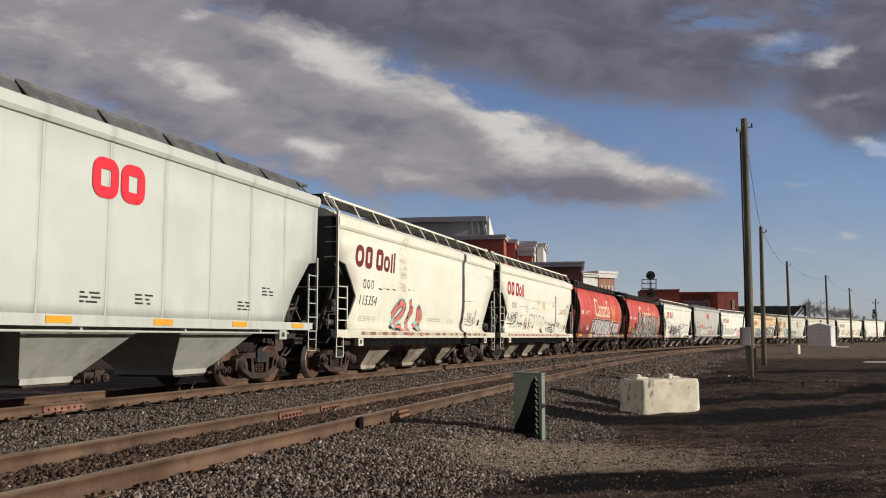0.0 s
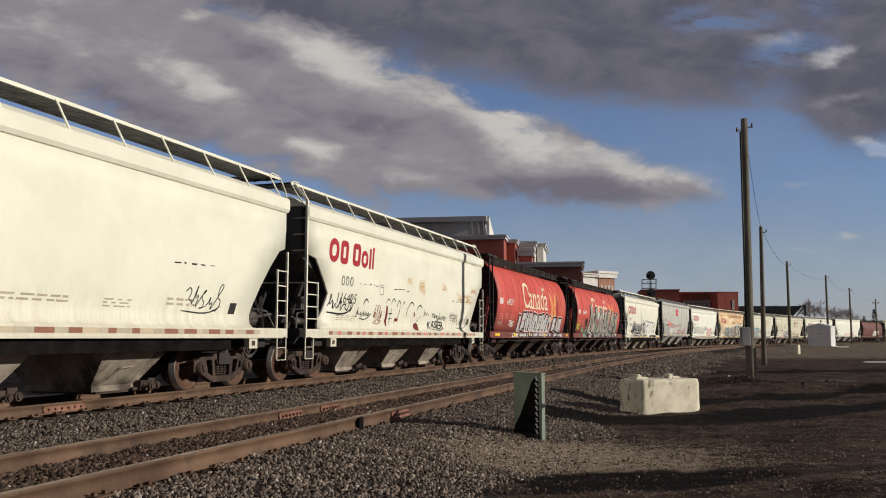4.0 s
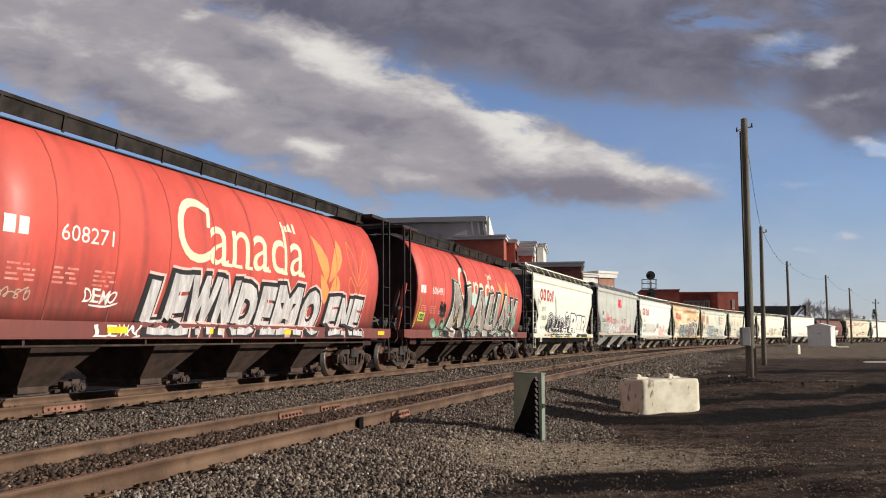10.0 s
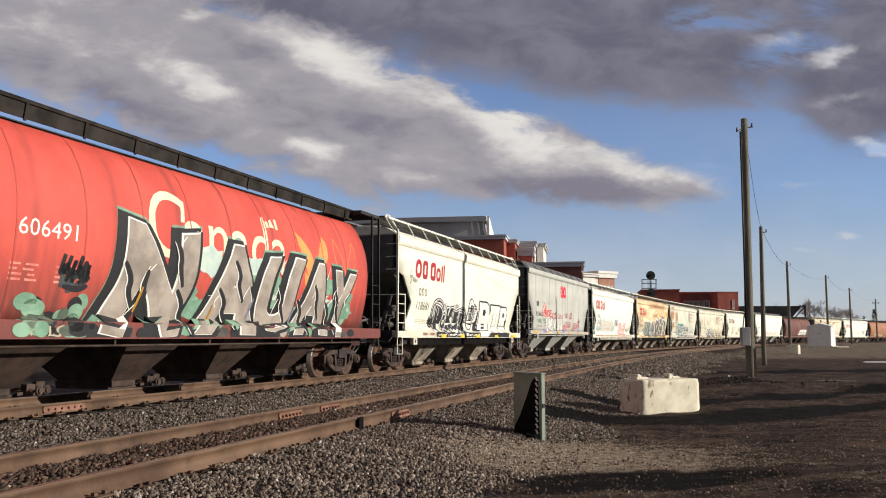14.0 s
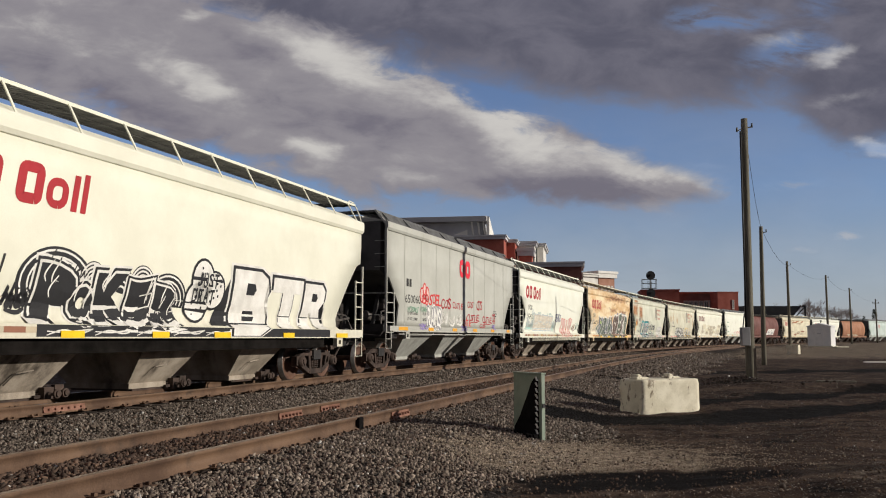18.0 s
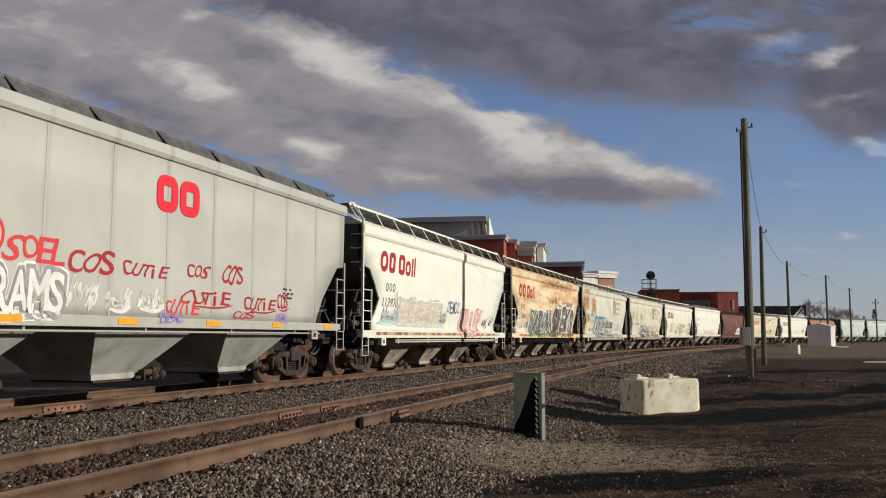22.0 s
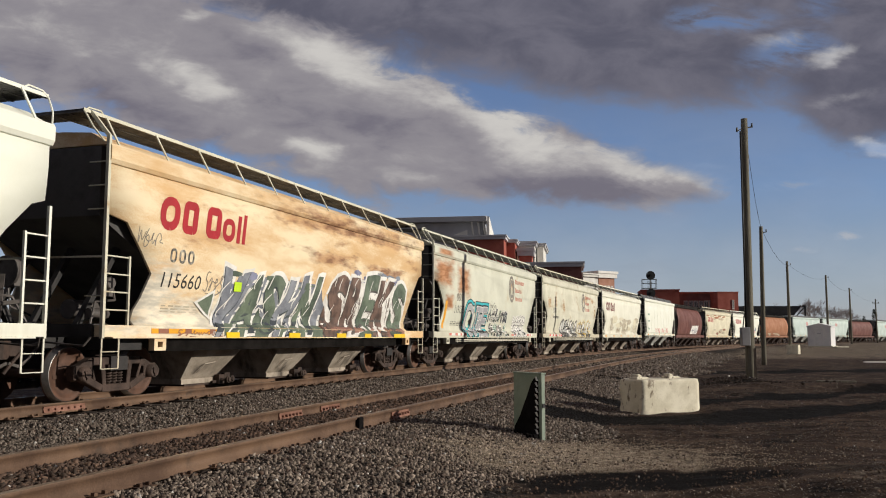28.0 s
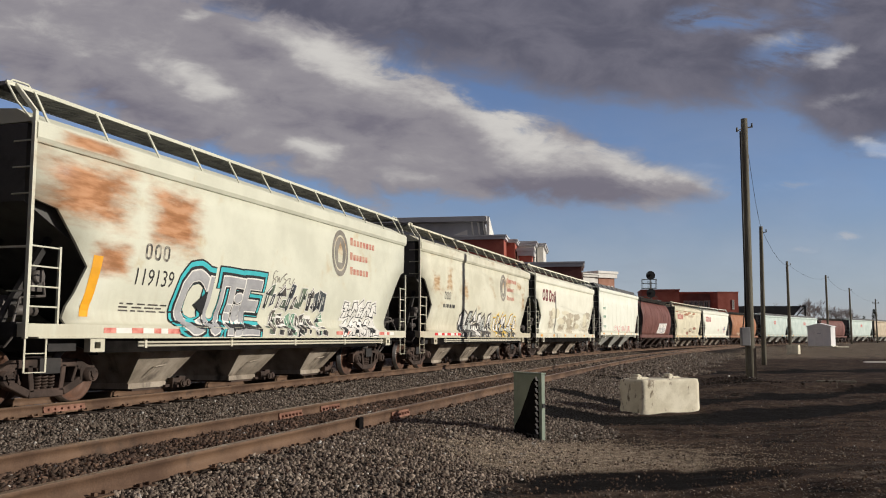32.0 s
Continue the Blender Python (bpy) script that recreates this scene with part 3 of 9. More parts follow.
def band_depth(x, y):
    """1 in the middle of a band, 0 outside."""
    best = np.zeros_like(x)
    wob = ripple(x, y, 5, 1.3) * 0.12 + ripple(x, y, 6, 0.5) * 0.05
    for a, b, c, d, w in DARK_BANDS:
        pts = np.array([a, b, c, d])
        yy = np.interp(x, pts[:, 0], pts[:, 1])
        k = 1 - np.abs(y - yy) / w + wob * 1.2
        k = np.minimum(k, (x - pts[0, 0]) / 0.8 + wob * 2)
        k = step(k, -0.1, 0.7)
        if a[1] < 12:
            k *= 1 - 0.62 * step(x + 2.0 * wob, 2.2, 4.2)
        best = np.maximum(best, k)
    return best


def ground_z(x, y):
    x, y = np.asarray(x, float), np.asarray(y, float)
    shape = x.shape
    x, y = x.ravel(), y.ravel()
    lat, along = off_line(x, y)
    base = -0.43 + 0.62 * step(y, 58, 105) - 0.20 * np.exp(-((x - 11.5) ** 2 / 40 + (y - 32.0) ** 2 / 16)) + 0.05 * ripple(x, y, 1, 6.0) * step(lat, 8.5, 11) * (1 - step(y, 40, 120))
    base += 0.16 * np.exp(-((x - 8.9) ** 2 / 4.0 + (y - 25.6) ** 2 / 0.9)) + 0.20 * np.exp(-((x - 12.2) ** 2 / 5.0 + (y - 26.4) ** 2 / 0.7))
    base += 0.24 * np.exp(-((x - 9.9) ** 2 / 1.6 + (y - 29.2) ** 2 / 1.4)) + 0.12 * np.exp(-((x - 8.2) ** 2 / 0.8 + (y - 27.4) ** 2 / 0.5))
    base -= 0.035 * band_depth(x, y)
    base += (0.016 * ripple(x, y, 31, 0.9) + 0.010 * ripple(x, y, 32, 0.45)) * step(lat, 9.0, 10.5) * (1 - step(y, 40, 60))
    bed = -0.215 + 0.02 * ripple(x, y, 2, 1.0)
    bed += 0.045 * np.exp(-((lat - NEAR_OFF) / 0.66) ** 6) + 0.03 * np.exp(-((lat - NEAR_OFF) / 1.55) ** 6)
    bed -= 0.13 * np.exp(-((lat - 2.85) / 0.9) ** 2)
    fade = 1 - step(lat, 7.35, 9.3)
    fade = np.where(lat < 0, 1 - step(-lat, 2.6, 4.4), fade)
    z = base * (1 - fade) + bed * fade
    return z.reshape(shape)


def graded(fine_lo, fine_hi, stepsize, far_lo, far_hi):
    mid = list(np.arange(fine_lo, fine_hi, stepsize))
    up, d = [fine_hi], stepsize
    while up[-1] < far_hi:
        d *= 1.17
        up.append(up[-1] + d)
    down, d = [fine_lo], stepsize
    while down[-1] > far_lo:
        d *= 1.17
        down.append(down[-1] - d)
    return np.array(down[:0:-1] + mid + up)


def ground_material():
    m = bpy.data.materials.new("trodden_gravel_ground")
    m.use_nodes = True
    g = Nodes(m.node_tree)
    at = g.node("ShaderNodeTexCoord").outputs["Object"]
    stone = g.node("ShaderNodeTexVoronoi", Vector=at, Scale=17.0)
    small = g.node("ShaderNodeTexVoronoi", Vector=at, Scale=55.0)
    n1, n2, n3 = g.noise(at, 0.7, 6.0, 0.6), g.noise(at, 6.0, 6.0, 0.65), g.noise(at, 45.0, 4.0, 0.6)
    tone = g.node("ShaderNodeSeparateColor", Color=stone.outputs["Color"]).outputs[0]
    tone2 = g.node("ShaderNodeSeparateColor", Color=small.outputs["Color"]).outputs[0]
    rock = g.mix(tone, rgb(0.016, 0.0135, 0.012), rgb(0.075, 0.064, 0.056))
    soil = g.mix(g.ramp(n2, 0.3, 0.7), rgb(0.018, 0.0117, 0.0085), rgb(0.062, 0.042, 0.0305))
    soil = g.mix(g.ramp(n1, 0.35, 0.65), soil, g.mix(n3, rgb(0.020, 0.0128, 0.0095), rgb(0.064, 0.043, 0.0320)))
    patches = g.noise(g.mapped(at, scale=(0.75, 1.5, 1.0)), 1.5, 8.0, 0.68, 0.4)
    soil = g.mix(g.ramp(patches, 0.47, 0.62), soil, g.mix(n3, rgb(0.052, 0.0335, 0.024), rgb(0.125, 0.086, 0.062)))
    soil = g.mix(g.ramp(patches, 0.46, 0.34), soil, rgb(0.010, 0.0075, 0.0065))
    grit = g.math("MULTIPLY", g.ramp(tone2, 0.91, 0.96), g.ramp(n2, 0.4, 0.62))
    soil = g.mix(grit, soil, rgb(0.26, 0.235, 0.20))
    tan = g.mix(tone2, rgb(0.105, 0.082, 0.060), rgb(0.29, 0.235, 0.175))
    tan = g.mix(g.ramp(patches, 0.50, 0.36), tan, rgb(0.045, 0.035, 0.028))
    def att(name):
        a = g.node("ShaderNodeAttribute")
        a.attribute_name = name
        return a.outputs["Fac"]
    col = g.mix(g.ramp(g.math("ADD", att("stony"), g.math("MULTIPLY", g.math("SUBTRACT", n2, 0.5), 0.9)), 0.35, 0.65), soil, rock)
    col = g.mix(g.ramp(g.math("ADD", att("sandy_lit"), g.math("MULTIPLY", g.math("SUBTRACT", n2, 0.5), 0.9)), 0.35, 0.65), col, tan)
    darkened = g.ramp(g.math("ADD", att("darkened"), g.math("ADD", g.math("MULTIPLY", g.math("SUBTRACT", n2, 0.5), 0.7), g.math("MULTIPLY", g.math("SUBTRACT", patches, 0.5), 0.8))), 0.24, 0.60)
    col = g.mix(darkened, col, g.mix(n3, rgb(0.0042, 0.0035, 0.0031), rgb(0.012, 0.0095, 0.0083)))
    rust = g.math("MULTIPLY", att("between"), g.ramp(n2, 0.3, 0.6))
    col = g.mix(rust, col, g.mix(tone, rgb(0.030, 0.017, 0.012), rgb(0.11, 0.066, 0.047)))
    h = g.math("ADD", g.math("MULTIPLY", stone.outputs["Distance"], g.math("MULTIPLY", att("stony"), -1.3)), g.math("ADD", g.math("MULTIPLY", n3, 0.35), g.math("MULTIPLY", n2, 0.6)))
    b = g.node("ShaderNodeBump", Strength=1.0, Distance=0.09, Height=h)
    bsdf = g.node("ShaderNodeBsdfPrincipled", Base_Color=col, Roughness=0.92, Normal=b.outputs[0])
    bsdf.inputs["Specular IOR Level"].default_value = 0.08
    g.node("ShaderNodeOutputMaterial", Surface=bsdf.outputs[0])
    return m


def build_ground():
    xs, ys = graded(-12, 15, 0.16, -2600, 2600), graded(3, 32, 0.16, -500, 3500)
    gx, gy = np.meshgrid(xs, ys, indexing="ij")
    gz = ground_z(gx, gy)
    ni, nj = gx.shape
    idx = np.arange(ni * nj).reshape(ni, nj)
    quads = np.stack([idx[:-1, :-1], idx[1:, :-1], idx[1:, 1:], idx[:-1, 1:]], -1).reshape(-1, 4)
    me = bpy.data.meshes.new("ground")
    me.from_pydata(np.stack([gx, gy, gz], -1).reshape(-1, 3).tolist(), [], quads.tolist())
    lat, along = off_line(gx, gy)
    x, y = gx.ravel(), gy.ravel()
    wob = ripple(x, y, 3, 2.0) * 0.5
    layers = {
        "stony": np.where(lat > 0, 1 - step(lat + wob - 0.02 * np.maximum(along - 20, 0), 8.2, 9.8), 1 - step(-lat, 3.5, 5)) * (1 - 0.75 * step(along, 60, 130)),
        # near-right tan puts stronger light there into the colour; the rest is tan soil
        "sandy_lit": 0.44 * step(x, 2.6, 4.6) * (1 - step(y + wob, 9.4, 11.6)) + step(1 - np.sqrt(((x - 1.50) / 2.5) ** 2 + ((y - 11.05) / 1.75) ** 2) + wob * 0.25, 0.0, 0.4) + 0.62 * step(y, 50, 66) * step(lat, 6.8, 9) + 0.24 * step(x, 5.0, 8.0) * step(y, 11, 13) * (1 - step(y, 19, 26)),
        "darkened": band_depth(x, y) + 0.4 * step(ripple(x, y, 8, 3.5), 0.35, 1.0) * step(lat, 9.5, 11.0) * (1 - step(y, 45, 65)),
        "between": np.maximum(np.exp(-((lat - NEAR_OFF) / 0.8) ** 4), np.exp(-(lat / 0.9) ** 4)),
    }
    for name, values in layers.items():
        a = me.attributes.new(name, "FLOAT", "POINT")
        a.data.foreach_set("value", np.clip(values, 0, 1).astype(np.float32))
    me.polygons.foreach_set("use_smooth", [True] * len(me.polygons))
    me.materials.append(ground_material())
    return tagged(new("ground", me), "dark trodden gravel and soil beside the railway ballast", "ground", kind="structure")


build_ground()

RAIL = [(-0.069, -0.17), (0.069, -0.17), (0.069, -0.158), (0.012, -0.138), (0.010, -0.048), (0.036, -0.036), (0.037, -0.006), (0.030, 0.0), (-0.030, 0.0), (-0.037, -0.006), (-0.036, -0.036), (-0.010, -0.048), (-0.012, -0.138), (-0.069, -0.158)]


def rail_mesh(lat, s0, s1):
    """One rail swept along the line."""
    bm = bmesh.new()
    rows = []
    s = s0
    while s < s1 + 0.01:
        x, y, h = line_at(s, lat)
        rows.append([bm.verts.new((x + a * math.cos(h), y - a * math.sin(h), z)) for a, z in RAIL])
        s += 2.0 if s < 60 else 5.0
    n = len(RAIL)
    for r, q in zip(rows, rows[1:]):
        for i in range(n):
            f = bm.faces.new((r[i], r[(i + 1) % n], q[(i + 1) % n], q[i]))
            f.material_index = 1 if i in (6, 7, 8) else 0
            f.smooth = i not in (7,)
    return finish(bm, "rail", [M["rail_steel"], M["rail_head"]])


def build_track(lat, label, s0, s1):
    track = empty("railway_track", Matrix())
    tagged(track, label, "railway track", group="railway tracks", kind="structure")
    for side in (-0.755, 0.755):
        placed("rail", rail_mesh(lat + side, s0, s1), track)
    bm = bmesh.new()
    box(bm, -1.3, 1.3, -0.115, 0.115, -0.36, -0.175)
    tie = finish(bm, "tie", M["tie_wood"], 0.012)
    bm = bmesh.new()
    box(bm, -0.17, 0.17, -0.10, 0.10, -0.176, -0.162)
    for dx in (-0.11, 0.11):
        for dy in (-0.06, 0.06):
            box(bm, dx - 0.018, dx + 0.018, dy - 0.018, dy + 0.018, -0.162, -0.135)
    plate = finish(bm, "tie_plate", M["rail_steel"])
    s, r = max(s0, 2.0), random.Random(7)
    while s < 82:
        x, y, h = line_at(s + r.uniform(-0.04, 0.04), lat)
        t = placed("tie", tie, track, pose(x, y, r.uniform(-0.03, -0.006), 0, 0, -math.degrees(h) + r.uniform(-1.2, 1.2)))
        if s < 26:
            for side in (-0.755, 0.755):
                placed("tie_plate", plate, t, Matrix.Translation((side, 0, 0.02)))
        s += 0.54
    return track


def joint(track, s, lat, length=0.75, gap=True):
    """Fish plates with bolts on both sides of a rail."""
    x, y, h = line_at(s, lat)
    bm = bmesh.new()
    for side in (-1, 1):
        slab(bm, [(side * 0.012, -0.142), (side * 0.055, -0.146), (side * 0.030, -0.085), (side * 0.034, -0.046), (side * 0.012, -0.050)], "y", -length / 2, length / 2)
        for k in range(6):
            yy = (k - 2.5) * length / 6.4
            tube(bm, (side * 0.02, yy, -0.095), (side * 0.072, yy, -0.095), 0.019, 6)
    placed("joint_bar", finish(bm, "joint_bar", M["joint_bar"]), track, pose(x, y, 0, 0, 0, -math.degrees(h)), None, "rust-red bolted joint bars")


main_track = build_track(0.0, "rusty steel rails of the main line under the train", -20, 420)
near_track = build_track(NEAR_OFF, "rusty steel rails of the empty siding in gravel", -20, 330)

# ---- hopper cars ----
# shapes of the sides, as (z, distance of the leading edge from the coupling, distance of the trailing edge, half width)
KINDS = {
    "A": dict(length=17.0, sill=(1.05, 1.27), sill_in=0.62, truck=1.62, wheels=(-6.86, 5.92), eave=(3.96, 4.31, 0.70), roof=4.58, board=4.86, hopper=0.10, bays=3, pitch=3.4, middle=-0.45,
              side=[(1.27, 1.50, 2.08, 1.50), (1.36, 1.52, 2.08, 1.40), (1.55, 1.62, 2.08, 1.38), (1.75, 1.72, 2.06, 1.44), (2.20, 1.93, 1.80, 1.50), (2.60, 1.60, 1.46, 1.51), (3.04, 1.22, 1.00, 1.51), (3.12, 0.75, 0.74, 1.51), (3.60, 0.72, 0.70, 1.51), (4.00, 0.70, 0.70, 1.51)]),
    "C": dict(length=17.0, sill=(1.24, 1.42), sill_in=1.0, truck=1.85, wheels=(-7.05, 5.80), eave=(4.32, 4.60, 0.80), roof=4.76, board=4.93, hopper=0.30, bays=3, pitch=3.98, middle=-0.33,
              side=[(1.42, 1.68, 2.45, 1.52), (1.60, 1.72, 2.36, 1.52), (2.08, 1.86, 2.02, 1.52), (2.50, 1.45, 1.60, 1.52), (2.88, 1.08, 1.22, 1.52), (2.93, 0.82, 0.82, 1.52), (3.50, 0.80, 0.80, 1.52), (4.32, 0.78, 0.78, 1.52)]),
    "B": dict(length=17.6, sill=(1.04, 1.32), sill_in=0.52, truck=1.90, wheels=(-7.28, 6.55), eave=None, roof=4.46, board=4.67, hopper=0.16, bays=4, pitch=3.0, middle=-0.45,
              side=[(1.32, 1.67, 1.67, 1.36), (1.55, 1.67, 1.67, 1.42), (1.90, 1.67, 1.67, 1.50), (2.30, 1.67, 1.67, 1.57), (2.75, 1.67, 1.67, 1.60), (3.10, 1.67, 1.67, 1.585), (3.45, 1.67, 1.67, 1.52), (3.80, 1.67, 1.67, 1.40), (4.10, 1.67, 1.67, 1.23), (4.30, 1.67, 1.67, 1.05), (4.40, 1.67, 1.67, 0.82)]),
}


def half_width(kind, z):
    rows = KINDS[kind]["side"]
    return float(np.interp(z, [r[0] for r in rows], [r[3] for r in rows]))


CACHE = {}


def cached(key, build):
    if key not in CACHE:
        CACHE[key] = build()
    return CACHE[key]


def side_mesh(kind, hand):
    """One side sheet with its bowed section and cut-back ends."""
    k = KINDS[kind]
    L = k["length"]
    bm = bmesh.new()
    cols = 15
    skins = []
    for depth in (0.0, 0.045):
        grid = []
        for z, a, b, w in k["side"]:
            grid.append([bm.verts.new((-L / 2 + a + (L - a - b) * c / (cols - 1), hand * (w - depth), z)) for c in range(cols)])
        skins.append(grid)
    for grid in skins:
        for r, q in zip(grid, grid[1:]):
            for c in range(cols - 1):
                bm.faces.new((r[c], r[c + 1], q[c + 1], q[c])).smooth = True
    one, two = skins
    for r in range(len(one) - 1):
        for c in (0, cols - 1):
            bm.faces.new((one[r][c], one[r + 1][c], two[r + 1][c], two[r][c]))
    for r in (0, len(one) - 1):
        for c in range(cols - 1):
            bm.faces.new((one[r][c], one[r][c + 1], two[r][c + 1], two[r][c]))
    return finish(bm, "side_sheet", M["white_paint"])


def hull_mesh(kind):
    """The inner bin: slope sheets at both ends and the bin's roof."""
    k = KINDS[kind]
    L, h = k["length"], k["length"] / 2
    bm = bmesh.new()
    if kind == "B":
        sec = [(r[3] - 0.05, r[0] + 0.01) for r in k["side"]]
        sec = sec + [(-a, b) for a, b in reversed(sec)]
        slab(bm, sec, "x", -h + 1.71, h - 1.71)
    else:
        e, s0 = k["side"][-1][1], k["sill"][1]
        z1 = k["eave"][1] - 0.02
        out = [(-h + e + 0.02, z1), (-h + e + 0.02, 3.10), (-h + 4.4, s0 + 0.02), (h - 4.4, s0 + 0.02), (h - e - 0.02, 3.10), (h - e - 0.02, z1)]
        slab(bm, out, "y", -1.33, 1.33)
    return finish(bm, "bin", M["white_paint"])


def roof_mesh(kind):
    k = KINDS[kind]
    h = k["length"] / 2
    bm = bmesh.new()
    if kind == "B":
        slab(bm, [(-0.84, 4.40), (0.84, 4.40), (0.55, 4.50), (-0.55, 4.50)], "x", -h + 1.67, h - 1.67)
        slab(bm, [(-0.28, 4.46), (0.28, 4.46), (0.24, 4.62), (-0.24, 4.62)], "x", -h + 2.6, h - 2.6)
    else:
        e, z1, top = k["side"][-1][1], k["eave"][1], k["roof"]
        slab(bm, [(-1.50, z1), (1.50, z1), (1.10, top - 0.05), (0.5, top), (-0.5, top), (-1.10, top - 0.05)], "x", -h + e + 0.03, h - e - 0.03)
        slab(bm, [(-0.36, top - 0.01), (0.36, top - 0.01), (0.30, top + 0.16), (-0.30, top + 0.16)], "x", -h + e + 0.9, h - e - 0.9)
        x = -h + e + 1.2
        while x < h - e - 1.0:
            box(bm, x, x + 0.05, -0.40, 0.40, top + 0.10, top + 0.20)
            x += 1.9
    return finish(bm, "roof", M["white_paint"])


def eave_mesh(kind, hand):
    k = KINDS[kind]
    z0, z1, e = k["eave"]
    h, w = k["length"] / 2, k["side"][-1][3]
    bm = bmesh.new()
    slab(bm, [(hand * (w - 0.03), z0), (hand * (w + 0.035), z0 + 0.02), (hand * (w + 0.075), z0 + 0.09), (hand * (w + 0.075), z1 - 0.05), (hand * (w + 0.04), z1), (hand * (w - 0.03), z1)], "x", -h + e - 0.03, h - e + 0.03)
    return finish(bm, "eave", M["white_paint"])


def sill_mesh(kind, hand):
    k = KINDS[kind]
    z0, z1 = k["sill"]
    h, a = k["length"] / 2, k["sill_in"]
    bm = bmesh.new()
    ys = sorted((hand * 1.36, hand * 1.56))
    box(bm, -h + a + 0.06, h - a - 0.06, ys[0], ys[1], z0 + 0.025, z1)
    ys = sorted((hand * 1.36, hand * 1.585))
    box(bm, -h + a + 0.25, h - a - 0.25, ys[0], ys[1], z0, z0 + 0.024)
    return finish(bm, "side_sill", M["white_paint"])


def bay_mesh(kind):
    """One hopper with sloping sheets that meet at its outlet, and a rim round its mouth."""
    k = KINDS[kind]
    w = k["pitch"]
    top, low = k["sill"][0] + 0.06, k["hopper"]
    bm = bmesh.new()
    a0, a1, b0, b1 = {"A": (0.295, 0.175, 1.44, 0.68), "B": (0.295, 0.12, 1.40, 0.58), "C": (0.37, 0.155, 1.47, 0.66)}[kind]
    upper = [(-w * a0, -b0), (w * a0, -b0), (w * a0, b0), (-w * a0, b0)]
    lower = [(-w * a1, -b1), (w * a1, -b1), (w * a1, b1), (-w * a1, b1)]
    a = [bm.verts.new((x, y, top)) for x, y in upper]
    b = [bm.verts.new((x, y, low + 0.10)) for x, y in lower]
    for i in range(4):
        bm.faces.new((a[i], a[(i + 1) % 4], b[(i + 1) % 4], b[i]))
    bm.faces.new(a), bm.faces.new(b)
    # pale rim of the outlet
    box(bm, -w * a1 - 0.03, w * a1 - 0.10, -b1 - 0.05, b1 + 0.05, low + 0.015, low + 0.115)
    # bent grab bar on the sheet
    if kind == "A":
        beam(bm, (-0.30, -0.86, 0.34), (-0.22, -1.00, 0.52), 0.025, 0.02), beam(bm, (-0.22, -1.00, 0.52), (0.10, -1.04, 0.56), 0.025, 0.02)
    return finish(bm, "hopper_bay", M["white_paint"])


def gate_mesh(kind):
    """Sliding outlet gate with its rack, shaft and capstans."""
    k = KINDS[kind]
    low, w = k["hopper"], k["pitch"]
    y = {"A": 0.74, "B": 0.62, "C": 0.72}[kind]
    bm = bmesh.new()
    box(bm, -w * 0.14, w * 0.24, -y + 0.04, y - 0.04, low - 0.03, low + 0.012)
    tube(bm, (w * 0.19, -y - 0.30, low + 0.06), (w * 0.19, y + 0.30, low + 0.06), 0.024, 8)
    tube(bm, (w * 0.27, -y - 0.22, low + 0.08), (w * 0.27, y + 0.22, low + 0.08), 0.03, 8)
    for x, d in ((w * 0.19, 0.30), (w * 0.27, 0.22)):
        for r, e in ((0.075, 0.0), (0.05, 0.03)):
            tube(bm, (x, -y - d - e, low + 0.07), (x, -y - d - e + 0.035, low + 0.07), r, 10)
    box(bm, w * 0.16, w * 0.22, -y - 0.12, -y, low - 0.02, low + 0.17)
    box(bm, w * 0.24, w * 0.30, -y - 0.08, -y, low + 0.02, low + 0.20)
    beam(bm, (w * 0.12, -y - 0.03, low + 0.02), (w * 0.33, -y - 0.03, low + 0.05), 0.05, 0.05)
    return finish(bm, "outlet_gate", M["truck_steel"])


def board_mesh(kind):
    """Roof walk: an open grating on both sides of the hatches and across the ends."""
    k = KINDS[kind]
    h, z = k["length"] / 2, k["board"]
    e = {"A": 0.42, "B": 0.55, "C": 0.72}[kind]
    bm = bmesh.new()
    for y0, y1 in ((-1.16, -0.50), (0.50, 1.16)):
        x = -h + e
        while x < h - e - 0.05:
            box(bm, x, x + 0.062, y0, y1, z - 0.03, z)
            x += 0.085
        for y in (y0, (y0 + y1) / 2, y1):
            box(bm, -h + e, h - e, y - 0.02, y + 0.02, z - 0.045, z + 0.004)
    for x0 in (-h + e, h - e - 0.55):
        y = -1.14
        while y < 1.14:
            box(bm, x0, x0 + 0.55, y, y + 0.062, z - 0.03, z + 0.002)
            y += 0.085
        box(bm, x0, x0 + 0.03, -1.18, 1.18, z - 0.05, z + 0.006)
    return finish(bm, "running_board", M["galvanised"])


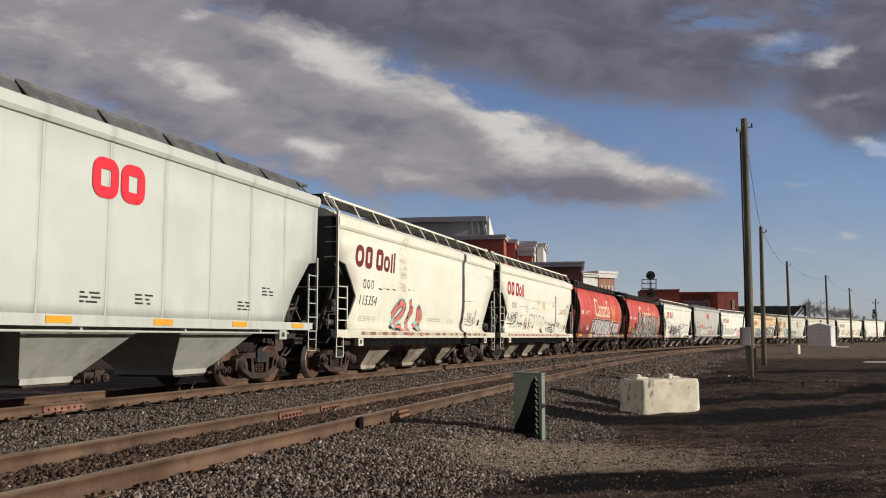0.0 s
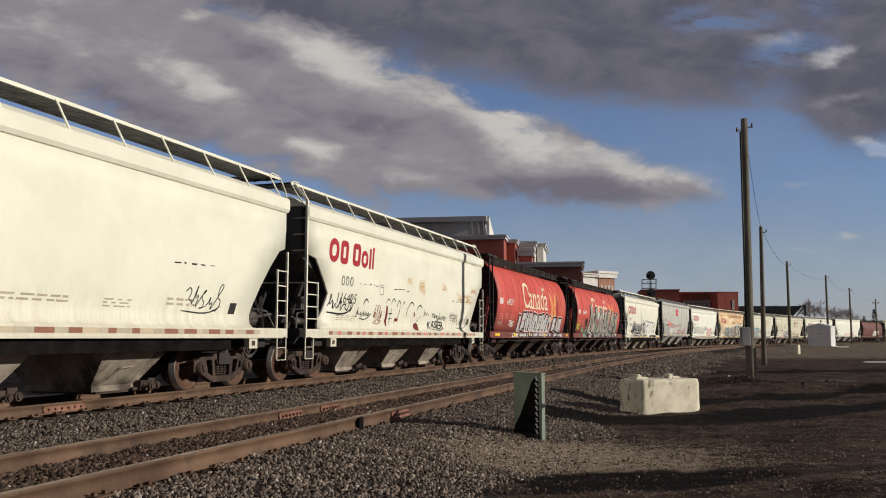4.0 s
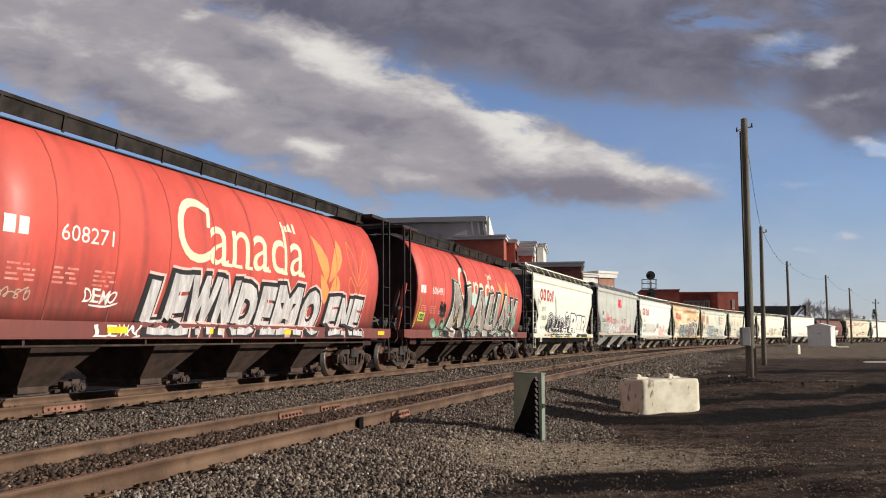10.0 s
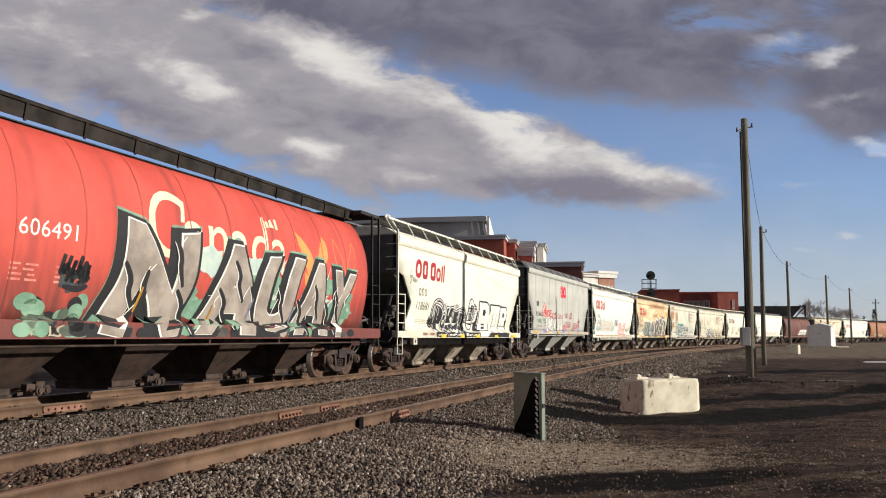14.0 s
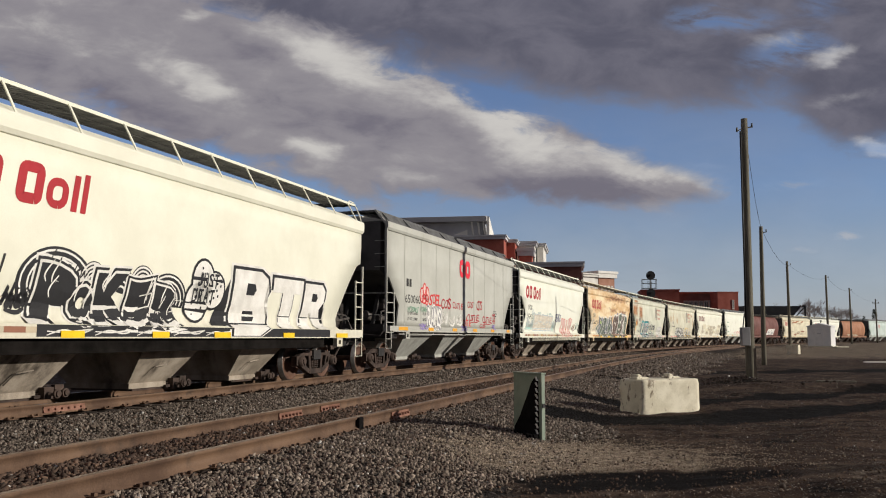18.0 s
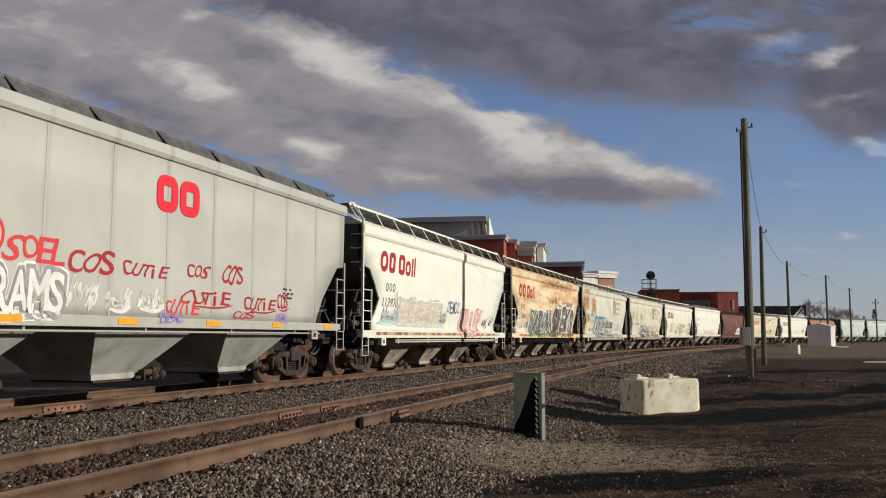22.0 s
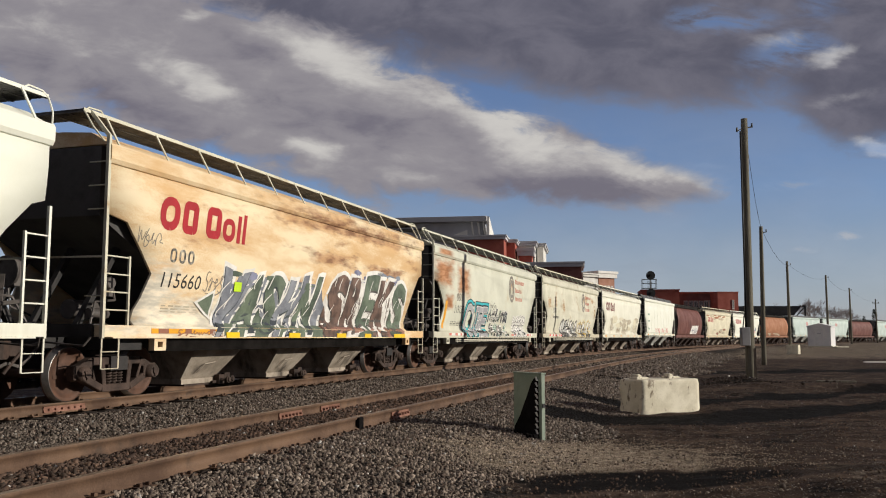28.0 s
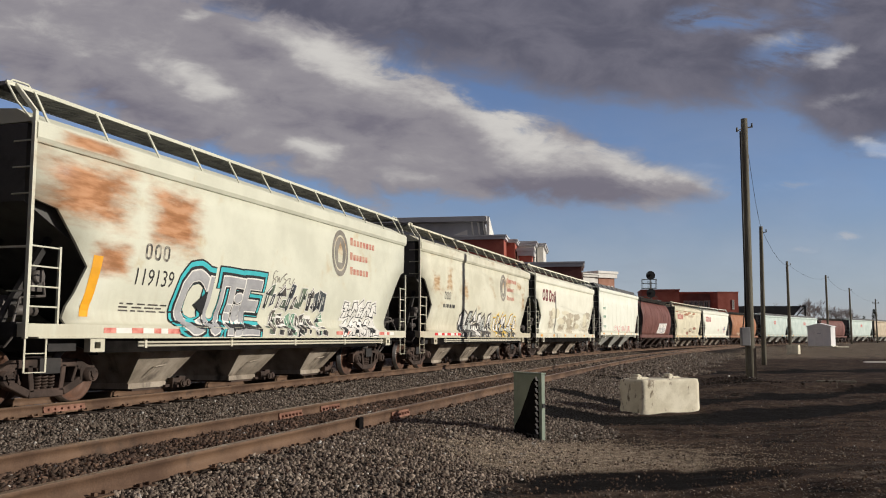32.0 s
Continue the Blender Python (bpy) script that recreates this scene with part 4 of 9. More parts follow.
def board_rail_mesh(kind, hand):
    """Edge strip and slanting brackets of the roof walk."""
    k = KINDS[kind]
    h, z = k["length"] / 2, k["board"]
    e = {"A": 0.42, "B": 0.55, "C": 0.72}[kind]
    bm = bmesh.new()
    y = hand * 1.18
    beam(bm, (-h + e, y, z - 0.01), (h - e, y, z - 0.01), 0.03, 0.06)
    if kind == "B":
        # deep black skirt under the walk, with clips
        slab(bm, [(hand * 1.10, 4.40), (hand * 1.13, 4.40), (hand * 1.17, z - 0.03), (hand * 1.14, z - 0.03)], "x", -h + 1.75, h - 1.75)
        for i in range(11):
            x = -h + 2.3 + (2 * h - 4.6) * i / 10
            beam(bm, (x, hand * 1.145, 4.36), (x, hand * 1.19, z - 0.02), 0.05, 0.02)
    if kind == "C":
        slab(bm, [(hand * 1.40, k["eave"][1] - 0.02), (hand * 1.43, k["eave"][1] - 0.02), (hand * 1.18, z - 0.02), (hand * 1.15, z - 0.02)], "x", -h + e + 0.3, h - e - 0.6)
    if kind != "B":
        zr, yr = k["eave"][1], hand * 1.50
        n = 12 if kind == "A" else 9
        for i in range(n):
            x = -h + e + 0.55 + (2 * h - 2 * e - 1.1) * i / (n - 1)
            beam(bm, (x, y, z), (x, yr, zr - 0.01), 0.045 if kind == "A" else 0.12, 0.02)
        if kind == "A":
            # bent hand rails at both ends of the walk
            for sx in (-1, 1):
                loop = [(h - e - 0.50, 0.0), (h - e - 0.42, 0.06), (h - e - 0.12, 0.05), (h - e - 0.01, -0.04), (h - e - 0.06, -0.30), (h - e - 0.20, zr - z + 0.02)]
                pts = [(sx * px, hand * (1.18 + 0.30 * max(0.0, -dz / (z - zr))), z + dz) for px, dz in loop]
                for p, q in zip(pts, pts[1:]):
                    tube(bm, p, q, 0.016, 6)
    return finish(bm, "board_bracket", M["white_paint"])


def end_frame_mesh(kind, near, hand):
    """Ladder, grab irons and corner post at one corner."""
    k = KINDS[kind]
    h = k["length"] / 2
    sx = -1 if near else 1
    bm = bmesh.new()
    z0 = k["sill"][0]
    y = hand * 1.53

    def X(d):
        return sx * (h - d)
    if kind == "B":
        for d in (0.64, 1.16):
            beam(bm, (X(d), y, z0 + 0.1), (X(d), y * 0.985, 4.60), 0.055, 0.055)
        for z in (1.50, 2.03, 2.57):
            tube(bm, (X(0.64), y, z), (X(1.16), y, z), 0.012, 6)
        slab(bm, [(X(0.55), 4.57), (X(1.95), 4.57), (X(1.95), 4.66), (X(0.55), 4.66)], "y", *sorted((hand * 0.05, hand * 1.5)))
        beam(bm, (X(0.9), y * 0.97, z0), (X(1.0), y, z0 - 0.42), 0.03, 0.012)
        beam(bm, (X(0.55), y * 0.97, z0), (X(0.6), y, z0 - 0.42), 0.03, 0.012)
        beam(bm, (X(1.0), y, z0 - 0.42), (X(0.6), y, z0 - 0.42), 0.03, 0.012)
    else:
        d0 = 0.66 if kind == "A" else 0.80
        top = k["board"]
        if near:
            beam(bm, (X(d0), y, z0), (X(d0), y, top - 0.42), 0.06, 0.06)
            beam(bm, (X(d0), y, top - 0.43), (X(d0 - 0.05), hand * 1.18, top), 0.06, 0.06)
        else:
            beam(bm, (X(d0), y, z0), (X(d0), y, 3.05), 0.05, 0.05)
        d1 = d0 + 0.62 if near else d0 + 0.46
        zt = 2.45 if near else 2.62
        beam(bm, (X(d1), y, z0), (X(d1), y, zt), 0.04, 0.04)
        for i in range(5):
            z = 1.22 + i * (zt - 1.25) / 4
            tube(bm, (X(d0), y, z), (X(d1), y, z), 0.014, 6)
        if near:
            beam(bm, (X(d0), y, 2.40), (X(d0), -hand * 0.2, 2.42), 0.05, 0.03)
            for z in (1.75, 3.2, 3.6, 4.0):
                tube(bm, (X(d0), hand * 1.15, z), (X(d0), y, z), 0.012, 6)
        for d in (d0, d0 + 0.42):
            beam(bm, (X(d), y, z0 + 0.02), (X(d), y, z0 - 0.50), 0.035, 0.014)
        for z in (z0 - 0.22, z0 - 0.50):
            beam(bm, (X(d0), y, z), (X(d0 + 0.42), y, z), 0.03, 0.014)
    return finish(bm, "ladder", M["white_paint"])


def end_pieces(kind, near):
    """End platform, centre sill, struts and brake gear under a slope sheet: name and mesh of each."""
    k = KINDS[kind]
    h, sx, z0 = k["length"] / 2, (-1 if near else 1), k["sill"][0]
    a = k["sill_in"]
    made = []

    def span(p, q):
        return sorted((sx * (h - p), sx * (h - q)))

    def keep(name, build):
        bm = bmesh.new()
        build(bm)
        made.append((name, finish(bm, name, M["black_steel"])))
    keep("end_sill", lambda bm: box(bm, *span(a, a + 0.22), -1.35, 1.35, z0 + 0.02, z0 + 0.24))
    keep("centre_sill", lambda bm: box(bm, *span(0.70, 4.6), -0.22, 0.22, z0 - 0.30, z0 + 0.10))
    keep("body_bolster", lambda bm: box(bm, *span(k["truck"] - 0.3, k["truck"] + 0.3), -1.35, 1.35, z0 - 0.20, z0 + 0.10))
    for y, top in ((-0.95, 3.0), (0.95, 3.0), (0.0, 3.1)):
        keep("strut", lambda bm: beam(bm, (sx * (h - a - 0.1), y, z0 + 0.2), (sx * (h - 1.9), y, top), 0.10, 0.10))
    if near:
        keep("air_tank", lambda bm: tube(bm, (sx * (h - a - 0.35), -0.55, z0 + 0.5), (sx * (h - a - 0.95), -0.55, z0 + 0.5), 0.17, 12))
        keep("hand_brake_wheel", lambda bm: tube(bm, (sx * (h - a - 0.05), 0.55, 2.2), (sx * (h - a - 0.11), 0.55, 2.2), 0.28, 14))
        keep("brake_valve", lambda bm: tube(bm, (sx * (h - a - 0.25), -1.05, z0 + 0.42), (sx * (h - a - 0.7), -1.05, z0 + 0.42), 0.09, 8))
    else:
        keep("brake_cylinder", lambda bm: tube(bm, (sx * (h - a - 0.5), -0.9, z0 + 0.45), (sx * (h - a - 1.5), -0.9, z0 + 0.45), 0.2, 12))
    def run(bm, pts, r):
        for p, q in zip(pts, pts[1:]):
            tube(bm, p, q, r, 6)
    e = h - a
    keep("brake_pipe", lambda bm: run(bm, [(sx * (e - 0.08), -1.25, z0 + 0.22), (sx * (e - 0.30), -1.15, z0 + 0.62), (sx * (e - 0.85), -1.10, z0 + 0.66), (sx * (e - 1.10), -0.80, z0 + 1.10)], 0.022))
    keep("air_hose", lambda bm: run(bm, [(sx * (e + 0.02), -0.32, z0 - 0.10), (sx * (e + 0.20), -0.30, z0 - 0.34), (sx * (e + 0.40), -0.27, z0 - 0.46), (sx * (e + 0.58), -0.24, z0 - 0.40)], 0.03))
    keep("uncoupling_lever", lambda bm: run(bm, [(sx * (e + 0.04), -1.38, z0 + 0.02), (sx * (e + 0.10), -1.30, z0 - 0.12), (sx * (e + 0.08), -0.45, z0 - 0.06), (sx * (e + 0.16), -0.12, z0 - 0.14)], 0.018))
    if near:
        keep("brake_rod", lambda bm: run(bm, [(sx * (e - 0.08), 0.55, 2.15), (sx * (e - 0.10), 0.45, z0 + 0.55), (sx * (e - 0.75), 0.10, z0 + 0.22)], 0.018))
        keep("brake_housing", lambda bm: box(bm, *span(a + 0.08, a + 0.26), 0.36, 0.74, 1.95, 2.42))
        keep("retainer_valve", lambda bm: (tube(bm, (sx * (e - 0.62), -1.22, z0 + 0.95), (sx * (e - 0.62), -1.02, z0 + 0.95), 0.10, 10), box(bm, *span(a + 0.52, a + 0.74), -1.15, -0.95, z0 + 0.72, z0 + 0.90)))
    else:
        keep("slack_adjuster", lambda bm: run(bm, [(sx * (e - 0.20), -1.20, z0 + 0.55), (sx * (e - 1.40), -1.12, z0 + 0.40)], 0.035))
        keep("brake_lever", lambda bm: beam(bm, (sx * (e - 0.55), -1.15, z0 + 0.20), (sx * (e - 0.45), -1.10, z0 + 0.95), 0.08, 0.025))
    if kind == "B" and near:
        for y in (-1.22, 1.22):
            keep("end_brace", lambda bm: beam(bm, (-h + 0.75, y, z0 + 0.2), (-h + 1.5, y, 2.85), 0.13, 0.05))
    return made


def coupler_mesh():
    bm = bmesh.new()
    box(bm, -0.42, 0.45, -0.09, 0.09, -0.10, 0.10)
    slab(bm, [(-0.50, -0.14), (-0.40, -0.17), (-0.22, -0.12), (-0.22, 0.16), (-0.36, 0.19), (-0.50, 0.10)], "z", -0.15, 0.15)
    tube(bm, (-0.2, -0.30, -0.05), (-0.45, -0.22, -0.38), 0.03, 6)
    return finish(bm, "coupler", M["truck_steel"], 0.0)


def frame_mesh():
    """Cast side frame of a truck: an arched bar with two windows and boxes over the axles."""
    bm = bmesh.new()
    w = 0.075
    bars = [((-0.98, 0.50), (-0.62, 0.66), 0.15), ((-0.62, 0.66), (0.62, 0.66), 0.13), ((0.62, 0.66), (0.98, 0.50), 0.15),
            ((-0.95, 0.46), (-0.36, 0.20), 0.12), ((-0.36, 0.20), (0.36, 0.20), 0.13), ((0.36, 0.20), (0.95, 0.46), 0.12),
            ((-0.30, 0.22), (-0.36, 0.64), 0.10), ((0.30, 0.22), (0.36, 0.64), 0.10), ((-0.55, 0.34), (-0.66, 0.62), 0.06), ((0.55, 0.34), (0.66, 0.62), 0.06)]
    for (xa, za), (xb, zb), t in bars:
        beam(bm, (xa, 0, za), (xb, 0, zb), 2 * w, t)
    for x in (-0.89, 0.89):
        box(bm, x - 0.17, x + 0.17, -0.085, 0.085, 0.36, 0.60)
    return finish(bm, "side_frame", M["truck_steel"], 0.012)


def bearing_mesh():
    bm = bmesh.new()
    for x in (0.0,):
        tube(bm, (x, -0.20, 0.457), (x, 0.09, 0.457), 0.115, 14, 0.13)
        tube(bm, (x, -0.225, 0.457), (x, -0.20, 0.457), 0.06, 10)
        for a in range(3):
            c = a * math.tau / 3 + 0.4
            tube(bm, (x + 0.075 * math.cos(c), -0.225, 0.457 + 0.075 * math.sin(c)), (x + 0.075 * math.cos(c), -0.20, 0.457 + 0.075 * math.sin(c)), 0.017, 6)
    return finish(bm, "bearing_cap", M["truck_steel"])


def spring_mesh():
    """One coil spring: a rod wound five times."""
    bm = bmesh.new()
    rings = []
    n = 60
    for i in range(n + 1):
        a = i / 12 * math.tau
        out = Vector((math.cos(a), math.sin(a), 0))
        c0 = out * 0.052 + Vector((0, 0, 0.272 + 0.238 * i / n))
        rings.append([bm.verts.new(c0 + out * (0.017 * math.cos(k * math.tau / 5)) + Vector((0, 0, 0.017 * math.sin(k * math.tau / 5)))) for k in range(5)])
    for r, q in zip(rings, rings[1:]):
        for k in range(5):
            bm.faces.new((r[k], r[(k + 1) % 5], q[(k + 1) % 5], q[k])).smooth = True
    bm.faces.new(rings[0]), bm.faces.new(rings[-1])
    return finish(bm, "coil_spring", M["truck_steel"])


def spring_seat_mesh():
    bm = bmesh.new()
    box(bm, -0.24, 0.24, -0.09, 0.09, 0.52, 0.60)
    return finish(bm, "spring_seat", M["truck_steel"], 0.01)


def bolster_mesh():
    bm = bmesh.new()
    box(bm, -0.22, 0.22, -1.12, 1.12, 0.50, 0.74)
    box(bm, -0.30, 0.30, -0.35, 0.35, 0.62, 0.84)
    for x in (-0.36, 0.36):
        beam(bm, (x, -0.74, 0.42), (x, 0.74, 0.42), 0.07, 0.12)
    return finish(bm, "truck", M["black_steel"])


def wheelset_mesh():
    """Axle with two dished and flanged wheels, centred on its axle."""
    bm = bmesh.new()
    n = 28
    tube(bm, (0, -1.05, 0), (0, 1.05, 0), 0.08, 10, mi=0)
    for hand in (-1, 1):
        prof = [(0.685, 0.492, 0), (0.712, 0.490, 1), (0.730, 0.462, 1), (0.815, 0.455, 1), (0.820, 0.445, 0), (0.815, 0.385, 0), (0.765, 0.365, 0), (0.745, 0.20, 0), (0.800, 0.155, 0), (0.800, 0.07, 0)]
        rings = []
        for y, r, _ in prof:
            rings.append([bm.verts.new((r * math.cos(i * math.tau / n), hand * y, r * math.sin(i * math.tau / n))) for i in range(n)])
        for a in range(len(prof) - 1):
            for i in range(n):
                f = bm.faces.new((rings[a][i], rings[a][(i + 1) % n], rings[a + 1][(i + 1) % n], rings[a + 1][i]))
                f.material_index, f.smooth = prof[a][2], True
        inner = [bm.verts.new((0.08 * math.cos(i * math.tau / n), hand * 0.685, 0.08 * math.sin(i * math.tau / n))) for i in range(n)]
        for i in range(n):
            bm.faces.new((inner[i], inner[(i + 1) % n], rings[0][(i + 1) % n], rings[0][i]))
        # chalk and casting marks that show the turning
        for a in (0.5, 3.4):
            box(bm, 0.24 * math.cos(a) - 0.05, 0.24 * math.cos(a) + 0.05, *sorted((hand * 0.752, hand * 0.764)), 0.24 * math.sin(a) - 0.03, 0.24 * math.sin(a) + 0.03, 0)
    return finish(bm, "wheelset", [M["wheel_steel"], M["tread_steel"]])


def reflector_mesh(w):
    bm = bmesh.new()
    box(bm, -w / 2, w / 2, -0.006, 0.006, -0.055, 0.055)
    return finish(bm, "reflector", M["reflector"])


def jack_pad_mesh():
    bm = bmesh.new()
    for x0, x1, z0, z1 in ((-0.17, 0.17, -0.06, 0.0), (-0.17, 0.17, -0.22, -0.16), (-0.17, -0.07, -0.16, -0.06), (0.07, 0.17, -0.16, -0.06)):
        box(bm, x0, x1, -0.06, 0.06, z0, z1)
    return finish(bm, "jacking_pad", M["white_paint"])


def rib_mesh(kind, wide=0.035, deep=0.018):
    k = KINDS[kind]
    bm = bmesh.new()
    for (z0, a0, b0, w0), (z1, a1, b1, w1) in zip(k["side"], k["side"][1:]):
        beam(bm, (0, -w0 + 0.004, z0), (0, -w1 + 0.004, z1), wide, deep)
    return finish(bm, "seam", M["white_paint"])


def shade_channel_mesh():
    """Dark channel, added behind the sill of the welded cars in place of shade."""
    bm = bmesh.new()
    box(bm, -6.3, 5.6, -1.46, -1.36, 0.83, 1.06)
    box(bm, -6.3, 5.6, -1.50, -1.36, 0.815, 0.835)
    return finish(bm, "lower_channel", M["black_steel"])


def pipe_mesh(z=0.93, top=1.06):
    bm = bmesh.new()
    tube(bm, (-6.6, -1.50, z), (6.3, -1.50, z), 0.022, 8)
    for x in (-6.2, -3.4, -0.6, 2.2, 5.0):
        box(bm, x - 0.025, x + 0.025, -1.52, -1.44, z - 0.01, top)
    return finish(bm, "train_pipe", M["truck_steel"])


WHEELSETS = []
GEAR = ("air_tank", "brake_pipe", "air_hose", "uncoupling_lever", "brake_rod", "brake_housing", "retainer_valve", "slack_adjuster", "brake_lever", "brake_cylinder", "hand_brake_wheel", "brake_valve")


def add_truck(car, x):
    truck = placed("truck", cached("bolster", bolster_mesh), car, Matrix.Translation((x, 0, 0)), None, "dark rusty cast-steel freight truck")
    for hand in (-1, 1):
        turn = Matrix.Identity(4) if hand < 0 else Matrix.Rotation(math.pi, 4, "Z")
        placed("side_frame", cached("frame", frame_mesh), truck, Matrix.Translation((0, hand * 1.0, 0)) @ turn)
        for dx in (-0.89, 0.89):
            placed("bearing_cap", cached("bearing", bearing_mesh), truck, Matrix.Translation((dx, hand * 1.0, 0)) @ turn)
        placed("spring_seat", cached("spring_seat", spring_seat_mesh), truck, Matrix.Translation((0, hand * 1.0, 0)) @ turn)
        for dx in (-0.14, 0.0, 0.14):
            placed("coil_spring", cached("spring", spring_mesh), truck, Matrix.Translation((dx, hand * 1.0, 0)) @ turn)
    for dx in (-0.89, 0.89):
        w = placed("wheelset", cached("wheelset", wheelset_mesh), truck, Matrix.Translation((dx, 0, 0.457)), None, "rusty wheels with bright treads")
        WHEELSETS.append((w, dx))


def hopper_car(kind, paint, label, steel="black_steel", trim=None, reflect=0.55, amber="reflector"):
    """A covered hopper car, its origin in the middle between the couplings at rail height."""
    k = KINDS[kind]
    L, h = k["length"], k["length"] / 2
    car = tagged(empty("hopper_car"), label, "railcar", group="cars of the grain train")
    P_, D_ = M[paint], M[steel]
    T_ = M[trim] if trim else P_
    # the bin's dark colour carries the shade between the cars
    body = placed("bin", cached(("hull", kind), lambda: hull_mesh(kind)), car, None, D_ if kind == "B" else M["shaded_end_paint"])
    for hand, near in ((-1, "near"), (1, "far")):
        placed("side_sheet", cached(("side", kind, hand), lambda: side_mesh(kind, hand)), car, None, P_)
        placed("side_sill", cached(("sill", kind, hand), lambda: sill_mesh(kind, hand)), car, None, P_)
        if k["eave"]:
            placed("eave", cached(("eave", kind, hand), lambda: eave_mesh(kind, hand)), car, None, P_)
        placed("board_bracket", cached(("rail", kind, hand), lambda: board_rail_mesh(kind, hand)), car, None, M["galvanised"] if kind == "C" else M["skirt_black"] if kind == "B" else T_)
        for lead in (True, False):
            placed("ladder", cached(("ladder", kind, lead, hand), lambda: end_frame_mesh(kind, lead, hand)), car, None, T_)
    placed("roof", cached(("roof", kind), lambda: roof_mesh(kind)), car, None, M["black_steel"] if kind == "B" else P_)
    placed("running_board", cached(("board", kind), lambda: board_mesh(kind)), car, None, M["black_steel"] if kind == "B" else None, "open steel grating roof walk")
    n = k["bays"]
    for i in range(n):
        x = k["middle"] + (i - (n - 1) / 2) * k["pitch"]
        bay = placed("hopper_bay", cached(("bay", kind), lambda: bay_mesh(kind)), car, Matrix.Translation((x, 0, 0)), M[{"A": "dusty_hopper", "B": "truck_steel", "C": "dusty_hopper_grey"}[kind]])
        placed("outlet_gate", cached(("gate", kind), lambda: gate_mesh(kind)), bay)
    for lead in (True, False):
        for name, mesh in cached(("end", kind, lead), lambda: end_pieces(kind, lead)):
            placed(name, mesh, car, None, P_ if name == "end_brace" else M["brake_steel"] if name in GEAR else D_)
        turn = Matrix.Identity(4) if lead else Matrix.Rotation(math.pi, 4, "Z")
        placed("coupler", cached("coupler", coupler_mesh), car, Matrix.Translation(((-1 if lead else 1) * (h - 0.42), 0, 0.86)) @ turn)
        add_truck(car, k["wheels"][0 if lead else 1])
    if reflect:
        z = (k["sill"][0] + k["sill"][1]) / 2 + 0.01
        a = k["sill_in"]
        xs = [-h + a + 1.15 + i * (L - 2 * a - 2.0) / 5 for i in range(6)]
        for i, x in enumerate(xs):
            wide = reflect * (1.5 if i == 0 else 1.0)
            placed("reflector", cached(("reflector", round(wide, 2)), lambda: reflector_mesh(wide)), car, Matrix.Translation((x, -1.566, z)), M[amber])
    if kind != "B":
        pad = cached("pad", jack_pad_mesh)
        for x in (-h + k["sill_in"] + 1.55, h - k["sill_in"] - 1.55):
            placed("jacking_pad", pad, car, Matrix.Translation((x, -1.50, k["sill"][0])), P_)
    if kind == "A":
        placed("lower_channel", cached("channel", shade_channel_mesh), car, None, M["shade_black"], "added black channel standing in for shade under the sill")
        for i in range(6):
            placed("seam", cached("weld", lambda: rib_mesh("A", 0.03, 0.004)), car, Matrix.Translation((-h + 2.9 + i * 2.1, 0, 0)), P_)
    if kind == "C":
        placed("train_pipe", cached("pipe_c", lambda: pipe_mesh(1.165, 1.27)), car, None, P_, "pale pipe under the sill")
        for i in range(9):
            placed("seam", cached(("seam", kind), lambda: rib_mesh(kind)), car, Matrix.Translation((-h + 2.35 + i * 1.52, 0, 0)), P_)
    if kind == "B":
        placed("train_pipe", cached("pipe", pipe_mesh), car, None, M["truck_steel"], "long brake pipe under the sill")
        for i in range(1, 10):
            placed("seam", cached(("seam", kind), lambda: rib_mesh(kind)), car, Matrix.Translation((-h + 1.67 + i * (L - 3.34) / 10, 0, 0)), P_)
    return car


# shift of each car along the line, set to fit the camera's view
CARS, SHIFT = [], {}
CENTRE = {0: 0.94, 1: 0.70, 2: 0.38, 3: 0.20, 4: 0.25, 5: 0.48, 6: 0.85, 7: 0.68, 8: 0.65, 9: 0.46}
AT = 2.5


def add(kind, *args, **more):
    global AT
    car = hopper_car(kind, *args, **more)
    L = KINDS[kind]["length"]
    SHIFT[car.name] = CENTRE.get(len(CARS), {"A": 0.55, "B": 0.2, "C": 0.85}[kind])
    CARS.append((car, kind, AT + L / 2 + SHIFT[car.name]))
    AT += L
    return car


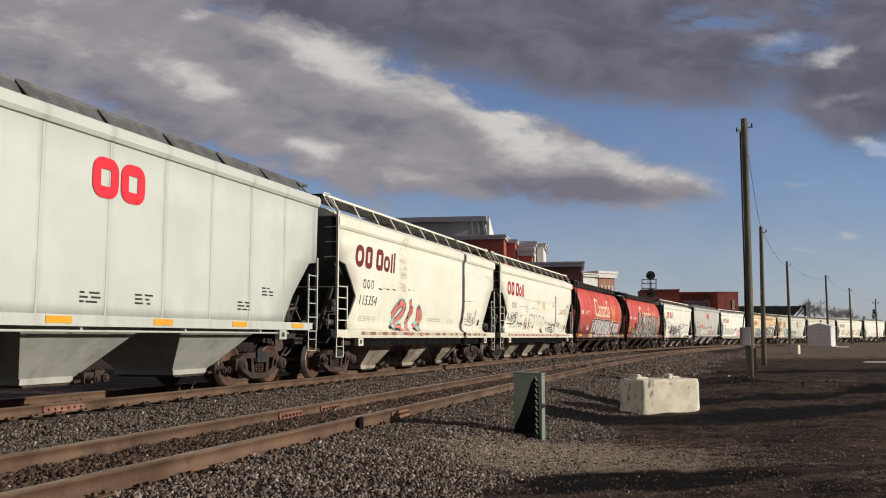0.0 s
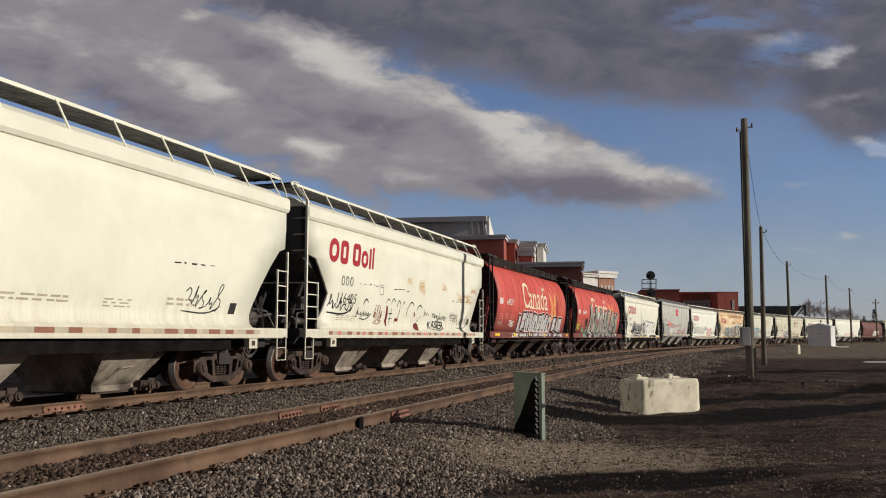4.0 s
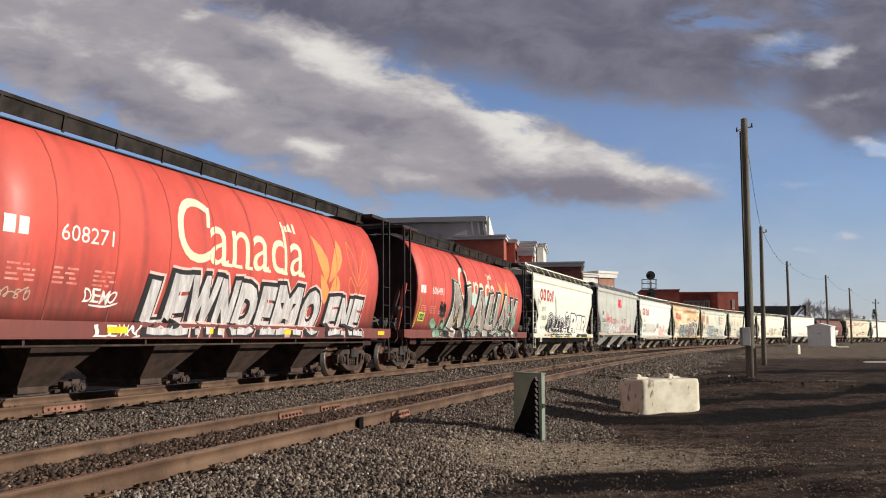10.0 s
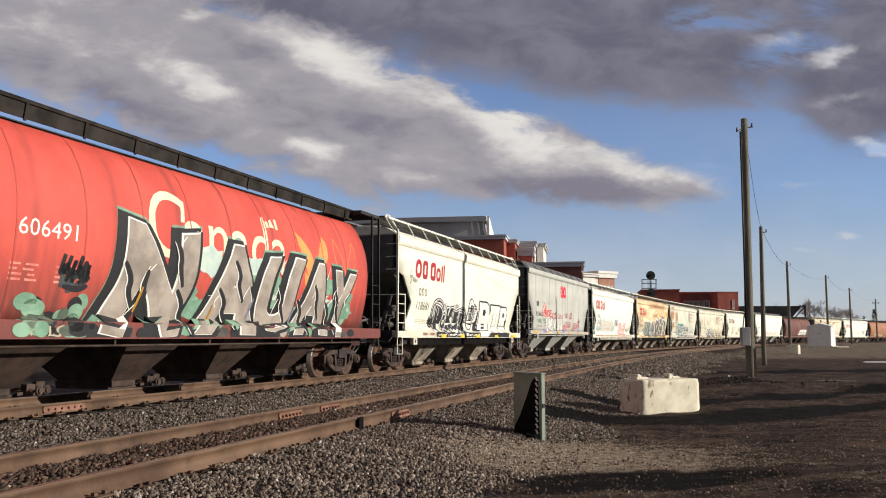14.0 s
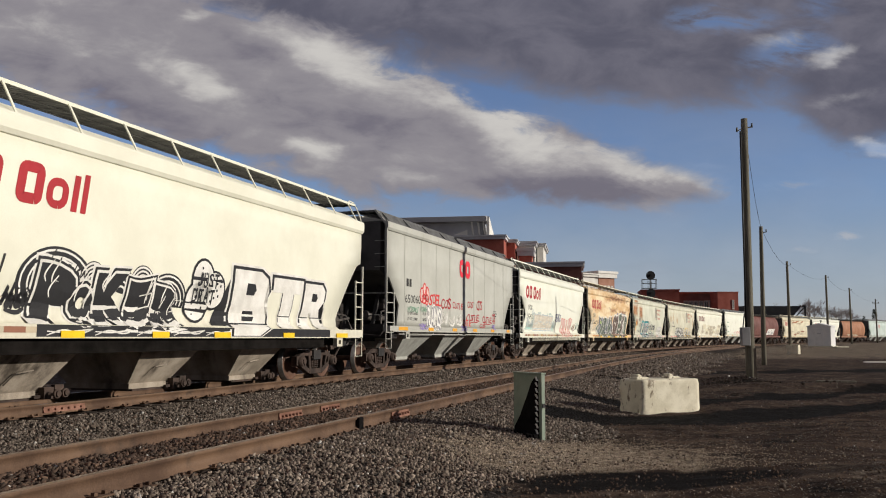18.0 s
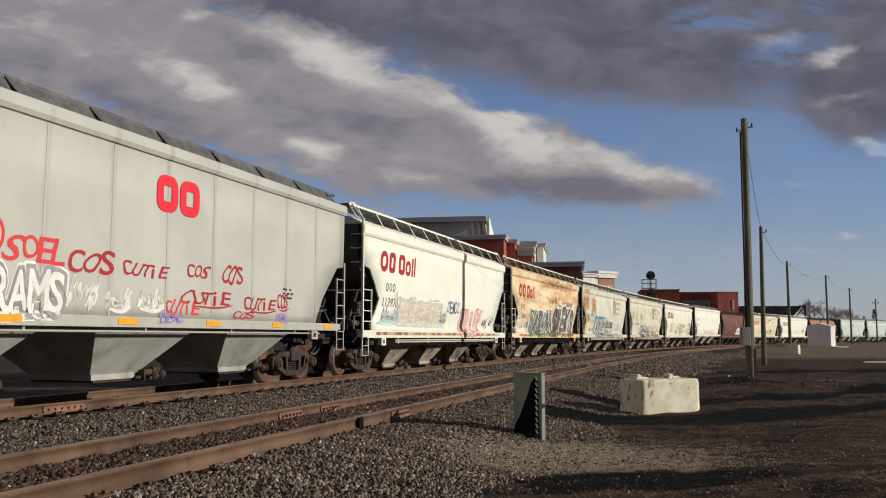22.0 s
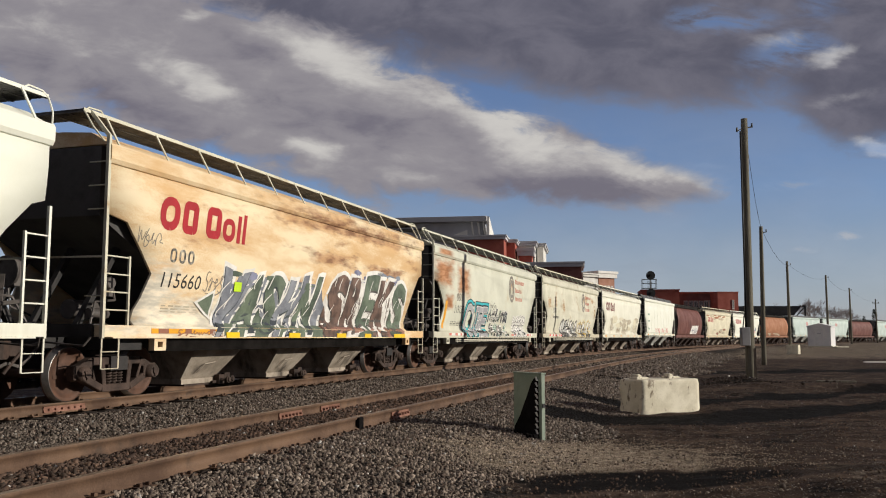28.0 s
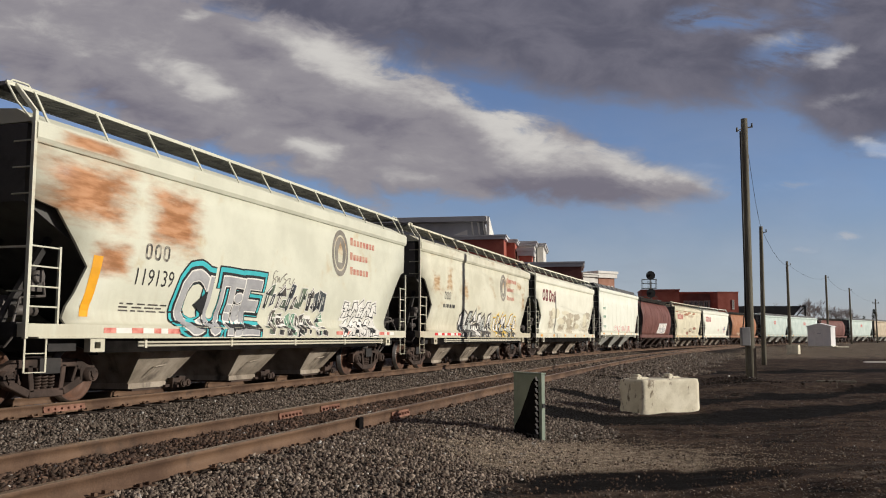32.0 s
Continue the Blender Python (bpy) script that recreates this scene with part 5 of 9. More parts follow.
cars = [
    add("C", "grey_paint", "pale grey-green covered hopper car with red block emblem"),
    add("A", "white_streaked", "off-white covered hopper car with maroon lettering and pink graffiti", reflect=0.0),
    add("A", "white_stained", "off-white covered hopper car with faded graffiti and rust stains", reflect=0.0),
    add("B", "red_paint", "bright red cylindrical grain hopper with silver graffiti", steel="shaded_red_steel", trim="black_steel", reflect=0.5, amber="reflector_bright"),
    add("B", "red_paint", "red cylindrical grain hopper with large grey and green graffiti", steel="shaded_red_steel", trim="black_steel", reflect=0.0),
    add("A", "white_paint", "cream-white covered hopper car with black and white graffiti", reflect=0.0),
    add("C", "grey_dusty", "dusty grey covered hopper car with red and white tags", reflect=0.5),
    add("A", "white_clean", "clean off-white covered hopper car with pale washed-out graffiti", reflect=0.0),
    add("A", "rusty_orange", "rust-orange covered hopper car with green and brown graffiti", trim="worn_beige", reflect=0.0),
    add("A", "rust_patched", "cream covered hopper car with rust patches and a round emblem", reflect=0.0),
    add("A", "worn_beige", "worn beige covered hopper car with rust and white graffiti", reflect=0.0),
    add("A", "white_smoked", "off-white covered hopper car with brown stains and red lettering", reflect=0.3),
    add("C", "white_clean", "white covered hopper car with dark marks", reflect=0.3),
    add("B", "brown_red_paint", "dull brown-red cylindrical hopper with a white graffiti panel", steel="shaded_red_steel", trim="black_steel", reflect=0.0),
    add("A", "cream_paint", "cream covered hopper car streaked with rust", reflect=0.3),
    add("A", "white_clean", "off-white covered hopper car with small red lettering", reflect=0.3),
    add("B", "rust_brown_paint", "rust-brown cylindrical hopper car", trim="black_steel", reflect=0.0),
    add("C", "pale_green_paint", "pale green-grey covered hopper car", reflect=0.3),
    add("C", "pale_green_paint", "pale green-grey covered hopper car with small red emblem", reflect=0.3),
    add("B", "brown_red_paint", "dull brown-red cylindrical hopper car", trim="black_steel", reflect=0.0),
    add("C", "pale_green_paint", "pale green-grey covered hopper car", reflect=0.3),
    add("C", "tan_paint", "tan covered hopper car", reflect=0.0),
]

# ---- lettering and graffiti on the cars ----


def skin(kind, z):
    """How far the outer face of a side lies from the middle at height z."""
    k = KINDS[kind]
    if z < k["sill"][1]:
        return 1.562
    return half_width(kind, z)


def ribbon(bm, kind, pts, width, lift, mi=0, taper=False):
    """A painted stroke through (x, z) points that follows the bulge of the side."""
    fine = []
    for (xa, za), (xb, zb) in zip(pts, pts[1:]):
        n = max(1, int(math.hypot(xb - xa, zb - za) / 0.14))
        fine += [(xa + (xb - xa) * i / n, za + (zb - za) * i / n) for i in range(n)]
    fine.append(pts[-1])
    rows = []
    for i, (x, z) in enumerate(fine):
        a, b = fine[max(i - 1, 0)], fine[min(i + 1, len(fine) - 1)]
        d = math.hypot(b[0] - a[0], b[1] - a[1]) or 1.0
        nx, nz = -(b[1] - a[1]) / d, (b[0] - a[0]) / d
        w = width / 2 * (0.35 + 0.65 * math.sin(math.pi * (i + 0.5) / len(fine)) if taper else 1.0)
        row = []
        for t in (-1, 0, 1):
            px, pz = x + nx * w * t, max(z + nz * w * t, KINDS[kind]["sill"][0] + 0.01)
            row.append(bm.verts.new((px, -skin(kind, pz) - lift, pz)))
        rows.append(row)
    for r, q in zip(rows, rows[1:]):
        for j in (0, 1):
            try:
                bm.faces.new((r[j], r[j + 1], q[j + 1], q[j])).material_index = mi
            except ValueError:
                pass


def patch(bm, kind, outline, lift, mi=0):
    """A filled shape given by its (x, z) outline, cut into strips so that it follows the side."""
    lo, hi = min(p[1] for p in outline), max(p[1] for p in outline)
    tmp = bmesh.new()
    tmp.faces.new([tmp.verts.new((x, 0, z)) for x, z in outline])
    z = lo + 0.1
    while z < hi:
        bmesh.ops.bisect_plane(tmp, geom=tmp.verts[:] + tmp.edges[:] + tmp.faces[:], plane_co=(0, 0, z), plane_no=(0, 0, 1))
        z += 0.1
    merge(bm, tmp, kind, lift, mi)


def merge(bm, tmp, kind, lift, mi):
    back = {v: bm.verts.new((v.co.x, -skin(kind, v.co.z) - lift, v.co.z)) for v in tmp.verts}
    for f in tmp.faces:
        bm.faces.new([back[v] for v in f.verts]).material_index = mi
    tmp.free()


def words(bm, kind, text, x0, x1, z0, z1, lift, mi=0, offset=0.0, shear=0.0):
    """Letters of the built-in font, fitted into a rectangle of the side."""
    me = text_mesh(text, 1.0, offset, shear, smooth=5 if z1 - z0 > 0.6 else 2)
    tmp = bmesh.new()
    tmp.from_mesh(me)
    bpy.data.meshes.remove(me)
    xs, ys = [v.co.x for v in tmp.verts], [v.co.y for v in tmp.verts]
    ax, bx, ay, by = min(xs), max(xs), min(ys), max(ys)
    for v in tmp.verts:
        v.co = Vector((x0 + (v.co.x - ax) / (bx - ax) * (x1 - x0), 0, z0 + (v.co.y - ay) / (by - ay) * (z1 - z0)))
    z = z0 + 0.1
    while z < z1:
        bmesh.ops.bisect_plane(tmp, geom=tmp.verts[:] + tmp.edges[:] + tmp.faces[:], plane_co=(0, 0, z), plane_no=(0, 0, 1))
        z += 0.1
    merge(bm, tmp, kind, lift, mi)


def glyph(bm, kind, ch, x0, x1, z0, z1, lift, mi=0, offset=0.0, bend=None):
    """One letter of the built-in font fitted into a rectangle, then bent; it follows the bulge of the side."""
    me = text_mesh(ch, 1.0, offset, 0.0, smooth=3)
    tmp = bmesh.new()
    tmp.from_mesh(me)
    bpy.data.meshes.remove(me)
    xs, ys = [v.co.x for v in tmp.verts], [v.co.y for v in tmp.verts]
    ax, bx, ay, by = min(xs), max(xs), min(ys), max(ys)
    for v in tmp.verts:
        v.co = Vector(((v.co.x - ax) / (bx - ax), 0, (v.co.y - ay) / (by - ay)))
    for no, n in (((1, 0, 0), 5), ((0, 0, 1), max(4, int((z1 - z0) / 0.11)))):
        for i in range(1, n):
            bmesh.ops.bisect_plane(tmp, geom=tmp.verts[:] + tmp.edges[:] + tmp.faces[:], plane_co=Vector(no) * (i / n), plane_no=no)
    floor = KINDS[kind]["sill"][0] + 0.012
    for v in tmp.verts:
        px, pz = bend(v.co.x, v.co.z) if bend else (v.co.x, v.co.z)
        v.co = Vector((x0 + (x1 - x0) * px, 0, max(z0 + (z1 - z0) * pz, floor)))
    merge(bm, tmp, kind, lift, mi)


def lettered_piece(car, kind, slots, layers, seed, lean=0.2, wild=0.06, label="", gleam=None):
    """Sprayed letters in layers, from the halo to the fill: (stroke, growth, shift across, shift up, materials in turn)."""
    r = random.Random(seed)
    for i, (ch, a, b, lo, hi) in enumerate(slots):
        w1, w2, w3 = r.uniform(-wild, wild), r.uniform(-wild, wild), r.uniform(0, 6)
        H, wd = hi - lo, b - a

        def bend(px, pz):
            return (px + lean * H / wd * (pz - 0.5) + w1 * math.sin(pz * 4.2 + w3) + 0.5 * w1 * (pz - 0.5), pz + w2 * math.sin(px * 3.6 + w3) + 0.35 * wild * math.sin(pz * 9 + w3))
        bm = bmesh.new()
        mats = []
        for k, (stroke, grow, dx, dz, tones) in enumerate(layers):
            tone = tones[i % len(tones)]
            if tone not in mats:
                mats.append(tone)
            # halos of all letters lie under the strokes of all letters
            lift = 0.004 + 0.0045 * k + 0.0007 * (i % 5)
            glyph(bm, kind, ch, a - grow + dx, b + grow + dx, lo - grow + dz, hi + grow + dz, lift, mats.index(tone), stroke, bend)
        if gleam:
            mats.append(gleam)
            for _ in range(3):
                x, z = a + wd * r.uniform(0.15, 0.85), lo + H * r.uniform(0.15, 0.8)
                ribbon(bm, kind, rounded([(x, z), (x + 0.10 * r.uniform(-1, 1), z + 0.12), (x + lean * 0.3 + 0.1, z + 0.34)]), 0.03, 0.0062 + 0.0045 * len(layers), len(mats) - 1, True)
        mark("graffiti_letter", bm, car, mats, label)


def tag_text(car, kind, text, x0, x1, z0, z1, colour, seed, lean=0.25):
    """A quick hand-written tag: thin, uneven letters."""
    r = random.Random(seed)
    n = len(text)
    bm = bmesh.new()
    for i, ch in enumerate(text):
        slim = 0.32 if ch in "iIl" else 1.0
        a = x0 + (x1 - x0) * (i + r.uniform(-0.12, 0.08)) / n
        b = a + (x0 + (x1 - x0) * (i + 0.92 + r.uniform(-0.05, 0.15)) / n - a) * slim
        lo, hi = z0 + (z1 - z0) * r.uniform(-0.06, 0.10), z1 - (z1 - z0) * r.uniform(0.0, 0.18)
        w1 = r.uniform(-0.2, 0.2)
        glyph(bm, kind, ch, a, b, lo, hi, 0.0065 + 0.0004 * (i % 3), 0, 0.012, lambda px, pz: (px + lean * (pz - 0.5) + w1 * math.sin(pz * 5), pz + 0.10 * w1 * math.sin(px * 6)))
    if r.random() < 0.5:
        ribbon(bm, kind, rounded([(x0 + 0.2 * (x1 - x0), z0 - 0.03), (x0 + 0.7 * (x1 - x0), z0 - 0.06), (x1 + 0.05, z0 + 0.02)]), 0.035, 0.0068, 0, True)
    return mark("tag", bm, car, [colour], "thin spray-painted tag")


def discs(car, kind, rows, tones, name="graffiti_bubble"):
    """Round spots of paint: (x, z, radius across, radius up), in turn of the tones."""
    for i, (x, z, rx, rz) in enumerate(rows):
        bm = bmesh.new()
        lo = KINDS[kind]["sill"][0] + 0.015
        patch(bm, kind, [(x + rx * math.cos(a * math.tau / 16), max(z + rz * math.sin(a * math.tau / 16), lo)) for a in range(16)], 0.0045 + 0.0011 * (i % 6), 0)
        mark(name, bm, car, [tones[i % len(tones)]])


def bars(bm, kind, x0, x1, z0, z1, lines, lift, seed, mi=0):
    """Small print as rows of short bars."""
    r = random.Random(seed)
    h = (z1 - z0) / (lines * 2.2)
    for i in range(lines):
        z, x = z1 - h - i * h * 2.2, x0
        while x < x1 - 0.05:
            w = min(r.uniform(0.08, 0.3), x1 - x)
            patch(bm, kind, [(x, z), (x + w, z), (x + w, z + h), (x, z + h)], lift, mi)
            x += w + r.uniform(0.04, 0.12)


def mark(name, bm, car, materials, label=""):
    sheet = next(c for c in car.children if c.name.split(".")[0] == "side_sheet")
    me = bpy.data.meshes.new(name)
    bm.to_mesh(me)
    bm.free()
    for m in materials:
        me.materials.append(M[m])
    return placed(name, me, sheet, Matrix.Translation((-SHIFT[car.name], 0, 0)), None, label)


def hollow(bm, kind, x0, x1, z0, z1, stroke, lean=0.0, lift=0.005, soft=0.3):
    """A closed, hollow rounded square."""
    a, b, lo, hi = x0 + stroke / 2, x1 - stroke / 2, z0 + stroke / 2, z1 - stroke / 2
    r = soft * min(b - a, hi - lo)
    pts = []
    for cx, cz, q in ((b - r, lo + r, -90), (b - r, hi - r, 0), (a + r, hi - r, 90), (a + r, lo + r, 180)):
        for k in range(5):
            g = radians(q + 22.5 * k)
            pts.append((cx + r * math.cos(g), cz + r * math.sin(g)))
    pts.append(pts[0])
    ribbon(bm, kind, [(x + lean * (z - z0), z) for x, z in pts], stroke, lift)


def emblem_word(car, kind, x0, z0, colour):
    """The old word emblem as plain shapes: three tall hollow blocks, a low one and two bars."""
    bm = bmesh.new()
    w, H = 2.95, 0.64

    def bar(a, b, lo, hi):
        patch(bm, kind, [(x0 + w * a + lo * 0.10, z0 + H * lo), (x0 + w * b + lo * 0.10, z0 + H * lo), (x0 + w * b + hi * 0.10, z0 + H * hi), (x0 + w * a + hi * 0.10, z0 + H * hi)], 0.005)
    for a, b, hi, soft in ((0.0, 0.20, 1.0, 0.45), (0.235, 0.40, 1.0, 0.2), (0.50, 0.675, 1.0, 0.2), (0.70, 0.855, 0.76, 0.4)):
        hollow(bm, kind, x0 + w * a, x0 + w * b, z0, z0 + H * hi, 0.165 if hi == 1.0 else 0.13, 0.16, 0.005, soft)
    bar(0.885, 0.93, 0.0, 0.92), bar(0.958, 1.0, 0.0, 1.0)
    return mark("emblem", bm, car, [colour], "red block emblem")


def number(car, kind, text, x0, x1, z0, z1, colour, shear=0.0):
    bm = bmesh.new()
    words(bm, kind, text, x0, x1, z0, z1, 0.005, 0, 0.0, shear)
    return mark("number", bm, car, [colour])


def rings(car, kind, x0, x1, z0, z1, colour, n=3):
    """Worn reporting mark, as plain hollow shapes."""
    w = (x1 - x0) / n
    for i in range(n):
        cx = x0 + w * (i + 0.5)
        bm = bmesh.new()
        hollow(bm, kind, cx - w * 0.36, cx + w * 0.36, z0, z1, 0.05, 0.12, 0.005, 0.45)
        mark("reporting_bar", bm, car, ["lettering_faded" if colour == "lettering_black" else colour])


def small_print(car, kind, x0, x1, z0, z1, lines, seed, colour="lettering_black"):
    bm = bmesh.new()
    bars(bm, kind, x0, x1, z0, z1, lines, 0.005, seed)
    return tagged(mark("small_print", bm, car, [colour]), kind="stuff")


def scuffs(car, kind, spans, seed):
    """Short black scratches in a row."""
    r = random.Random(seed)
    bm = bmesh.new()
    for x0, x1, z in spans:
        x = x0
        while x < x1:
            w = r.uniform(0.05, 0.3)
            zz = z + r.uniform(-0.03, 0.03)
            ribbon(bm, kind, [(x, zz), (x + w, zz + r.uniform(-0.015, 0.015))], r.uniform(0.015, 0.045), 0.005, 0, True)
            x += w + r.uniform(0.05, 0.3)
    tagged(mark("scuff", bm, car, ["lettering_black"]), kind="stuff")


def stripe(car, kind, x0, x1, tones, seed):
    """Reflective strip along the sill, in alternating pieces."""
    k = KINDS[kind]
    z = (k["sill"][0] + k["sill"][1]) / 2 + 0.02
    r = random.Random(seed)
    x, i = x0, 0
    while x < x1:
        w = min(r.choice((0.2, 0.3, 0.4)), x1 - x)
        placed("reflective_strip", cached(("strip", w), lambda: strip_mesh(w)), car, Matrix.Translation((x + w / 2, -1.563, z)), M[tones[i % len(tones)]])
        x += w + 0.003
        i += 1


def strip_mesh(w):
    bm = bmesh.new()
    box(bm, -w / 2, w / 2, -0.003, 0.004, -0.045, 0.045)
    return finish(bm, "reflective_strip", M["reflector"])


SHAPES = (
    [(0.0, 0.0), (0.22, 0.98), (0.42, 0.15), (0.62, 0.55), (0.95, 1.0)],
    [(0.05, 0.75), (0.5, 1.0), (0.3, 0.45), (0.75, 0.6), (0.4, 0.0), (1.0, 0.1)],
    [(0.0, 0.2), (0.35, 0.35), (0.25, 1.0), (0.7, 0.7), (0.6, 0.0), (1.0, 0.45)],
    [(0.05, 0.0), (0.25, 0.62), (0.05, 0.72), (0.45, 1.0), (0.55, 0.55), (0.8, 0.6), (0.95, 0.05)],
    [(0.9, 0.95), (0.35, 0.98), (0.12, 0.72), (0.75, 0.48), (0.85, 0.2), (0.5, 0.0), (0.05, 0.08)],
    [(0.05, 0.05), (0.2, 1.0), (0.55, 0.25), (0.75, 0.85), (0.98, 0.1)],
    [(0.9, 0.15), (0.5, 0.0), (0.15, 0.2), (0.1, 0.75), (0.5, 1.0), (0.9, 0.8), (0.55, 0.6), (0.5, 0.35)],
    [(0.1, 1.0), (0.2, 0.1), (0.6, 0.45), (0.3, 0.6), (0.9, 1.0), (0.65, 0.4), (0.95, 0.0)],
    [(0.0, 0.35), (0.35, 0.5), (0.15, 0.9), (0.65, 1.0), (0.6, 0.3), (0.2, 0.05), (0.95, 0.0)],
)


def piece(car, kind, x0, x1, z0, z1, n, line, fills, seed, halo=None, wide=0.20, lean=0.1, edge=0.07, inner=None, jag=False, shade=0.0):
    """A large spray-painted piece: bold, interlocked bolts and hooks with an outline round a fill."""
    r = random.Random(seed)
    mats = ([halo] if halo else []) + [line] + list(fills) + ([inner] if inner else [])
    base = 1 if halo else 0
    step_ = (x1 - x0) / n
    W = wide * (z1 - z0) * 1.25
    last = -1
    for i in range(n):
        bm = bmesh.new()
        pick = r.choice([j for j in range(len(SHAPES)) if j != last])
        last = pick
        a, w = x0 + step_ * i - 0.06 * step_, step_ * r.uniform(1.0, 1.22)
        lo, hi = z0 + r.uniform(0.0, 0.06) * (z1 - z0), z1 - r.uniform(0.0, 0.16) * (z1 - z0)
        pts = [(a + w * (px + r.uniform(-0.1, 0.1)) + lean * pz * step_, lo + (hi - lo) * min(1.05, max(-0.02, pz + r.uniform(-0.09, 0.09)))) for px, pz in SHAPES[pick]]
        pts = pts if jag else rounded(pts)
        lift = 0.006 + 0.0012 * (i % 2)
        if halo:
            ribbon(bm, kind, pts, W + edge * 4.2, 0.004 + 0.0003 * i, 0)
        if shade:
            ribbon(bm, kind, [(x + shade, z - shade * 0.6) for x, z in pts], W + edge * 2, lift + 0.0008, base)
        ribbon(bm, kind, pts, W + edge * 2, lift + 0.0015, base)
        ribbon(bm, kind, pts, W, lift + 0.0045, base + 1 + i % len(fills))
        if inner:
            q = [(x + W * 0.16, z + W * 0.1) for x, z in pts]
            ribbon(bm, kind, q, W * 0.13, lift + 0.0075, len(mats) - 1, True)
        mark("graffiti_shape", bm, car, mats)


FORMS = (
    ([(0.0, 0.0), (0.30, -0.04), (0.52, 0.55), (0.22, 0.62)], [(0.14, 0.50), (0.62, 0.42), (0.94, 1.06), (0.58, 0.98)], [(0.60, 0.0), (0.90, 0.10), (1.02, 0.62), (0.74, 0.56)]),
    ([(-0.06, 0.05), (0.26, 0.0), (0.52, 1.0), (0.10, 0.94)], [(0.30, 0.62), (0.72, 0.20), (0.98, 0.30), (0.60, 0.86)], [(0.66, 0.0), (1.08, -0.05), (0.92, 0.46), (0.62, 0.34)]),
    ([(0.04, 0.66), (0.36, 0.58), (0.62, 1.04), (0.16, 1.0)], [(0.10, 0.0), (0.46, 0.02), (0.78, 0.74), (0.40, 0.80)], [(0.52, 0.04), (1.04, 0.16), (0.98, 0.40), (0.66, 0.36)]),
    ([(0.02, 0.0), (0.30, 0.06), (0.34, 0.98), (-0.04, 0.84)], [(0.24, 0.20), (0.56, 0.04), (0.80, 0.98), (0.46, 1.02)], [(0.68, 0.0), (1.0, 0.04), (1.12, 0.86), (0.86, 1.02)]),
    ([(0.0, 0.10), (0.50, 0.0), (0.44, 0.30), (0.10, 0.44)], [(0.30, 0.18), (0.60, 0.12), (0.88, 1.02), (0.46, 0.96)], [(0.70, 0.52), (1.06, 0.40), (0.98, 0.80), (0.80, 0.86)]),
    ([(0.10, 0.0), (0.42, 0.0), (0.62, 0.72), (0.30, 0.76)], [(0.12, 0.60), (0.94, 0.64), (0.70, 1.12)], [(0.50, 0.10), (1.02, -0.02), (1.04, 0.44), (0.72, 0.40)]),
)


def grown(poly, d):
    """A convex outline moved outwards by d."""
    n = len(poly)
    turn = sum(poly[i][0] * poly[(i + 1) % n][1] - poly[(i + 1) % n][0] * poly[i][1] for i in range(n))
    sg = 1 if turn > 0 else -1
    out = []
    for i in range(n):
        (ax, az), (bx, bz), (cx, cz) = poly[i - 1], poly[i], poly[(i + 1) % n]
        l1, l2 = math.hypot(bx - ax, bz - az) or 1, math.hypot(cx - bx, cz - bz) or 1
        n1, n2 = (sg * (bz - az) / l1, -sg * (bx - ax) / l1), (sg * (cz - bz) / l2, -sg * (cx - bx) / l2)
        mx, mz = n1[0] + n2[0], n1[1] + n2[1]
        q = max(mx * mx + mz * mz, 0.7)
        out.append((bx + 2 * d * mx / q, bz + 2 * d * mz / q))
    return out


def floored(kind, poly):
    lo = KINDS[kind]["sill"][0] + 0.015
    return [(x, max(z, lo)) for x, z in poly]


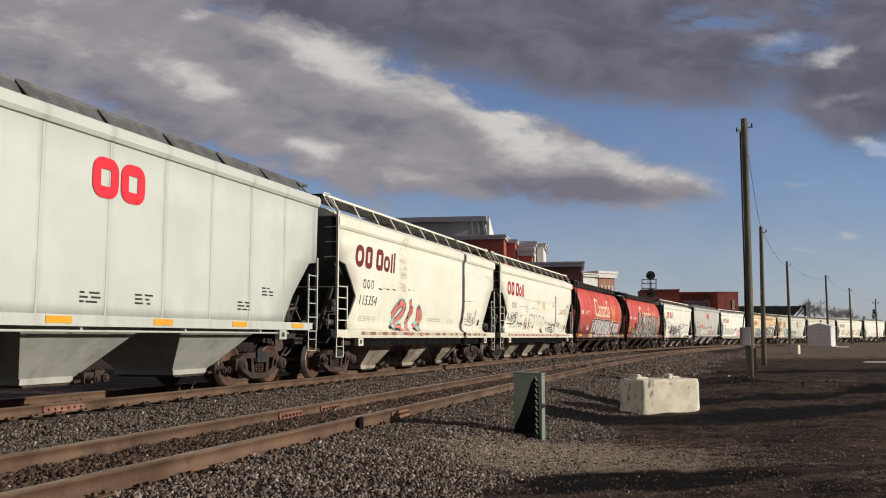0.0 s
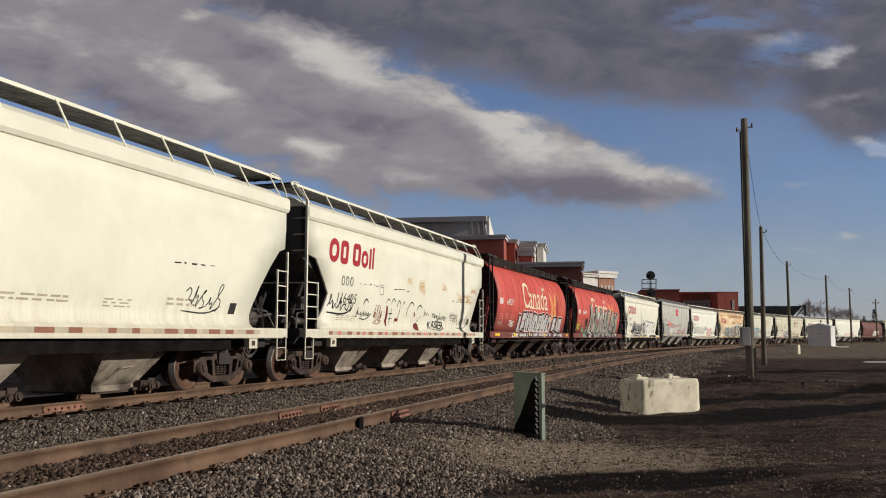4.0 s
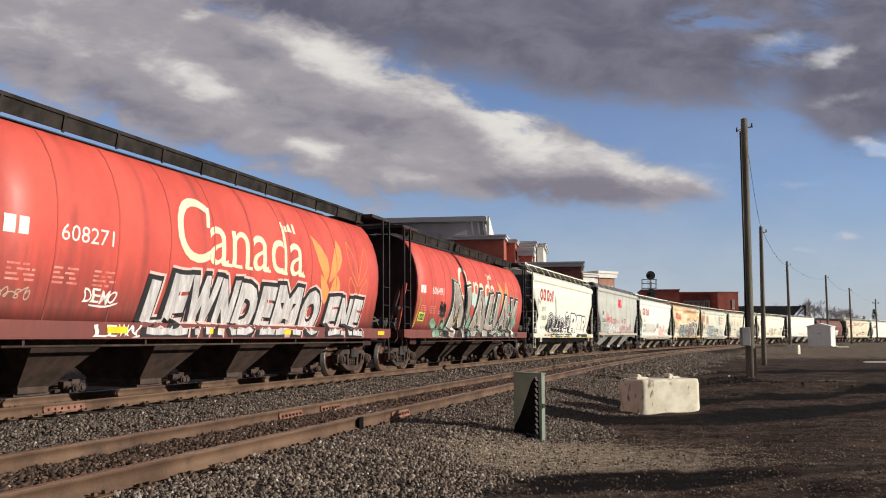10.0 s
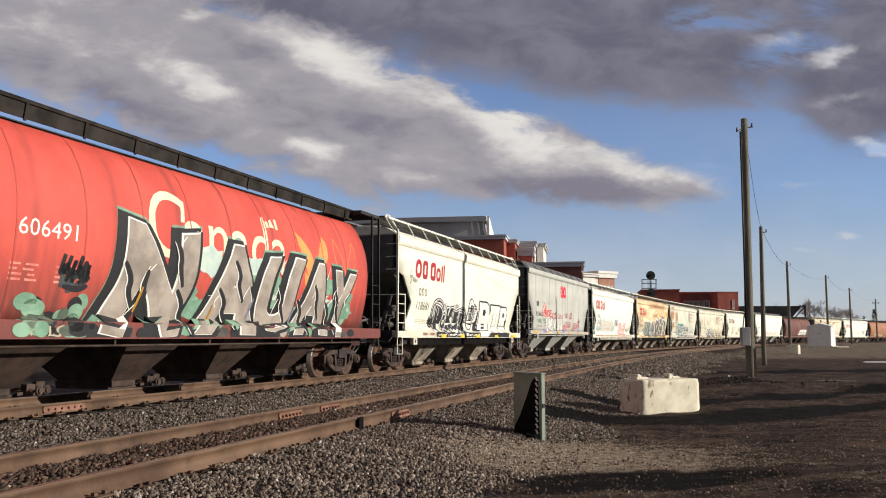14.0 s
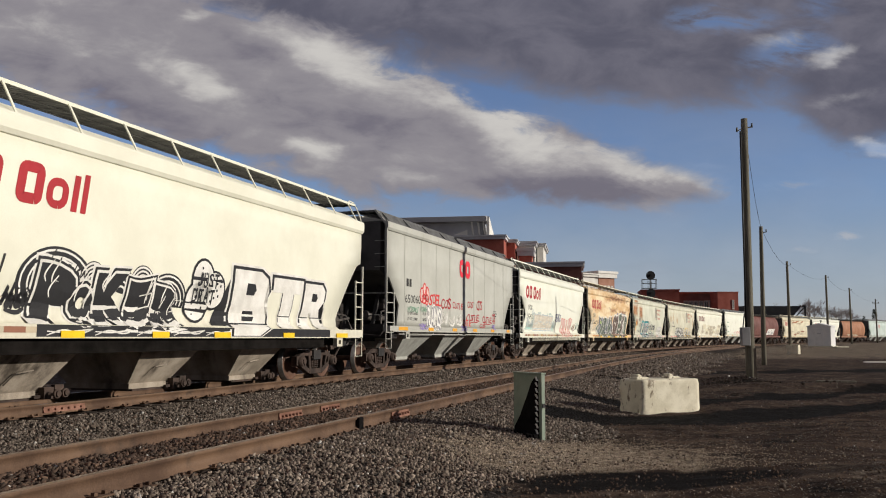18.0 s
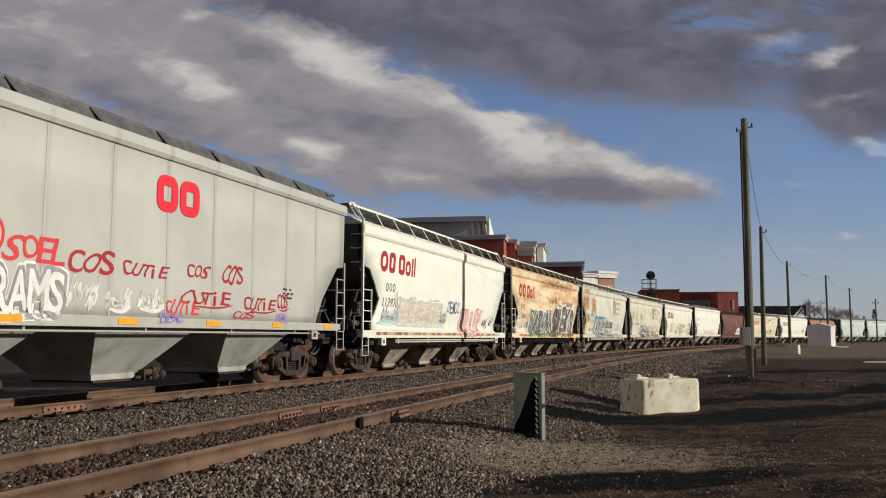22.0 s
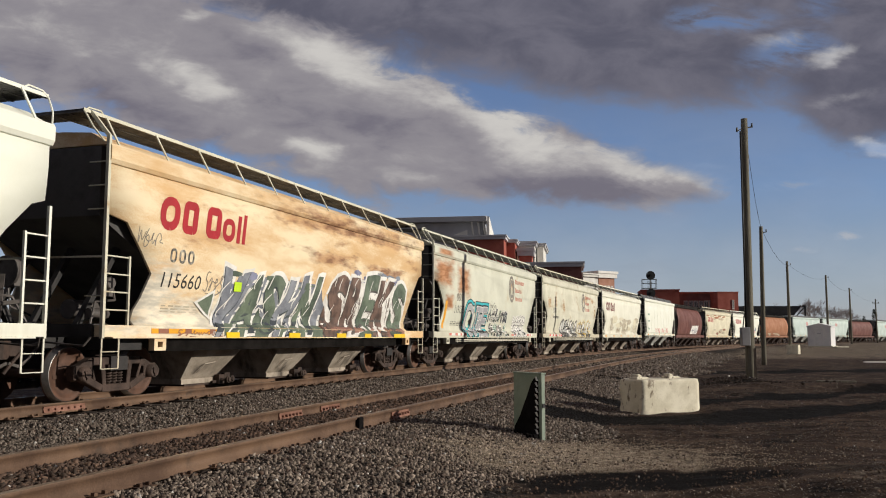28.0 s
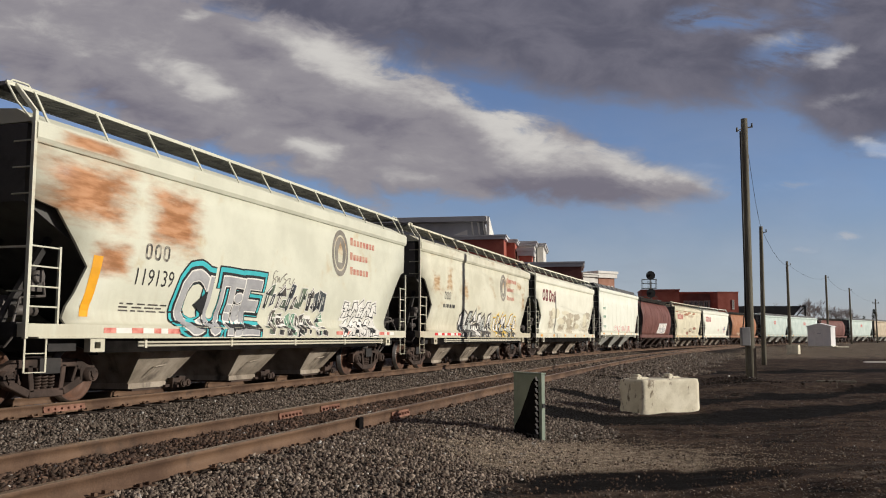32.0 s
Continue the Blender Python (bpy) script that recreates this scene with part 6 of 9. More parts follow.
def burner(car, kind, x0, x1, z0, z1, n, line, fills, seed, halo=None, lean=0.3, edge=0.045, glow=0.07, gleam=None, deep=None, drop=0.0):
    """A dense sprayed piece: leaning, locked blocks with a clear outline, a cloud behind, and strokes of shine and shade."""
    r = random.Random(seed)
    mats = [line] + list(fills) + [gleam or line, deep or line] + ([halo] if halo else [])
    nf = len(fills)
    stepw, last = (x1 - x0) / n, -1
    H = z1 - z0
    for i in range(n):
        bm = bmesh.new()
        pick = r.choice([j for j in range(len(FORMS)) if j != last])
        last = pick
        a, w = x0 + stepw * i - 0.05 * stepw, stepw * r.uniform(1.08, 1.28)
        lo, hi = z0 + r.uniform(-0.04, 0.05) * H, z1 - r.uniform(0.0, 0.16) * H
        bend = r.uniform(-0.08, 0.08)

        def at(px, pz):
            return (a + w * (px * 0.92 + bend * math.sin(pz * 5)) + lean * (pz - 0.3) * H * 0.5, lo + (hi - lo) * pz)
        polys = [[at(px + r.uniform(-0.09, 0.09), pz + r.uniform(-0.07, 0.07)) for px, pz in f] for f in FORMS[pick]]
        lift = 0.0075 + 0.006 * (i % 2)
        for k, p in enumerate(polys):
            if halo:
                patch(bm, kind, floored(kind, grown(p, edge + glow)), 0.0035 + 0.0002 * k + 0.0007 * (i % 3), nf + 3)
            if drop:
                patch(bm, kind, floored(kind, grown([(x + drop, z - drop * 0.5) for x, z in p], edge)), lift - 0.0012 + 0.0002 * k, nf + 2)
            patch(bm, kind, floored(kind, grown(p, edge)), lift + 0.0002 * k, 0)
            patch(bm, kind, floored(kind, p), lift + 0.0024 + 0.0002 * k, 1 + (i + (k if r.random() < 0.35 else 0)) % nf)
            if deep and r.random() < 0.8:
                q = [(x * 0.62 + p[0][0] * 0.38, z * 0.55 + p[0][1] * 0.45) for x, z in p]
                patch(bm, kind, floored(kind, q), lift + 0.0040 + 0.0002 * k, nf + 2)
            if gleam:
                (ax, az), (bx, bz) = p[-1], p[0]
                s0, s1 = r.uniform(0.08, 0.3), r.uniform(0.6, 0.92)
                ox = 0.06 * (1 if p[1][0] > p[0][0] else -1)
                ribbon(bm, kind, [(ax + (bx - ax) * s0 + ox, az + (bz - az) * s0), (ax + (bx - ax) * s1 + ox, az + (bz - az) * s1)], 0.035, lift + 0.0052 + 0.0002 * k, nf + 1, True)
        mark("graffiti_shape", bm, car, mats)


def rounded(pts):
    """The same line with its corners swung round."""
    for _ in range(2):
        out = [pts[0]]
        for (xa, za), (xb, zb) in zip(pts, pts[1:]):
            out += [(xa * 0.75 + xb * 0.25, za * 0.75 + zb * 0.25), (xa * 0.25 + xb * 0.75, za * 0.25 + zb * 0.75)]
        pts = out + [pts[-1]]
    return pts


STROKES = (
    [(0.0, 0.9), (0.2, 0.0), (0.5, 0.8), (0.8, 0.05), (1.2, 0.7)], [(0.9, 0.9), (0.3, 1.0), (0.1, 0.5), (0.8, 0.45), (0.7, 0.0), (0.0, 0.05)],
    [(-0.2, 0.5), (0.3, 1.0), (0.5, 0.2), (0.1, 0.0), (0.6, 0.6), (1.3, 0.4)], [(0.0, 0.3), (0.6, 0.9), (0.2, 0.9), (0.5, 0.1), (0.9, 0.7), (1.1, 0.0)],
    [(0.5, 1.2), (0.05, 0.6), (0.3, -0.2), (0.9, 0.2), (0.7, 0.8), (0.2, 0.4)], [(-0.1, 0.6), (0.4, 0.75), (0.9, 0.6), (0.5, 0.3), (1.2, 0.25)], [(0.05, 0.0), (0.3, 1.2), (0.25, 0.3), (0.7, 0.7), (0.6, -0.1), (1.1, 0.5)])


def scrawl(car, kind, x0, x1, z0, z1, colour, seed, loops=6, width=0.035):
    """A thin tag: quick, uneven, leaning strokes, some joined, and a long tail."""
    r = random.Random(seed)
    bm = bmesh.new()
    n = max(3, loops + r.choice((-1, 0, 0, 1)))
    sp = (x1 - x0) / n
    pts = []
    for i in range(n):
        g = r.choice(STROKES)
        h = r.uniform(0.55, 1.0) if i else 1.0
        w = sp * r.uniform(0.7, 1.25)
        q = [(x0 + sp * i + w * px * 0.85 + 0.22 * (z1 - z0) * pz * h, z0 + (z1 - z0) * (0.12 + 0.85 * pz * h + r.uniform(-0.08, 0.08))) for px, pz in g]
        if pts and r.random() < 0.65:
            pts += q
        else:
            if pts:
                ribbon(bm, kind, rounded(pts), width * r.uniform(0.6, 0.85), 0.0065)
            pts = q
    ribbon(bm, kind, rounded(pts), width * 0.75, 0.0065)
    if r.random() < 0.55:
        zz = z0 + r.uniform(-0.05, 0.1) * (z1 - z0)
        ribbon(bm, kind, rounded([(x0 + r.uniform(0, 0.3) * (x1 - x0), zz), (x0 + 0.7 * (x1 - x0), zz - 0.05), (x1, zz + r.uniform(0, 0.3) * (z1 - z0))]), width, 0.0068, 0, True)
    return mark("tag", bm, car, [colour], "thin spray-painted tag")


def cloud_patch(car, kind, x0, x1, z0, z1, colours, seed, n=14):
    """Soft-edged fill of faded paint, as overlapping ragged blots."""
    r = random.Random(seed)
    for i in range(n):
        bm = bmesh.new()
        cx, cz = r.uniform(x0, x1), r.uniform(z0, z1)
        rx, rz = (x1 - x0) * r.uniform(0.05, 0.11), (z1 - z0) * r.uniform(0.15, 0.32)
        out = []
        for a in range(26):
            q = r.uniform(0.72, 1.05)
            out.append((cx + rx * q * math.cos(a * math.tau / 26), max(cz + rz * q * math.sin(a * math.tau / 26), KINDS[kind]["sill"][1] + 0.02)))
        patch(bm, kind, out, 0.0042 + 0.0002 * i, 0)
        mark("faded_paint", bm, car, [colours[i % len(colours)]])


def block_emblem(car, kind, x0, z0, s=1.0, colour="bright_red"):
    """Red emblem of two squared, hollow blocks."""
    bm = bmesh.new()
    for a in (0.0, 0.66):
        hollow(bm, kind, x0 + a * s, x0 + (a + 0.60) * s, z0, z0 + 0.64 * s, 0.185 * s, 0.0, 0.016, 0.28)
    return mark("emblem", bm, car, [colour], "red block emblem")


def leaf(bm, kind, x, z, w, h, lean, mi):
    out = [(x + lean * t * h + w * math.sin(math.pi * t) ** 0.8, z + h * t) for t in (0, 0.15, 0.35, 0.55, 0.75, 0.9, 1.0)]
    back = [(x + lean * t * h - w * 0.25 * math.sin(math.pi * t), z + h * t) for t in (0.9, 0.7, 0.45, 0.2)]
    patch(bm, kind, out + back, 0.005, mi)


def grain_car_marks(car, num):
    kind = "B"
    bm = bmesh.new()
    words(bm, kind, "C", -2.46, -1.36, 2.50, 3.76, 0.005)
    words(bm, kind, "anada", -1.40, 2.60, 2.50, 3.66, 0.005)
    for dx, h in ((1.62, 0.22), (1.80, 0.14), (2.22, 0.24)):
        patch(bm, kind, [(dx, 3.52), (dx + 0.11, 3.52), (dx + 0.11, 3.52 + h), (dx, 3.52 + h)], 0.005)
    patch(bm, kind, [(1.95, 3.54), (2.16, 3.54), (2.08, 3.74), (1.98, 3.70)], 0.005)
    for a, b, z in ((-0.86, -0.56, 2.50), (-0.46, -0.16, 2.50), (-0.02, 0.26, 2.50), (0.80, 1.04, 2.50), (1.56, 1.82, 2.50), (2.42, 2.70, 2.50)):
        patch(bm, kind, [(a, z), (b, z), (b - 0.03, z + 0.07), (a + 0.03, z + 0.07)], 0.0055)
    patch(bm, kind, [(-1.50, 3.22), (-1.38, 3.22), (-1.30, 3.64), (-1.42, 3.64)], 0.0055)
    mark("lettering", bm, car, ["lettering_cream"], "large cream lettering")
    bm = bmesh.new()
    for q in ((3.85, 2.45, 0.46, 1.15, -0.62), (4.02, 2.45, 0.46, 1.18, 0.52), (3.90, 1.90, 0.36, 0.75, -0.50), (4.06, 1.90, 0.44, 0.80, 0.50)):
        grain = bmesh.new()
        leaf(grain, kind, *q, 0)
        mark("wheat_leaf", grain, car, ["wheat_orange"], "orange wheat leaf")
    for side in (-1, 1):
        for z, tall, wide in ((2.45, 1.20, 0.62), (1.90, 0.80, 0.55)):
            for bulge in (0.30, -0.16):
                ribbon(bm, kind, [(5.9 + side * (wide * t + bulge * math.sin(math.pi * t)), z + tall * t) for t in (0, 0.15, 0.3, 0.5, 0.7, 0.85, 1.0)], 0.028, 0.005, 0)
    ribbon(bm, kind, [(5.9, 1.7), (5.9, 2.5)], 0.03, 0.005, 0)
    mark("wheat_emblem", bm, car, ["wheat_orange"], "orange wheat emblem")
    number(car, kind, num, -5.42, -4.22, 2.56, 2.82, "lettering_white")
    bm = bmesh.new()
    patch(bm, kind, [(-6.55, 2.56), (-6.33, 2.56), (-6.33, 2.82), (-6.55, 2.82)], 0.005), patch(bm, kind, [(-6.27, 2.56), (-6.08, 2.56), (-6.08, 2.82), (-6.27, 2.82)], 0.005)
    mark("owner_mark", bm, car, ["lettering_white"])
    for x in (-6.4, -5.5, -4.6):
        small_print(car, kind, x, x + 0.55, 1.85, 2.15, 4, int(x * 10) + 90, "lettering_pale_red")


def rail_car_marks(car, num, colour, seed, mark_colour="lettering_black", x=-5.78, far_end=True):
    emblem_word(car, "A", x, 3.03, colour)
    rings(car, "A", -5.45, -4.62, 2.45, 2.72, mark_colour)
    number(car, "A", num, -5.62, -4.38, 1.98, 2.26, mark_colour, 0.18)
    small_print(car, "A", -5.5, -4.3, 1.50, 1.66, 3, seed, "spray_dirty")
    if not far_end:
        return
    small_print(car, "A", 4.1, 5.0, 1.62, 1.80, 2, seed + 1, "spray_dirty")
    bm = bmesh.new()
    patch(bm, "A", [(6.25, 1.55), (6.5, 1.55), (6.5, 1.78), (6.25, 1.78)], 0.005)
    mark("data_plate", bm, car, ["lettering_black"])


STRIPE = ["spray_brown", "spray_dirty", "spray_brown", "tan_paint", "spray_dirty"]



def amber_strips(car, spans):
    """Amber reflectors on the side sill, each from x to x."""
    for a, b in spans:
        wide = round(b - a, 2)
        placed("reflector", cached(("reflector", wide), lambda: reflector_mesh(wide)), car, Matrix.Translation(((a + b) / 2, -1.588, 1.115)), M["reflector_bright"])


# car by car
c = cars[0]
block_emblem(c, "C", 0.44, 3.36, 1.06)
for x, z in ((0.26, 1.58), (1.62, 1.60), (4.95, 1.60), (5.95, 1.95)):
    small_print(c, "C", x, x + 0.5, z, z + 0.22, 3, int(x * 7))
c = cars[1]
rail_car_marks(c, "115354", "lettering_maroon", 11, x=-6.00)
stripe(c, "A", -6.3, 6.6, STRIPE, 3)
for pts in ([(-3.1, 1.72), (-2.62, 2.10), (-2.25, 2.16), (-2.05, 1.98), (-2.55, 1.62), (-3.2, 1.38), (-2.2, 1.36)], [(-1.80, 1.12), (-1.72, 1.70), (-1.34, 2.0), (-1.62, 1.88)], [(-1.68, 2.10), (-1.48, 2.20)], [(-1.2, 1.37), (-0.70, 1.48), (-0.42, 1.70), (-0.78, 2.02), (-0.88, 1.98), (-0.72, 1.42), (-0.72, 1.10)]):
    bm = bmesh.new()
    for width, lift, mi in ((0.33, 0.004, 0), (0.25, 0.006, 1), (0.195, 0.009, 2)):
        ribbon(bm, "A", rounded(pts), width, lift, mi)
    for x, z in pts[1:-1:2]:
        ribbon(bm, "A", [(x - 0.05, z - 0.06), (x + 0.05, z + 0.05)], 0.07, 0.0115, 1)
    mark("graffiti_shape", bm, c, ["spray_aqua", "spray_black", "spray_pink"], "pink graffiti with an aqua halo")
scuffs(c, "A", ((-4.3, -3.0, 2.52), (-2.3, -1.2, 2.56), (4.2, 5.6, 2.48)), 22)
small_print(c, "A", 0.2, 1.6, 1.58, 1.72, 2, 23, "spray_dirty"), small_print(c, "A", 2.4, 3.1, 1.55, 1.72, 3, 24, "spray_dirty")

scrawl(c, "A", 4.6, 5.9, 1.55, 2.15, "spray_black", 5, 5, 0.03)
c = cars[2]
rail_car_marks(c, "116425", "lettering_red", 12, x=-6.21)
stripe(c, "A", -6.6, 6.6, ["spray_brown", "spray_dirty", "lettering_pale_red", "spray_dirty", "spray_brown", "tan_paint"], 4)
scrawl(c, "A", -6.2, -4.6, 1.70, 2.25, "spray_black", 6, 6, 0.05)
for i, (x, z, w, h) in enumerate(((-2.05, 2.10, 0.30, 0.16), (-1.62, 2.08, 0.32, 0.22), (-1.15, 2.02, 0.28, 0.25), (-0.72, 2.06, 0.20, 0.16), (-0.05, 2.0, 0.55, 0.26), (0.75, 1.95, 0.50, 0.24), (-1.2, 1.50, 0.34, 0.16), (-3.7, 2.0, 0.35, 0.2))):
    bm = bmesh.new()
    ribbon(bm, "A", [(x + w * (-0.5 + t / 8), z + h * math.sin(math.pi * (0.15 + 0.75 * t / 8)) - 0.5 * h * (1 - t / 8)) for t in range(9)], 0.045, 0.0055, 0, True)
    mark("tag", bm, c, ["lettering_black" if i % 3 else "spray_brown"], "worn arc of a graffiti outline")
for pts, w in (([(-2.10, 2.02), (-2.02, 1.40)], 0.16), ([(-1.35, 1.62), (-1.05, 1.60)], 0.10), ([(0.35, 1.40), (0.78, 1.42)], 0.26), ([(0.28, 1.88), (0.36, 1.74)], 0.10)):
    bm = bmesh.new()
    ribbon(bm, "A", pts, w, 0.0058, 0, True)
    mark("graffiti_stroke", bm, c, ["lettering_maroon"])
for x0_, z0_, x1_, z1_ in ((-1.95, 1.78, -1.62, 1.80), (-1.85, 1.62, -1.55, 1.64), (-1.72, 1.95, -1.78, 1.45), (-1.0, 2.05, -1.12, 1.62), (0.95, 1.8, 0.62, 1.55), (-0.35, 2.0, -0.42, 1.7)):
    bm = bmesh.new()
    ribbon(bm, "A", [(x0_, z0_), (x1_, z1_)], 0.03, 0.0055, 0, True)
    mark("graffiti_stroke", bm, c, ["lettering_black"])
for i, (a, b, lo, hi, col) in enumerate(((-4.3, -3.3, 1.62, 1.88, "lettering_black"), (-3.1, -2.4, 1.45, 2.1, "spray_brown"), (1.2, 1.75, 1.75, 2.0, "spray_grey"), (2.0, 2.7, 1.65, 1.98, "lettering_black"), (2.75, 3.6, 1.62, 1.92, "lettering_black"), (4.0, 5.0, 1.78, 2.0, "spray_grey"), (4.4, 6.4, 1.42, 1.98, "spray_grey"))):
    scrawl(c, "A", a, b, lo, hi, col, 30 + i, 5, 0.03)
tag_text(c, "A", "KASER", 1.75, 3.45, 1.37, 1.66, "spray_black", 41)
bm = bmesh.new()
hollow(bm, "A", -2.75, -2.45, 2.32, 2.62, 0.02, 0.0, 0.005, 0.05)
mark("data_panel", bm, c, ["spray_grey"])
scuffs(c, "A", ((-4.2, -2.4, 2.56), (-1.6, -0.4, 2.55), (4.2, 6.4, 2.42)), 43)
c = cars[3]
grain_car_marks(c, "608271")
cuts = (("L", -3.25, -2.55, 2.10), ("E", -2.62, -1.95, 2.26), ("W", -2.02, -0.95, 2.26), ("N", -1.0, -0.25, 2.25), ("D", -0.28, 0.62, 2.20), ("E", 0.64, 1.36, 2.20), ("M", 1.36, 2.62, 2.26), ("O", 2.66, 3.70, 2.22), ("E", 4.05, 4.80, 2.13), ("N", 4.82, 5.60, 2.12), ("E", 5.62, 6.30, 2.11))
lettered_piece(c, "B", [(ch, a + 0.06, b - 0.01, 1.12, hi) for ch, a, b, hi in cuts], ((0.15, 0.125, 0.0, 0.02, ["spray_pale_pink"]), (0.135, 0.105, -0.04, -0.01, ["spray_black"]), (0.075, 0.0, 0.0, 0.0, ["spray_silver"])), 53, 0.16, 0.02, "silver graffiti letter with black outline")
tag_text(c, "B", "DEMO", -4.75, -3.95, 1.62, 1.88, "lettering_white", 54)
tag_text(c, "B", "LEWN", -4.55, -3.45, 1.08, 1.30, "lettering_white", 55)
scrawl(c, "B", -6.6, -5.8, 1.60, 1.85, "spray_dirty", 56, 5, 0.02)
c = cars[4]
grain_car_marks(c, "606491")
cloud_patch(c, "B", -2.2, 6.5, 1.55, 2.65, ["spray_green", "spray_pale_teal", "spray_green"], 61, 24)
rnd = random.Random(66)
discs(c, "B", [(-5.3 + 1.5 * rnd.random() ** 0.8, 1.12 + 0.8 * rnd.random() * (0.3 + 0.7 * k / 26), rnd.uniform(0.12, 0.24), rnd.uniform(0.08, 0.15)) for k in range(26)], ["spray_green", "spray_moss", "spray_black", "spray_green", "spray_black"])
discs(c, "B", [(-4.6 + 0.42 * k, 1.16 + rnd.uniform(-0.04, 0.04), rnd.uniform(0.12, 0.26), rnd.uniform(0.08, 0.13)) for k in range(27)], ["spray_black", "spray_green", "spray_black", "spray_taupe", "spray_soot", "spray_black", "spray_green"])
lettered_piece(c, "B", (("N", -3.25, -1.15, 1.12, 3.02), ("A", -0.75, 1.55, 1.12, 2.98), ("U", 1.55, 3.25, 1.12, 2.92), ("A", 3.30, 5.10, 1.12, 2.86), ("Y", 5.05, 6.35, 1.12, 2.74)),
    ((0.13, 0.19, -0.13, -0.02, ["spray_green"]), (0.13, 0.16, -0.15, -0.04, ["spray_black"]), (0.10, 0.07, 0.02, -0.02, ["spray_black"]), (0.062, 0.022, -0.015, 0.012, ["lettering_white"]), (0.05, 0.0, 0.01, 0.0, ["spray_taupe"])), 62, 0.30, 0.07, "grey graffiti letter with black shade", "lettering_white")
for x, z, d in ((-2.95, 2.0, 0.3), (-2.3, 1.9, -0.5), (0.5, 2.3, 0.35), (2.4, 1.9, 0.4), (4.2, 2.0, 0.3), (-1.4, 1.6, 0.4), (0.0, 1.7, 0.5), (3.4, 1.6, 0.4), (5.4, 1.9, 0.35), (-1.55, 2.5, 0.2), (1.2, 1.8, 0.3), (4.9, 1.6, 0.4)):
    bm = bmesh.new()
    ribbon(bm, "B", rounded([(x - 0.1, z + 0.35), (x + d * 0.4, z + 0.05), (x + d * 0.2, z - 0.15), (x + d, z - 0.5)]), 0.15, 0.029, 0, True)
    ribbon(bm, "B", rounded([(x - 0.18, z + 0.33), (x + d * 0.4 - 0.09, z + 0.05), (x + d * 0.2 - 0.09, z - 0.15), (x + d - 0.08, z - 0.48)]), 0.03, 0.031, 1, True)
    mark("graffiti_stroke", bm, c, ["spray_black", "lettering_white"])
for x, z in ((-2.65, 1.75), (1.1, 1.7), (3.0, 1.6), (-0.4, 1.5)):
    bm = bmesh.new()
    ribbon(bm, "B", [(x, z - 0.25), (x + 0.16, z + 0.2)], 0.07, 0.033, 0, True)
    mark("graffiti_stroke", bm, c, ["old_gold" if x < 0 else "spray_steel"])
scrawl(c, "B", -4.55, -3.85, 1.85, 2.42, "spray_black", 64, 5, 0.10)
scrawl(c, "B", -4.5, -3.95, 1.75, 2.1, "spray_deep", 67, 4, 0.09)
bm = bmesh.new()
ribbon(bm, "B", [(-6.48, 2.40), (-6.62, 1.9), (-6.80, 1.40)], 0.12, 0.005)
mark("paint_bar", bm, c, ["old_gold"])
bm = bmesh.new()
patch(bm, "B", [(-6.55, 1.62), (-5.97, 1.60), (-5.92, 1.88), (-6.48, 1.92)], 0.005, 0)
patch(bm, "B", [(-6.49, 1.66), (-6.03, 1.645), (-5.99, 1.84), (-6.43, 1.87)], 0.0075, 1)
ribbon(bm, "B", [(-6.4, 1.84), (-6.36, 1.70), (-6.2, 1.78), (-6.08, 1.70), (-6.05, 1.82)], 0.035, 0.010, 0)
mark("sticker", bm, c, ["sticker_green", "spray_soot"], "bright green sticker")
tag_text(c, "B", "NBLS", -5.05, -4.4, 1.08, 1.26, "spray_dirty", 68)
c = cars[5]
rail_car_marks(c, "118681", "lettering_red", 15, far_end=False)
stripe(c, "A", -5.6, -3.9, STRIPE, 5)
scrawl(c, "A", -6.3, -5.5, 2.75, 3.25, "lettering_black", 71, 3, 0.025)
bm = bmesh.new()
patch(bm, "A", [(0.9, 1.30), (1.55, 2.30), (1.85, 2.35), (1.95, 1.30)], 0.0045, 0)
patch(bm, "A", [(-3.8, 1.06), (6.2, 1.06), (6.2, 1.26), (-3.8, 1.26)], 0.0045, 0)
mark("graffiti_ground", bm, c, ["spray_black"])
BLOCK_LETTERS = {
    "B": ([(0, 0), (0.7, 0), (0.95, 0.12), (1, 0.3), (0.86, 0.5), (0.96, 0.68), (0.9, 0.9), (0.7, 1), (0, 1)], [[(0.34, 0.2), (0.6, 0.2), (0.66, 0.29), (0.6, 0.38), (0.34, 0.38)], [(0.34, 0.62), (0.54, 0.62), (0.6, 0.71), (0.54, 0.8), (0.34, 0.8)]]),
    "T": ([(0, 0.7), (0.33, 0.7), (0.33, 0), (0.69, 0), (0.69, 0.7), (1, 0.7), (1, 1), (0, 1)], []),
    "R": ([(0, 0), (0.36, 0), (0.36, 0.34), (0.44, 0.34), (0.64, 0), (1, 0), (0.76, 0.42), (0.95, 0.6), (0.95, 0.86), (0.8, 1), (0, 1)], [[(0.36, 0.6), (0.58, 0.6), (0.62, 0.69), (0.56, 0.78), (0.36, 0.78)]]),
}


def flat_shape(bm, kind, outline, lift, mi):
    """As patch, for outlines with inward corners."""
    tmp = bmesh.new()
    f = tmp.faces.new([tmp.verts.new((x, 0, z)) for x, z in outline])
    bmesh.ops.triangulate(tmp, faces=[f], ngon_method="EAR_CLIP")
    z, hi = min(p[1] for p in outline) + 0.08, max(p[1] for p in outline)
    while z < hi:
        bmesh.ops.bisect_plane(tmp, geom=tmp.verts[:] + tmp.edges[:] + tmp.faces[:], plane_co=(0, 0, z), plane_no=(0, 0, 1))
        z += 0.08
    merge(bm, tmp, kind, lift, mi)


